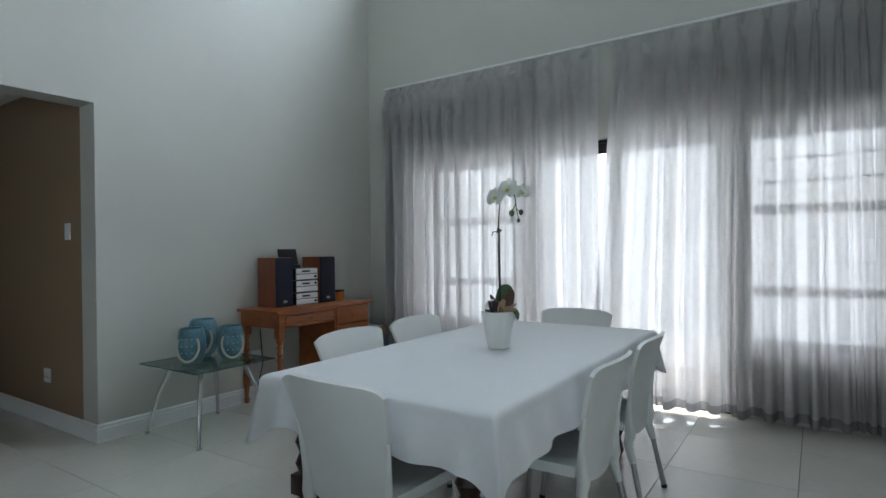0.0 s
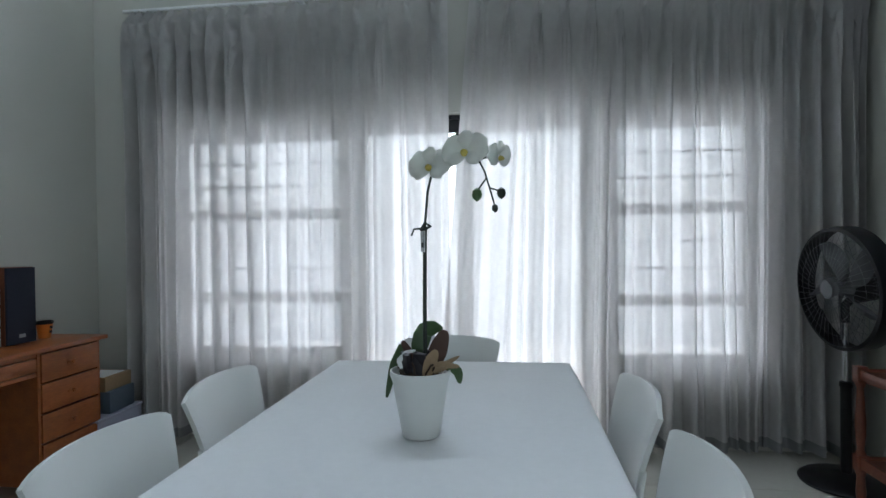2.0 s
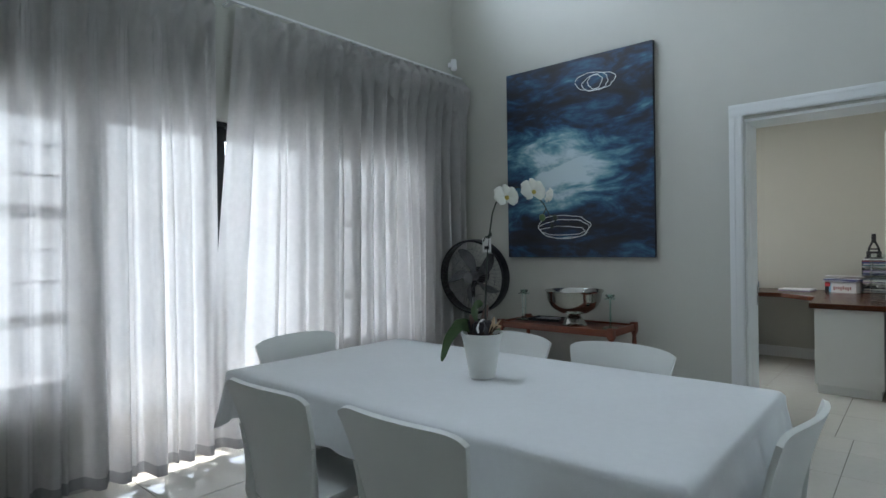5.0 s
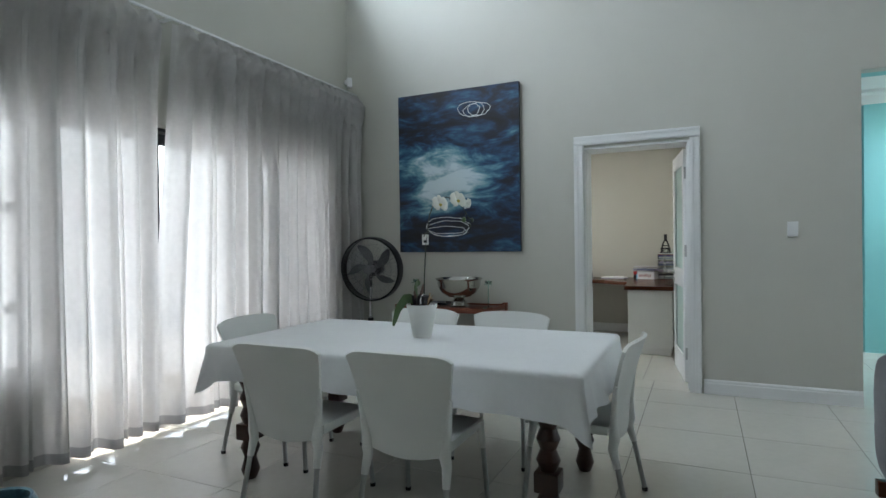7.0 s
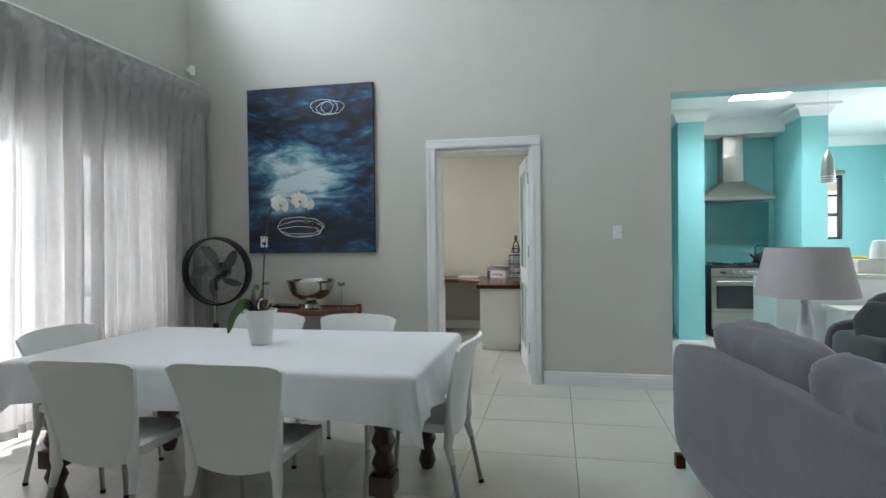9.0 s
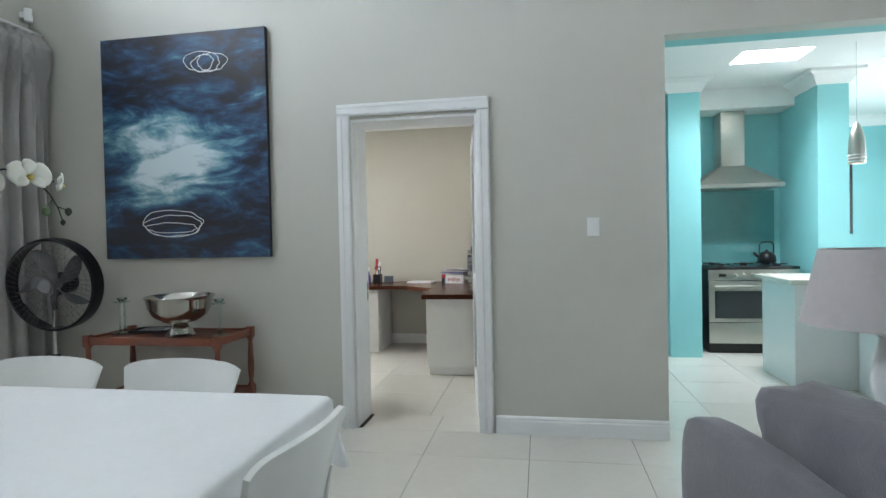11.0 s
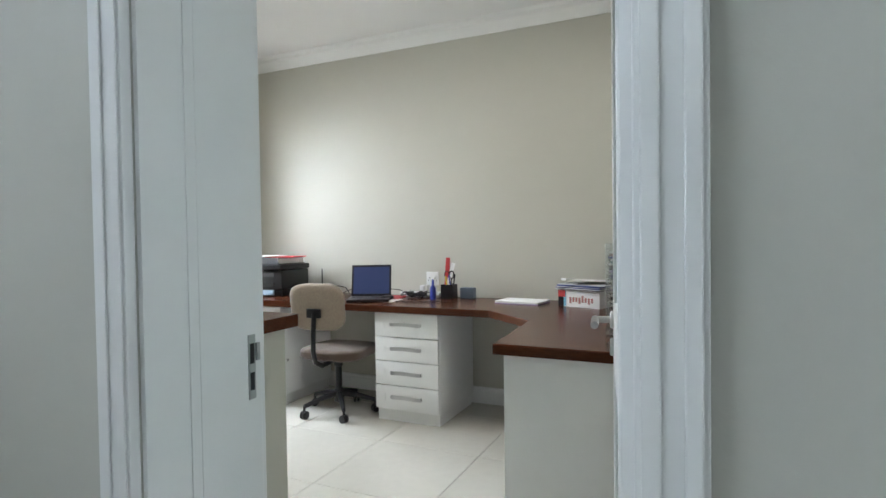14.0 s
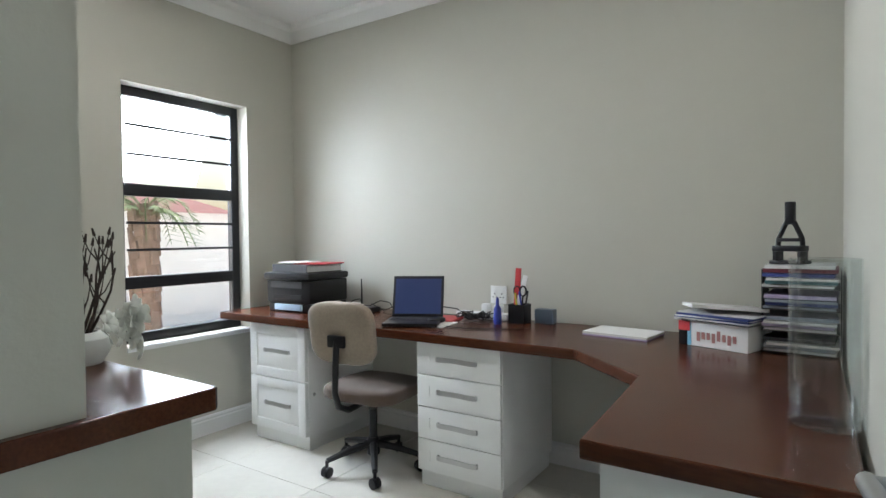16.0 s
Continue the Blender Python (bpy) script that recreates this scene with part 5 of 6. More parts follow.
def drawer_unit(name, label, y0, y1, fronts, group, panelled=False):
    """A white drawer unit under the worktop, its fronts towards -x."""
    u = thing(name, label, "cabinet", at(2.44, (y0 + y1) / 2), group)
    w = (y1 - y0) / 2
    bm = bmesh.new()
    box(bm, 0.02, -w, 0.075, 0.58, w, 0.713, 0.002)
    part("body", bm, WHITE_CAB, u)
    boxed("plinth", (0.03, -w + 0.01, 0.0, 0.56, w - 0.004, 0.0745), WHITE_CAB, u)
    for z0, z1 in fronts:
        bm = bmesh.new()
        box(bm, 0.0, -w + 0.002, z0, 0.0185, w - 0.002, z1, 0.002)
        if panelled:
            for d in ((-0.006, -w + 0.002, z0, -0.0005, -w + 0.06, z1), (-0.006, w - 0.06, z0, -0.0005, w - 0.002, z1), (-0.006, -w + 0.06, z0, -0.0005, w - 0.06, z0 + 0.055), (-0.006, -w + 0.06, z1 - 0.055, -0.0005, w - 0.06, z1)):
                box(bm, *d, 0.0015)
        else:
            box(bm, -0.002, w - 0.075, (z0 + z1) / 2 - 0.025, -0.0003, w - 0.070, (z0 + z1) / 2 + 0.025)
        dr = part("drawer", bm, WHITE_CAB, u)
        zc = (z0 + z1) / 2 + 0.004
        bm = bmesh.new()

        def grip(a, b):
            yy = -0.108 + 0.216 * a
            return Vector((-0.012 - 0.022 * (1 - (2 * a - 1) ** 4) + 0.002 * b, yy, zc - 0.011 + 0.022 * b + 0.008 * (1 - (2 * a - 1) ** 2)))
        sheet(bm, grip, 16, 2)
        thicken(bm, 0.004)
        box(bm, -0.014, -0.110, zc - 0.010, 0.0, -0.100, zc + 0.010)
        box(bm, -0.014, 0.100, zc - 0.010, 0.0, 0.110, zc + 0.010)
        part("handle", bm, HANDLE, dr, "curved satin metal handle")
    return u


drawer_unit("drawer_unit", "white four-drawer unit with curved handles under the worktop", 1.515, 1.975, [(0.085 + 0.157 * k, 0.238 + 0.157 * k) for k in range(4)], "under-desk units")
fu = drawer_unit("filing_unit", "white two-drawer filing unit with panelled fronts under the worktop", 2.755, 3.235, [(0.085, 0.392), (0.398, 0.708)], "under-desk units", True)
for z in (0.32, 0.62):
    bm = bmesh.new()
    lathe(bm, [(0.010, 0), (0.010, 0.003), (0.004, 0.004)], 14, pose(0.06, -0.24, z, 90, 0, 0))
    part("lock", bm, ALU, fu)
wing = thing("cabinet", "plain white base cabinet under the desk wing", "cabinet")
boxed("body", (1.495, 0.30, 0.075, 2.06, 0.765, 0.713), WHITE_CAB, wing, 0.002)
boxed("plinth", (1.51, 0.32, 0.0, 2.05, 0.745, 0.0745), WHITE_CAB, wing)

bm = bmesh.new()
box(bm, 0.3005, 1.362, 0.0, 0.683, 2.30, 2.72)
structure("pier", bm, WALL_OFFICE)
ct = thing("counter", "white boxed-in counter with a thick mahogany top wrapping the pier", "counter")
bm = bmesh.new()
box(bm, 0.685, 1.385, 0.0, 0.875, 2.30, 0.884)
part("body", bm, WALL_OFFICE, ct)
boxed("side_panel", (0.301, 1.350, 0.0, 0.684, 1.360, 0.884), WALL_OFFICE, ct)
boxed("end_panel", (0.684, 1.372, 0.0, 0.875, 1.3845, 0.884), WALL_OFFICE, ct)
slab("counter_top", [(0.302, 1.335), (0.905, 1.335), (0.915, 1.345), (0.915, 2.32), (0.686, 2.32), (0.686, 1.3605), (0.302, 1.3605)], 0.885, 0.93, MAHOG_Y, ct, 0.004)
vs_ = thing("flower_vase", "white vase of bare twigs and silk flowers on the counter", "plant", at(0.865, 1.80, 0.9305))
bm = bmesh.new()
lathe(bm, [(0.045, 0), (0.062, 0.03), (0.058, 0.06), (0.040, 0.075), (0.036, 0.075), (0.05, 0.055), (0.02, 0.01)], 24)
part("vase", bm, POT, vs_)
TWIG = mat("dark_twig", (0.035, 0.022, 0.016), 0.8, vary=0.2)
random.seed(11)
for k in range(9):
    bm = bmesh.new()
    a = random.uniform(0, 6.28)
    p = Vector((0.01 * math.cos(a), 0.01 * math.sin(a), 0.05))
    d = Vector((0.35 * math.cos(a), 0.35 * math.sin(a), 1)).normalized()
    pts = [p]
    for q in range(7):
        d = (d + Vector((random.uniform(-0.22, 0.22), random.uniform(-0.22, 0.22), 0.05))).normalized()
        pts.append(pts[-1] + d * 0.033)
        if q in (2, 4, 5):
            e = (d + Vector((random.uniform(-0.9, 0.9), random.uniform(-0.9, 0.9), 0))).normalized()
            tube(bm, [pts[-1], pts[-1] + e * 0.035, pts[-1] + e * 0.06 + Vector((0, 0, 0.02))], 0.0022, 5, 0.001)
            tube(bm, [pts[-1] + e * 0.06 + Vector((0, 0, 0.02)), pts[-1] + e * 0.068 + Vector((0, 0, 0.032))], 0.004, 5, 0.002)
    tube(bm, pts, 0.0042, 6, 0.0016)
    part("twig", bm, TWIG, vs_)
for k in range(16):
    a = random.uniform(-1.6, 0.9)
    x, y, z = 0.045 + 0.05 * random.random(), -0.02 + 0.075 * math.sin(a), 0.03 + 0.125 * random.random()
    bm = bmesh.new()
    m = pose(x, y, z, random.uniform(-30, 30), 0, random.uniform(30, 120))
    for q in range(5):
        ang = q * 2 * math.pi / 5

        def petal(u, v, ang=ang, m=m):
            r = 0.030 * u + 0.002
            w = 0.026 * math.sin(math.pi * min(0.96, 0.1 + 0.8 * u)) * (v - 0.5)
            return m @ Vector((math.cos(ang) * r - math.sin(ang) * w, -0.010 * math.sin(u * 2.4), math.sin(ang) * r + math.cos(ang) * w))
        sheet(bm, petal, 4, 3)
    thicken(bm, 0.0008)
    part("flower", bm, PETAL, vs_, smooth="all")

# office chair
BEIGE = mat("worn_beige_fabric", (0.27, 0.215, 0.165), 0.95, vary=0.10, scale=9, grain=0.08, bump=0.5, bump_scale=300, sheen=0.2)
DKFAB = mat("brown_seat_fabric", (0.10, 0.068, 0.050), 0.95, vary=0.12, scale=9, grain=0.08, bump=0.5, bump_scale=300, sheen=0.2)
oc = thing("office_chair", "worn beige fabric swivel chair on a black five-star castor base", "chair", at(2.48, 2.295, 0, -86))
bm = bmesh.new()
for k in range(5):
    a = math.radians(72 * k + 20)
    c, s = math.cos(a), math.sin(a)
    tube(bm, [(0.02 * c, 0.02 * s, 0.135), (0.14 * c, 0.14 * s, 0.115), (0.25 * c, 0.25 * s, 0.085)], 0.022, 8, 0.014)
lathe(bm, [(0.034, 0.08), (0.036, 0.15), (0.026, 0.17)], 16)
part("star_base", bm, BLACK, oc)
for k in range(5):
    a = math.radians(72 * k + 20)
    c, s = math.cos(a) * 0.25, math.sin(a) * 0.25
    bm = bmesh.new()
    for o in (-0.012, 0.012):
        lathe(bm, [(0.006, -0.009), (0.026, -0.008), (0.028, 0.0), (0.026, 0.008), (0.006, 0.009)], 16, at(c, s, 0.0285, 72 * k + 55) @ pose(0, o, 0, 90, 0, 0))
    tube(bm, [(c, s, 0.03), (c, s, 0.088)], 0.009, 8)
    part("castor", bm, BLACK, oc)
bm = bmesh.new()
lathe(bm, [(0.022, 0.17), (0.022, 0.32), (0.030, 0.325), (0.030, 0.36), (0.02, 0.365)], 16)
box(bm, -0.08, -0.10, 0.365, 0.08, 0.08, 0.385, 0.004)
part("gas_column", bm, BLACK, oc)
bm = bmesh.new()
pad(bm, 0, 0.02, 0.425, 0.46, 0.44, 0.085, puff=0.5, n=12, wr=0.003)
part("seat", bm, DKFAB, oc, smooth="all")
bm = bmesh.new()
pad(bm, 0, 0, 0, 0.39, 0.075, 0.31, pose(0, -0.24, 0.755, 9, 0, 0), puff=0.5, n=12, wr=0.003)
part("backrest", bm, BEIGE, oc, smooth="all")
bm = bmesh.new()
tube(bm, [(0, -0.06, 0.375), (0, -0.20, 0.365), (0, -0.275, 0.40), (0, -0.30, 0.47), (0, -0.295, 0.60), (0, -0.285, 0.72)], 0.016, 10)
box(bm, -0.05, -0.298, 0.69, 0.05, -0.275, 0.75, 0.008)
part("back_bar", bm, BLACK, oc)

# things on the worktop
pr = thing("printer", "black multifunction laser printer on the worktop by the window", "printer", at(2.77, 3.09, DW + 0.0005, 2))
bm = bmesh.new()
box(bm, -0.155, -0.185, 0.0, 0.17, 0.185, 0.055, 0.01)
box(bm, -0.165, -0.19, 0.056, 0.17, 0.19, 0.20, 0.012)
part("body", bm, BLACK, pr)
bm = bmesh.new()
box(bm, -0.185, -0.20, 0.202, 0.175, 0.20, 0.245, 0.014)
part("scanner_lid", bm, BLACK, pr)
boxed("paper_tray", (-0.172, -0.115, 0.012, -0.156, 0.115, 0.050), mat("pale_blue_tray", (0.35, 0.48, 0.60), 0.4), pr, 0.002)
boxed("output_slot", (-0.170, -0.12, 0.085, -0.1655, 0.12, 0.108), mat("slot_black", (0.004, 0.004, 0.004), 0.8), pr)
boxed("control_panel", (-0.168, -0.12, 0.15, -0.1655, 0.15, 0.19), mat("grey_panel", (0.05, 0.05, 0.055), 0.3), pr)
DG = mat("dark_grey_binder", (0.045, 0.045, 0.05), 0.5)
fl = thing("binder", "flat black binder lying on top of the printer", "binder", at(2.78, 3.09, DW + 0.2465, -4))
bm = bmesh.new()
for d in ((-0.15, -0.17, 0, 0.14, 0.17, 0.004), (-0.15, -0.17, 0.044, 0.14, 0.17, 0.048), (-0.15, -0.17, 0.004, -0.146, 0.17, 0.044)):
    box(bm, *d)
part("cover", bm, DG, fl)
boxed("pages", (-0.14, -0.16, 0.0045, 0.135, 0.16, 0.04), PAPER, fl)
RED = mat("red_card", (0.48, 0.03, 0.035), 0.5)
fl = thing("folder", "red and grey folder on the binder", "folder", at(2.79, 3.02, DW + 0.295, 12))
boxed("cover", (-0.10, -0.13, 0.0, 0.12, 0.11, 0.007), RED, fl)
fl = thing("paper_sheets", "loose white sheets on the binder", "paper", at(2.75, 3.14, DW + 0.3025, -8))
boxed("sheets", (-0.09, -0.10, 0, 0.10, 0.10, 0.006), PAPER, fl)

lap = thing("laptop", "open black laptop with a dark blue screen on the worktop", "laptop", at(2.61, 2.12, DW + 0.0005, -64) @ Matrix.Diagonal((0.84, 1, 1, 1)))
boxed("base", (-0.17, -0.12, 0.003, 0.17, 0.12, 0.022), BLACK, lap, 0.004)
bm = bmesh.new()
for r in range(5):
    for c in range(13):
        box(bm, -0.150 + c * 0.0232, -0.02 + r * 0.0235, 0.0225, -0.130 + c * 0.0232, 0.0 + r * 0.0235, 0.025)
part("keyboard", bm, mat("key_black", (0.03, 0.03, 0.033), 0.5), lap)
lidm = pose(0, 0.12, 0.018, -18, 0, 0)
lid = boxed("lid", (-0.17, 0.0, 0.0, 0.17, 0.011, 0.235), BLACK, lap, 0.004, m=lidm)
SCREEN = glow("blue_screen", (0.010, 0.024, 0.095), 0.22)
boxed("screen", (-0.153, -0.0022, 0.02, 0.153, -0.0004, 0.218), SCREEN, lid, m=lidm)
nb = thing("mouse_mat", "red-bordered white pad beside the laptop", "pad", at(2.66, 2.02, DW + 0.0005, 8))
boxed("pad", (-0.10, -0.09, 0, 0.10, 0.09, 0.003), PAPER, nb)
nb = thing("mouse", "black computer mouse on the pad", "mouse", at(2.68, 2.02, DW + 0.004, 80))
bm = bmesh.new()
pad(bm, 0, 0, 0.016, 0.062, 0.11, 0.030, puff=1.0, n=6, wr=0)
part("shell", bm, BLACK, nb, smooth="all")
nb = thing("book", "thin red book lying next to the laptop", "book", at(2.84, 2.06, DW + 0.0005, 12))
boxed("cover", (-0.10, -0.07, 0, 0.10, 0.07, 0.008), RED, nb)
rt = thing("router", "small black router with an upright antenna by the wall", "router", at(2.86, 2.70, DW + 0.0005, 0))
boxed("body", (-0.07, -0.09, 0, 0.07, 0.09, 0.03), BLACK, rt, 0.006)
bm = bmesh.new()
tube(bm, [(0.03, 0.03, 0.02), (0.03, 0.03, 0.20)], 0.006, 8, 0.004)
part("antenna", bm, BLACK, rt)
cab = thing("cables", "tangle of black power cables on the worktop", "cable")
bm = bmesh.new()
random.seed(21)
for k in range(9):
    p = Vector((2.90 + random.uniform(-0.03, 0.04), 1.90 + random.uniform(-0.03, 0.04), DW + 0.012))
    pts = [p]
    a = random.uniform(0, 6.28)
    for q in range(11):
        a += random.uniform(0.4, 1.1) * (1 if k % 2 else -1)
        z = DW + 0.008 + 0.05 * abs(math.sin(q * 0.8 + k)) * random.uniform(0.4, 1)
        nx = min(3.02, max(2.80, pts[-1].x + 0.034 * math.cos(a)))
        pts.append(Vector((nx, pts[-1].y + 0.034 * math.sin(a), z)))
    tube(bm, pts, 0.0035, 5)
for y0, y1, h in ((1.98, 2.66, 0.05), (2.5, 2.98, 0.06)):
    tube(bm, [(2.93 + 0.03 * math.sin(q * 1.4), y0 + (y1 - y0) * q / 8, DW + 0.006 + h * abs(math.sin(q * 0.9))) for q in range(9)], 0.0035, 5)
tube(bm, [(2.62, 1.92, DW + 0.005), (2.60, 1.80, DW + 0.005), (2.66, 1.66, DW + 0.005), (2.72, 1.55, DW + 0.005), (2.74, 1.50, DW + 0.005)], 0.003, 5)
part("lead", bm, BLACK, cab)
cab = thing("power_strip", "white power strip with plugs against the wall", "power strip", at(2.97, 1.90, DW + 0.0005, 0))
boxed("housing", (-0.03, -0.16, 0.0, 0.03, 0.16, 0.035), TRIM, cab, 0.006)
for y in (-0.10, -0.02):
    boxed("plug", (-0.022, y - 0.02, 0.0355, 0.022, y + 0.02, 0.085), TRIM, cab, 0.006)
socket("wall_socket", pose(3.05, 1.84, 0.89, 0, 0, 180), "white power socket with plugs above the worktop")
holder = thing("pen_holder", "black mesh pen holder full of pens, scissors and rulers", "pen holder", at(2.93, 1.655, DW + 0.0005))
bm = bmesh.new()
for d in ((-0.045, -0.045, 0, 0.045, 0.045, 0.004), (-0.045, -0.045, 0.004, -0.041, 0.045, 0.10), (0.041, -0.045, 0.004, 0.045, 0.045, 0.10), (-0.041, -0.045, 0.004, 0.041, -0.041, 0.10), (-0.041, 0.041, 0.004, 0.041, 0.045, 0.10)):
    box(bm, *d)
part("cup", bm, BLACK, holder)
for nm, x, y, w, h, tx, ty, mt_ in (("red_ruler", 0.0, 0.025, 0.016, 0.29, 4, 0, RED), ("clear_ruler", -0.01, 0.03, 0.014, 0.26, 14, 4, PAPER), ("pen", 0.02, -0.01, 0.004, 0.17, 6, 8, BLACK),
                                    ("pen", -0.02, 0.0, 0.004, 0.16, -8, 5, mat("yellow_pen", (0.6, 0.5, 0.05), 0.4)), ("pen", 0.01, -0.02, 0.004, 0.17, -5, -9, mat("blue_pen", (0.03, 0.05, 0.35), 0.4)), ("pen", -0.01, -0.025, 0.004, 0.15, -12, 2, PAPER)):
    bm = bmesh.new()
    box(bm, -0.003, -w, 0.006, 0.003, w, h, 0.001, m=pose(x, y, 0, tx, ty, 0))
    part(nm, bm, mt_, holder)
bm = bmesh.new()
for y in (-0.02, 0.015):
    pts = [(0.0, y + 0.018 * math.cos(q * 0.52), 0.168 + 0.026 * math.sin(q * 0.52)) for q in range(13)]
    tube(bm, pts, 0.005, 6)
tube(bm, [(0, -0.018, 0.145), (0, -0.006, 0.02)], 0.005, 6)
part("scissors", bm, BLACK, holder, "black-handled scissors")
gb = thing("glue_bottle", "blue bottle standing beside the pen holder", "bottle", at(2.83, 1.735, DW + 0.0005))
bm = bmesh.new()
lathe(bm, [(0.020, 0), (0.022, 0.01), (0.020, 0.08), (0.009, 0.10), (0.008, 0.13), (0.004, 0.14)], 16)
part("bottle", bm, mat("blue_bottle", (0.03, 0.05, 0.32), 0.35), gb)
gb = thing("card_box", "small dark blue-grey box against the wall", "box", at(2.98, 1.53, DW + 0.0005))
boxed("carton", (-0.03, -0.05, 0, 0.03, 0.05, 0.075), mat("slate_box", (0.10, 0.14, 0.19), 0.4), gb, 0.003)
random.seed(31)
ps = thing("paper_pad", "thick pad of white paper with a lilac lower edge", "paper", at(2.84, 1.09, DW + 0.0005, -7))
boxed("lower_sheet", (-0.105, -0.15, 0, 0.105, 0.15, 0.006), mat("lilac_paper", (0.45, 0.38, 0.62), 0.7), ps)
boxed("upper_sheet", (-0.107, -0.152, 0.0062, 0.105, 0.148, 0.017), PAPER, ps)
TONES = [mat("file_" + n, c, 0.6) for n, c in (("white", (0.7, 0.7, 0.7)), ("blue", (0.03, 0.05, 0.2)), ("grey", (0.25, 0.28, 0.33)), ("burgundy", (0.16, 0.03, 0.05)), ("teal", (0.08, 0.2, 0.24)), ("lilac", (0.42, 0.36, 0.52)), ("black", (0.02, 0.02, 0.025)))]


def paper_stack(name, label, m, lx, ly, sheets, parent_z=0.0):
    s = thing(name, label, "papers", m)
    z = 0.0
    for k in range(sheets):
        h = random.choice((0.004, 0.006, 0.009, 0.012))
        bm = bmesh.new()
        box(bm, -lx, -ly, 0, lx, ly, h - 0.0006, m=pose(random.uniform(-0.012, 0.012), random.uniform(-0.015, 0.015), z, 0, 0, random.uniform(-9, 9)))
        part("file", bm, random.choice(TONES) if k % 2 else TONES[0], s)
        z += h
    return s, z


bx = thing("paper_box", "white copier-paper ream box with red and black panels", "box", at(2.80, 0.668, DW + 0.0005, -20))
boxed("carton", (-0.10, -0.145, 0, 0.105, 0.10, 0.10), PAPER, bx, 0.002)
boxed("black_end", (-0.105, 0.1005, 0, 0.105, 0.135, 0.10), BLACK, bx, 0.001)
boxed("red_corner", (-0.1065, 0.085, 0.06, -0.1055, 0.135, 0.10), RED, bx)
boxed("blue_edge", (-0.1025, 0.082, 0.002, -0.1005, 0.0985, 0.098), mat("light_blue_strip", (0.2, 0.5, 0.7), 0.5), bx)
bm = bmesh.new()
for k in range(8):
    box(bm, -0.1025, 0.045 - k * 0.021, 0.032 if k % 3 else 0.022, -0.1005, 0.058 - k * 0.021, 0.060 if k != 4 else 0.072)
part("logo_bars", bm, mat("faded_red_print", (0.42, 0.20, 0.19), 0.6), bx, "faded red bars of unreadable print")
s1, z1 = paper_stack("file_stack", "untidy stack of files and papers on the ream box", at(2.81, 0.658, DW + 0.101, -20), 0.12, 0.15, 7)
ps = thing("envelope", "large white envelope on the file stack", "paper", pose(2.80, 0.668, DW + 0.101 + z1 + 0.012, 3, 4, 20))
boxed("sheets", (-0.11, -0.14, 0, 0.11, 0.14, 0.014), PAPER, ps, 0.001)
lt = thing("letter_tray", "black four-tier letter tray crammed with files in the corner", "letter tray", at(2.87, 0.396, DW + 0.0005, -2))
for k in range(4):
    z = 0.004 + k * 0.082
    boxed("shelf", (-0.15, -0.125, z, 0.15, 0.125, z + 0.004), BLACK, lt)
    for j in range(4):
        h = 0.010 + 0.004 * (j % 2)
        bm = bmesh.new()
        box(bm, -0.155, -0.115, 0, 0.14, 0.115, h - 0.001, 0.0, m=pose(-0.008 * (j % 3), random.uniform(-0.006, 0.006), z + 0.005 + j * 0.013, 0, 0, random.uniform(-3, 3)))
        part("file", bm, TONES[(k * 3 + j * 2) % 7] if j % 2 else TONES[0 if k != 2 else 2], lt)
for sy in (-1, 1):
    bm = bmesh.new()
    box(bm, -0.10, sy * 0.128 - 0.002, 0.0, 0.15, sy * 0.128 + 0.002, 0.32)
    part("side", bm, BLACK, lt)
boxed("top_files", (-0.15, -0.12, 0.31, 0.14, 0.12, 0.325), TONES[3], lt)
boxed("top_files", (-0.155, -0.11, 0.3255, 0.13, 0.115, 0.338), TONES[0], lt)
st_ = thing("hole_punch", "tall black lever paper punch standing on the letter tray", "paper punch", at(2.83, 0.435, DW + 0.3395, 65))
bm = bmesh.new()
box(bm, -0.055, -0.05, 0.0, 0.055, 0.05, 0.014, 0.003)
box(bm, -0.052, -0.03, 0.014, -0.040, 0.03, 0.05, 0.002)
box(bm, 0.040, -0.03, 0.014, 0.052, 0.03, 0.05, 0.002)
box(bm, -0.055, -0.03, 0.05, 0.055, 0.03, 0.072, 0.003)
part("base", bm, BLACK, st_)
bm = bmesh.new()
for sgn in (-1, 1):
    tube(bm, [(sgn * 0.046, 0, 0.07), (sgn * 0.044, 0, 0.10), (sgn * 0.014, 0, 0.165)], 0.010, 8)
box(bm, -0.045, -0.010, 0.088, 0.045, 0.010, 0.102, 0.002)
box(bm, -0.017, -0.012, 0.155, 0.017, 0.012, 0.245, 0.005)
part("lever", bm, BLACK, st_)
vz = thing("cylinder_vase", "tall clear glass cylinder vase standing empty on the worktop", "vase", at(1.86, 0.336, DW + 0.0005) @ Matrix.Diagonal((1.07, 1.07, 1.12, 1)))
bm = bmesh.new()
lathe(bm, [(0.066, 0.0), (0.070, 0.004), (0.070, 0.355), (0.068, 0.357), (0.066, 0.355), (0.066, 0.018), (0.058, 0.012), (0.005, 0.012)], 48)
part("glass", bm, thin_glass("vase_glass", (0.95, 0.97, 0.97), 0.03, 0.25), vz)
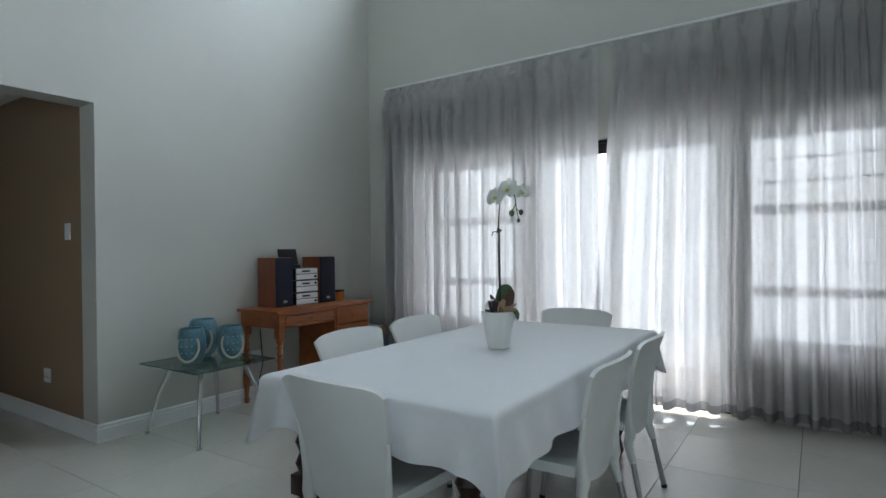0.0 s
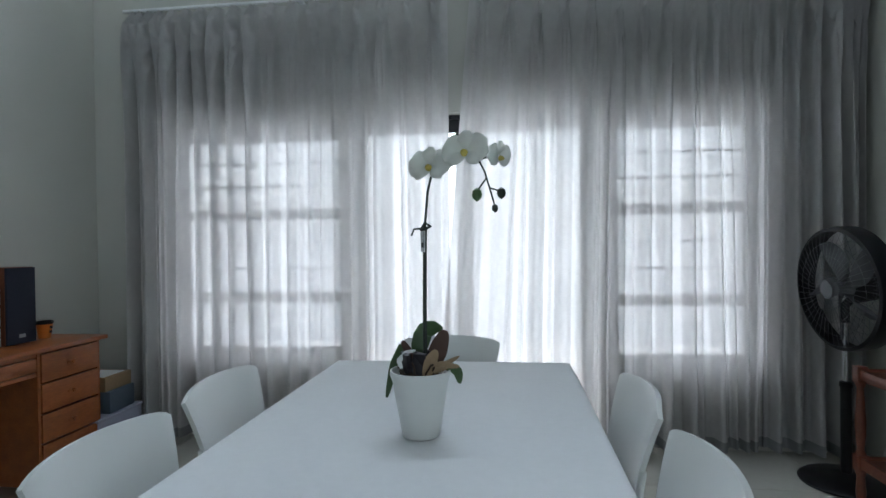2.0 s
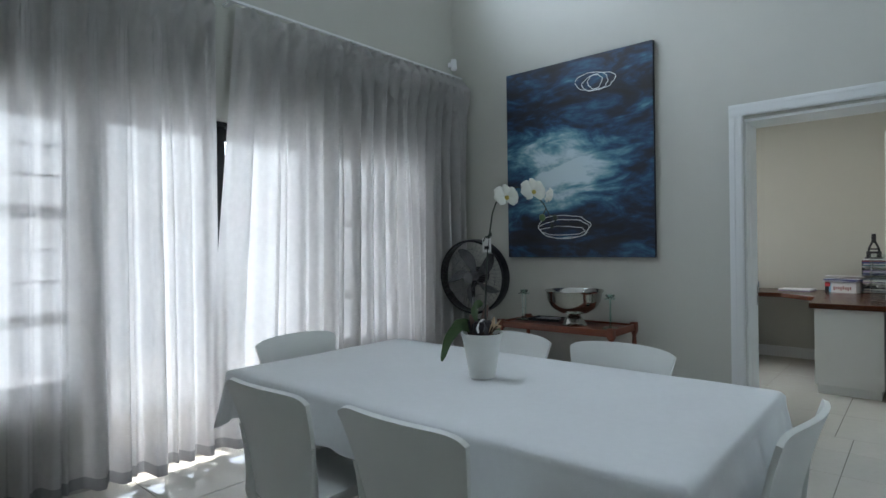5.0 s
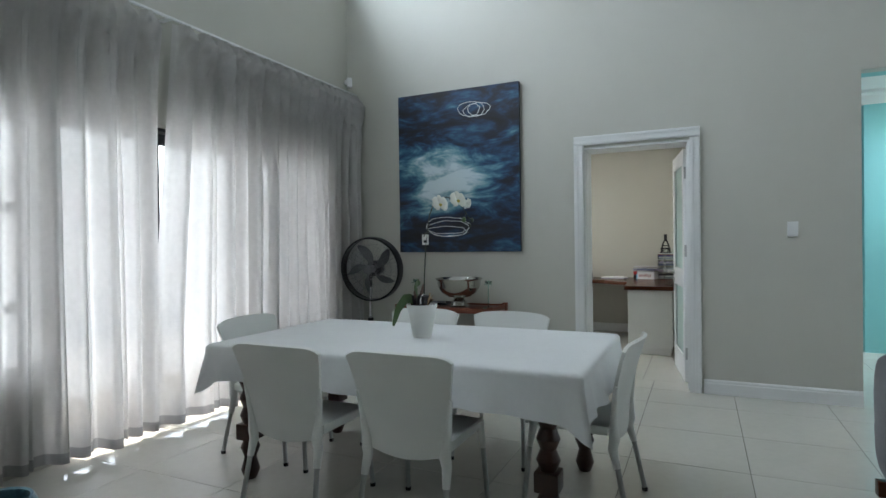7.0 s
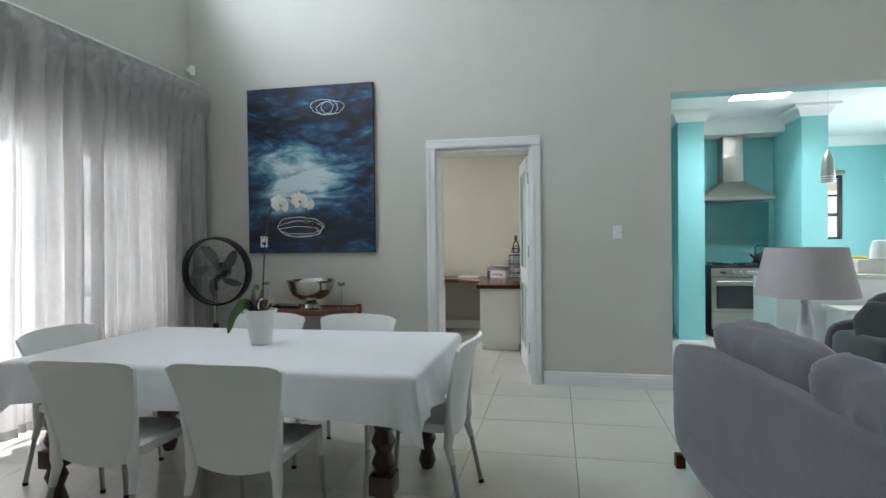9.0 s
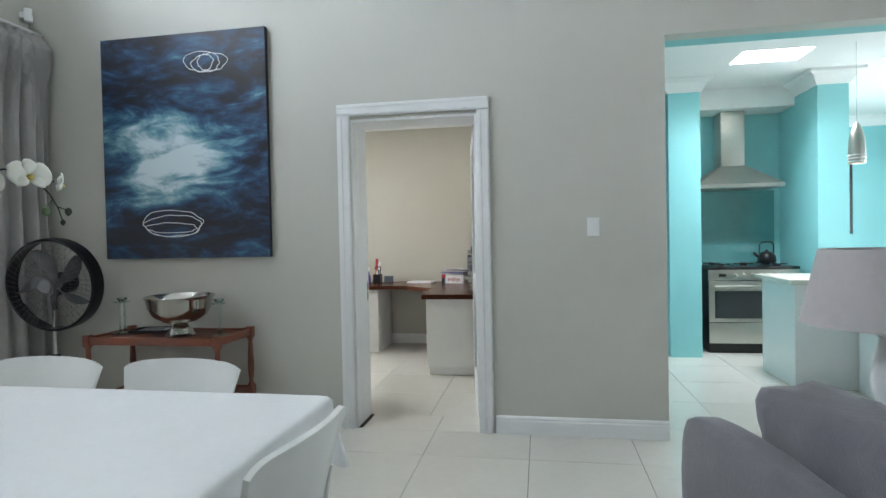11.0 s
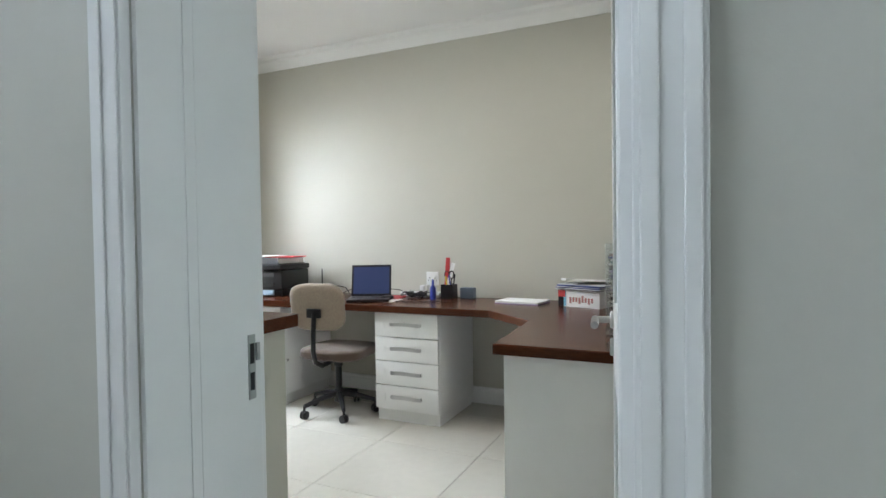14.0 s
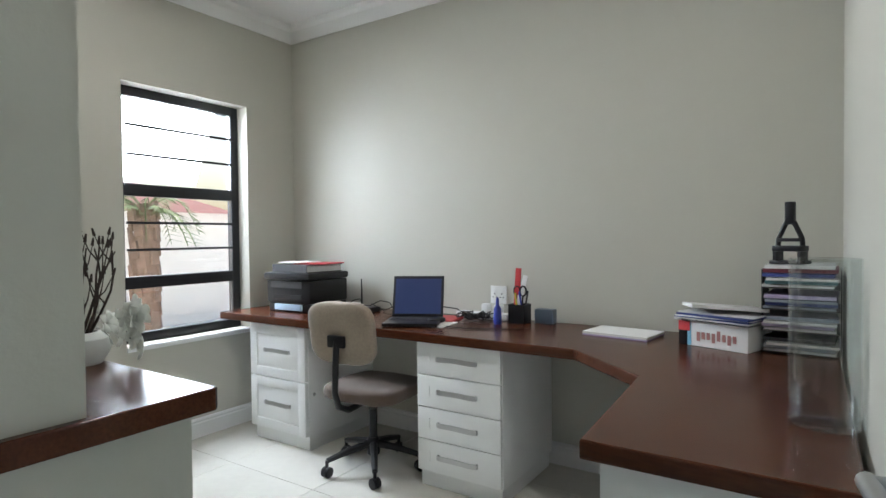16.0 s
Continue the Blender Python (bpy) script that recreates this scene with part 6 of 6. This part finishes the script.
# door leaf, open into the office
LEAFM = pose(0.312, 0.112, 0.008, 0, 0, 8.6)
FROST = mat("frosted_green_glass", (0.50, 0.68, 0.62), 0.3, vary=0.03, scale=3)
FROST.node_tree.nodes["Principled BSDF"].inputs["Transmission Weight"].default_value = 0.35
dl = thing("door_leaf", "white half-glazed panel door standing open into the office", "door", LEAFM)
bm = bmesh.new()
LW, LH = 0.765, 2.06
for d in ((0, 0, 0, 0.090, 0.040, LH), (LW - 0.090, 0, 0, LW, 0.040, LH), (0.090, 0, 0, LW - 0.090, 0.040, 0.20), (0.105, 0, LH - 0.11, LW - 0.090, 0.040, LH), (0.090, 0, 0.84, LW - 0.090, 0.040, 0.98)):
    box(bm, *d, 0.002)
for z0, z1 in ((0.98, LH - 0.11), (0.20, 0.84)):
    for yy in (0.002, 0.026):
        for d in ((0.090, yy, z0, 0.105, yy + 0.012, z1), (LW - 0.105, yy, z0, LW - 0.090, yy + 0.012, z1), (0.105, yy, z0, LW - 0.105, yy + 0.012, z0 + 0.015), (0.105, yy, z1 - 0.015, LW - 0.105, yy + 0.012, z1)):
            box(bm, *d, 0.003)
part("frame", bm, TRIM, dl)
boxed("pane", (0.0915, 0.0165, 0.9815, LW - 0.0915, 0.0235, LH - 0.1115), FROST, dl)
boxed("pane", (0.0915, 0.0165, 0.2015, LW - 0.0915, 0.0235, 0.8385), FROST, dl)
for s in (-1, 1):
    yb = 0.040 if s > 0 else 0.0
    for zc in (0.94, 0.86):
        bm = bmesh.new()
        lathe(bm, [(0.026, 0.0), (0.026, 0.007), (0.022, 0.010), (0.008, 0.0105)], 24, pose(LW - 0.055, yb, zc, -90 * s, 0, 0))
        part("rose", bm, ALU, dl, "round satin handle rose")
    bm = bmesh.new()
    tube(bm, [(LW - 0.055, yb + s * 0.010, 0.94), (LW - 0.055, yb + s * 0.052, 0.94)], 0.010, 12)
    tube(bm, [(LW - 0.048, yb + s * 0.052, 0.94), (LW - 0.155, yb + s * 0.052, 0.938)], 0.011, 12)
    part("handle", bm, ALU, dl, "satin lever handle")
boxed("lock_edge", (LW + 0.0005, 0.010, 0.82, LW + 0.003, 0.030, 1.02), ALU, dl)
for zc in (0.25, 1.16, 1.85):
    hg = thing("hinge", "satin steel butt hinge with screws on the door edge", "hinge", group="door hinges")
    bm = bmesh.new()
    box(bm, -0.003, 0.003, zc - 0.052, -0.0005, 0.034, zc + 0.052, m=LEAFM)
    part("plate", bm, ALU, hg)
    bm = bmesh.new()
    for q in range(5):
        z = zc - 0.051 + q * 0.0206
        lathe(bm, [(0.006, 0.0), (0.006, 0.0195)], 12, at(0.3055, 0.108, z + 0.008))
    part("knuckle", bm, ALU, hg)
    for q, (dx, dz) in enumerate(((0.014, -0.038), (0.025, -0.012), (0.014, 0.012), (0.025, 0.038))):
        bm = bmesh.new()
        lathe(bm, [(0.005, 0), (0.004, 0.0015)], 10, LEAFM @ pose(-0.003, dx, zc + dz, 0, -90, 0))
        part("screw", bm, STEEL, hg)
boxed("jamb_plate", (0.118, 0.1103, 1.138, 0.147, 0.1125, 1.25), ALU, hg)
sk = thing("strike_plate", "satin steel strike plate let into the door jamb", "lock")
boxed("plate", (0.256, 0.9395, 0.84, 0.277, 0.9418, 0.985), ALU, sk)
boxed("keeper_lip", (0.2775, 0.9355, 0.925, 0.288, 0.9410, 0.965), ALU, sk, 0.001)
boxed("latch_hole", (0.260, 0.9382, 0.92, 0.272, 0.9392, 0.965), BLACK, sk)
boxed("bolt_hole", (0.260, 0.9382, 0.86, 0.272, 0.9392, 0.90), BLACK, sk)

# downlights
GLOWLAMP = glow("downlight_glow", (1, 0.96, 0.9), 3)


def downlight(x, y, z):
    d = thing("downlight", "round white recessed ceiling downlight, lit", "downlight", at(x, y, z), "ceiling downlights")
    bm = bmesh.new()
    lathe(bm, [(0.030, -0.004), (0.046, -0.004), (0.048, -0.0005), (0.030, -0.0005)], 24, cap=False)
    part("ring", bm, TRIM, d)
    bm = bmesh.new()
    lathe(bm, [(0.029, -0.003), (0.029, -0.001)], 24)
    part("lens", bm, GLOWLAMP, d)


for x, y in ((1.62, 0.98), (1.62, 2.55)):
    downlight(x, y, 2.72)

# ---- kitchen ----
STONE = mat("cream_stone_counter", (0.66, 0.64, 0.58), 0.25, vary=0.05, scale=20, grain=0.04)
BLACKGLASS = mat("black_oven_glass", (0.012, 0.014, 0.016), 0.06, gloss=0.8)
sv = thing("range_cooker", "stainless steel range cooker with a black hob between turquoise pilasters", "cooker", at(2.68, -2.50))
boxed("body", (0.012, -0.445, 0.10, 0.60, 0.445, 0.89), BLACK, sv, 0.003)
boxed("plinth", (0.04, -0.43, 0.0, 0.58, 0.43, 0.0995), BLACK, sv)
boxed("hob", (-0.005, -0.447, 0.8905, 0.60, 0.447, 0.92), BLACKGLASS, sv, 0.004)
boxed("control_panel", (-0.012, -0.445, 0.775, 0.0115, 0.445, 0.888), STEEL, sv, 0.004)
od = boxed("oven_door", (-0.016, -0.44, 0.335, 0.0115, 0.44, 0.768), STEEL, sv, 0.004)
boxed("oven_window", (-0.0195, -0.385, 0.375, -0.0165, 0.385, 0.665), BLACKGLASS, od)
bm = bmesh.new()
tube(bm, [(-0.055, -0.39, 0.715), (-0.055, 0.39, 0.715)], 0.012, 10)
tube(bm, [(-0.055, -0.34, 0.715), (-0.016, -0.34, 0.715)], 0.008, 8)
tube(bm, [(-0.055, 0.34, 0.715), (-0.016, 0.34, 0.715)], 0.008, 8)
part("handle", bm, STEEL, od)
boxed("drawer", (-0.016, -0.44, 0.11, 0.0115, 0.44, 0.328), STEEL, sv, 0.004)
boxed("display", (-0.0135, 0.27, 0.815, -0.0125, 0.34, 0.845), BLACKGLASS, sv)
for k in range(6):
    bm = bmesh.new()
    lathe(bm, [(0.022, 0), (0.020, 0.02), (0.014, 0.024)], 16, pose(-0.012, 0.18 - k * 0.085, 0.83, 0, -90, 0))
    part("knob", bm, STEEL, sv)
for x, y in ((0.14, -0.28), (0.14, 0.28), (0.44, -0.28), (0.44, 0.28), (0.29, 0.0)):
    bm = bmesh.new()
    lathe(bm, [(0.035, 0.9205), (0.035, 0.932)], 16, at(x, y))
    for q in (0, 90):
        box(bm, -0.10, -0.005, 0.934, 0.10, 0.005, 0.944, m=at(x, y, 0, q))
    part("burner", bm, BLACK, sv)
kt = thing("kettle", "black stove-top whistling kettle on the hob", "kettle", at(2.98, -2.74, 0.9445))
bm = bmesh.new()
lathe(bm, [(0.085, 0.0), (0.095, 0.02), (0.088, 0.075), (0.055, 0.115), (0.02, 0.125), (0.012, 0.14), (0.004, 0.145)], 28)
tube(bm, [(0, 0.075, 0.06), (0, 0.12, 0.10), (0, 0.135, 0.115)], 0.018, 10, 0.011)
part("body", bm, BLACK, kt)
bm = bmesh.new()
tube(bm, [(0, 0.07, 0.10), (0, 0.07, 0.20), (0, 0.045, 0.225), (0, -0.045, 0.225), (0, -0.07, 0.20), (0, -0.07, 0.10)], 0.007, 8)
part("handle", bm, BLACK, kt)
hd = thing("extractor_hood", "stainless steel chimney extractor hood above the cooker", "extractor hood", at(3.345, -2.44))
bm = bmesh.new()
q0 = [(-0.50, -0.44, 1.765), (0, -0.44, 1.765), (0, 0.44, 1.765), (-0.50, 0.44, 1.765)]
q1 = [(x, y, 1.805) for x, y, z in q0]
q2 = [(-0.28, -0.13, 2.02), (0, -0.13, 2.02), (0, 0.13, 2.02), (-0.28, 0.13, 2.02)]
rings = [[bm.verts.new(p) for p in q] for q in (q0, q1, q2)]
for a, b in zip(rings, rings[1:]):
    for k in range(4):
        bm.faces.new((a[k], a[(k + 1) % 4], b[(k + 1) % 4], b[k]))
bm.faces.new(rings[0])
bm.faces.new(rings[2])
part("canopy", bm, STEEL, hd)
boxed("chimney", (-0.26, -0.125, 2.0205, 0, 0.125, 2.6345), STEEL, hd, 0.003)
sb = thing("splashback", "turquoise-green glass splashback behind the cooker", "splashback")
boxed("panel", (3.335, -2.955, 0.93, 3.345, -1.995, 1.755), mat("teal_back_painted_glass", (0.10, 0.30, 0.30), 0.06, gloss=0.7), sb)
bc = thing("base_cabinet", "white kitchen base cabinet with drawers beyond the pilaster", "cabinet")
boxed("body", (2.78, -1.615, 0.09, 3.345, -0.30, 0.885), WHITE_CAB, bc, 0.003)
boxed("worktop", (2.75, -1.617, 0.8855, 3.348, -0.28, 0.92), STONE, bc, 0.003)
for k in range(4):
    d_ = boxed("drawer", (2.760, -1.61, 0.10 + k * 0.195, 2.7795, -1.0, 0.288 + k * 0.195), WHITE_CAB, bc, 0.003)
    boxed("handle", (2.735, -1.40, 0.20 + k * 0.195, 2.745, -1.22, 0.212 + k * 0.195), ALU, d_, 0.002)
isl = thing("kitchen_island", "cream-white kitchen island with a pale stone top", "kitchen island")
boxed("body", (1.30, -4.55, 0.0, 1.98, -2.33, 0.85), WHITE_CAB, isl, 0.003)
boxed("worktop", (1.25, -4.60, 0.8505, 2.03, -2.28, 0.89), STONE, isl, 0.004)
boxed("raised_end", (1.46, -4.55, 0.8905, 1.66, -3.15, 1.03), STONE, isl, 0.004)
lowt = thing("breakfast_bench", "low white table unit in front of the island", "table")
boxed("body", (0.79, -4.4, 0.0, 1.248, -2.77, 0.555), WHITE_CAB, lowt, 0.003)
boxed("tabletop", (0.75, -4.43, 0.5555, 1.248, -2.73, 0.595), STONE, lowt, 0.004)
af = thing("jug_kettle", "white and black jug appliance on the island", "kettle", at(1.57, -3.42, 1.0305))
bm = bmesh.new()
lathe(bm, [(0.085, 0.0), (0.10, 0.01), (0.098, 0.10), (0.078, 0.19), (0.06, 0.20), (0.004, 0.205)], 28)
part("body", bm, WHITE_PLASTIC, af)
bm = bmesh.new()
tube(bm, [(-0.03, -0.075, 0.18), (-0.04, -0.12, 0.15), (-0.04, -0.12, 0.06), (-0.03, -0.09, 0.03)], 0.013, 8)
part("handle", bm, BLACK, af)
ban = thing("bananas", "small bunch of yellow bananas on the island", "fruit", at(1.56, -3.21, 1.031))
for k in range(4):
    bm = bmesh.new()
    tube(bm, [(0.0 + 0.02 * k, -0.07, 0.02), (0.015 + 0.02 * k, -0.03, 0.024), (0.018 + 0.02 * k, 0.03, 0.024), (0.0 + 0.015 * k, 0.075, 0.02)], 0.015, 8, 0.010)
    part("banana", bm, mat("banana_yellow", (0.65, 0.42, 0.03), 0.5) if k == 0 else bpy.data.materials["banana_yellow"], ban)
can = thing("storage_jar", "white plastic storage jar with a blue lid on the island", "jar", at(1.85, -3.18, 0.8905))
bm = bmesh.new()
lathe(bm, [(0.065, 0), (0.075, 0.02), (0.072, 0.15), (0.04, 0.20), (0.01, 0.205)], 20)
part("body", bm, WHITE_PLASTIC, can)
bm = bmesh.new()
lathe(bm, [(0.042, 0.2), (0.042, 0.225), (0.03, 0.23)], 16)
part("lid", bm, mat("dark_blue_lid", (0.02, 0.04, 0.16), 0.4), can)
bcf = thing("base_cabinet", "white base cabinet and stone top along the far kitchen wall", "cabinet")
boxed("body", (4.45, -5.5, 0.09, 5.045, -3.5, 0.885), WHITE_CAB, bcf, 0.003)
boxed("worktop", (4.42, -5.52, 0.8855, 5.048, -3.45, 0.93), STONE, bcf, 0.003)
for k, (y, z) in enumerate(((-2.94, 1.84), (-3.55, 1.84))):
    p_ = thing("pendant_lamp", "brushed steel bullet-shaped pendant lamp over the island", "lamp", at(1.6, y, z), "kitchen pendant lamps")
    bm = bmesh.new()
    lathe(bm, [(0.062, 0.0), (0.064, 0.04), (0.064, 0.10), (0.058, 0.20), (0.044, 0.27), (0.026, 0.32), (0.010, 0.345), (0.006, 0.345), (0.02, 0.31), (0.04, 0.25), (0.054, 0.18), (0.059, 0.04), (0.058, 0.0)], 28, cap=False)
    part("shade", bm, STEEL, p_)
    for q in range(3):
        bm = bmesh.new()
        lathe(bm, [(0.0645, 0.012 + q * 0.026), (0.069, 0.014 + q * 0.026), (0.069, 0.020 + q * 0.026), (0.0645, 0.022 + q * 0.026)], 28, cap=False)
        part("ring", bm, TRIM, p_)
    bm = bmesh.new()
    tube(bm, [(0, 0, 0.34), (0, 0, 2.86 - z)], 0.0025, 6)
    part("cord", bm, ALU, p_)
    bm = bmesh.new()
    lathe(bm, [(0.03, 0.012), (0.045, 0.03), (0.03, 0.06)], 16)
    part("bulb", bm, GLOWLAMP, p_)
for x, y in ((2.16, -3.47), (3.6, -4.4), (0.75, -1.35), (3.9, -5.2)):
    downlight(x, y, 2.86)
kw = thing("kitchen_window", "dark aluminium window with an open top-hung sash and burglar bars", "window")
kw["kind"] = "structure"
for nm, d in (("window_frame", (5.06, -4.62, 1.23, 5.13, -4.57, 2.26)), ("window_frame", (5.06, -4.17, 1.23, 5.13, -4.12, 2.26)), ("window_frame", (5.09, -4.58, 1.23, 5.13, -4.16, 1.27)),
              ("window_frame", (5.09, -4.58, 2.22, 5.13, -4.16, 2.26)), ("transom", (5.09, -4.58, 1.60, 5.13, -4.16, 1.65)), ("transom", (5.09, -4.58, 1.92, 5.13, -4.16, 1.95))):
    boxed(nm, d, FRAME, kw, 0.002)
boxed("mullion", (5.08, -4.40, 1.65, 5.10, -4.385, 2.22), FRAME, kw)
kb = thing("roller_blind", "rolled-up grey blind at the head of the kitchen window", "blind")
bm = bmesh.new()
tube(bm, [(5.03, -4.64, 2.30), (5.03, -4.10, 2.30)], 0.03, 12)
part("roll", bm, BEIGE, kb)

profk = [(0.0, -0.14), (0.015, -0.14), (0.03, -0.11), (0.06, -0.05), (0.11, -0.03), (0.11, 0.0), (0.0, 0.0)]
for k, (ya, yb) in enumerate(((-1.93, -1.62), (-3.30, -3.02))):
    profile_run("pilaster_cornice", [(3.34, ya), (2.45, ya), (2.45, yb), (3.34, yb)], False, [(d, 2.86 + z) for d, z in profk], CEIL)
profile_run("cornice_kitchen", [(5.05, -5.8), (5.05, -3.31)], False, [(d, 2.86 + z) for d, z in profk], CEIL)
bm = bmesh.new()
box(bm, 1.66, -2.66, 3.02, 2.03, -2.08, 3.03)
structure("skylight", bm, PANE).visible_shadow = False

# ---- beyond the office window ----
ROOF = mat("red_roof_tiles", (0.20, 0.085, 0.075), 0.8, vary=0.15, scale=3, grain=0.08)
nh = thing("neighbour_house", "pale neighbouring house with a red tiled hipped roof", "house", at(14.3, 27.0))
boxed("wall", (-5.0, -2.0, -0.1, 3.6, 4.0, 2.5), OUTWALL, nh)
bm = bmesh.new()
for k in range(9):
    f0, f1 = k / 9, (k + 1) / 9
    z0, z1 = 2.45 + 1.5 * f0, 2.45 + 1.5 * f1 + 0.03
    y0, y1 = -2.4 + 3.2 * f0, -2.4 + 3.2 * f1
    x0, x1 = 3.9 - 3.4 * f0, 3.9 - 3.4 * f1
    v = [bm.verts.new(p) for p in ((x0, y0, z0), (-5.4, y0, z0), (-5.4, y1, z1), (x1, y1, z1), (x0, 4.4, z0), (x1, 4.4, z1))]
    bm.faces.new((v[0], v[1], v[2], v[3]))
    bm.faces.new((v[4], v[0], v[3], v[5]))
part("roof", bm, ROOF, nh)
PALM = mat("palm_green", (0.10, 0.16, 0.05), 0.6, vary=0.3)
TRUNK = mat("fibrous_palm_trunk", (0.22, 0.15, 0.11), 0.95, vary=0.3, scale=10, bump=0.6, bump_scale=30)
pt = thing("palm_tree", "short palm with a fibrous trunk and arching fronds in the garden", "tree", at(3.95, 7.2, -0.04))
bm = bmesh.new()
lathe(bm, [(0.16, 0.0), (0.14, 0.5), (0.14, 1.0), (0.12, 1.45), (0.08, 1.7)], 14)
for k in range(40):
    a, z = k * 2.4, 0.15 + k * 0.035
    box(bm, -0.05, -0.02, 0, 0.05, 0.02, 0.22, m=pose(0.15 * math.cos(a), 0.15 * math.sin(a), z, 10 * math.sin(a), 12 * math.cos(a), math.degrees(a) + 90))
part("trunk", bm, TRUNK, pt)
bm = bmesh.new()
random.seed(41)
for k in range(11):
    a = k * 2.4
    L = random.uniform(0.45, 0.75)
    lift = random.uniform(0.02, 0.35)
    rib = [Vector((math.cos(a) * L * q / 8, math.sin(a) * L * q / 8, 1.6 + lift * math.sin(q / 8 * 2.2) - 0.5 * (q / 8) ** 3)) for q in range(9)]
    tube(bm, rib, 0.012, 4, 0.004)
    for q in range(1, 9):
        for sgn in (-1, 1):
            for e in range(3):
                p = rib[q - 1].lerp(rib[q], e / 3)
                d = Vector((-math.sin(a) * sgn + math.cos(a) * 0.8, math.cos(a) * sgn + math.sin(a) * 0.8, -0.5 + random.uniform(-0.2, 0.2))).normalized() * 0.2
                s_ = Vector((math.cos(a), math.sin(a), 0)) * 0.014
                v = [bm.verts.new(p - s_), bm.verts.new(p + s_), bm.verts.new(p + d)]
                bm.faces.new(v)
part("fronds", bm, PALM, pt)

# ---- floor tiles ----
def tiles(name, x0, x1, y0, y1, gx, gy, pitch, material=None):
    """A tiled floor: a bed with one tile object per tile, cut at the walls."""
    bm = bmesh.new()
    box(bm, x0, y0, -0.12, x1, y1, -0.003)
    bed = structure(name, bm, GROUT)
    shared = {}
    i0, i1 = math.floor((x0 - gx) / pitch), math.ceil((x1 - gx) / pitch)
    j0, j1 = math.floor((y0 - gy) / pitch), math.ceil((y1 - gy) / pitch)
    for i in range(i0, i1):
        for j in range(j0, j1):
            a, b = max(x0, gx + i * pitch + 0.0015), min(x1, gx + (i + 1) * pitch - 0.0015)
            c, d = max(y0, gy + j * pitch + 0.0015), min(y1, gy + (j + 1) * pitch - 0.0015)
            if b - a < 0.02 or d - c < 0.02:
                continue
            key = (round(b - a, 3), round(d - c, 3))
            if key not in shared:
                bm = bmesh.new()
                w, h = (b - a) / 2, (d - c) / 2
                lo = [bm.verts.new((x, y, -0.003)) for x, y in ((-w, -h), (w, -h), (w, h), (-w, h))]
                w, h = w - 0.001, h - 0.001
                hi = [bm.verts.new((x, y, 0.0)) for x, y in ((-w, -h), (w, -h), (w, h), (-w, h))]
                bm.faces.new(hi)
                for k in range(4):
                    bm.faces.new((lo[k], lo[(k + 1) % 4], hi[(k + 1) % 4], hi[k]))
                me = bpy.data.meshes.new("tile")
                bm.to_mesh(me)
                bm.free()
                me.materials.append(TILE)
                shared[key] = me
            ob = new("tile", shared[key])
            ob.location = ((a + b) / 2, (c + d) / 2, 0)
            ob.parent = bed
    return bed


tiles("floor", -4.88, 0.0, -6.2, NY, -0.42, -0.22, 0.625)
tiles("floor_hall", -8.0, -4.88, -2.2, 0.742, -0.42, -0.22, 0.625)
tiles("floor_office", 0.30, 3.05, 0.10, 3.52, 1.50, 1.13, 0.625)
tiles("floor_threshold", 0.0, 0.30, 0.11, 0.915, 0.0, -0.22, 0.625)
tiles("floor_kitchen", 0.0, 5.05, -5.8, -1.075, -0.42, -0.22, 0.625)
tiles("floor_patio_sill", -3.06, -1.48, NY, NY + 0.22, -0.42, -0.22, 0.625)
tiles("floor_kitchen_side", 0.25, 3.35, -1.075, -0.14, -0.42, -0.22, 0.625)
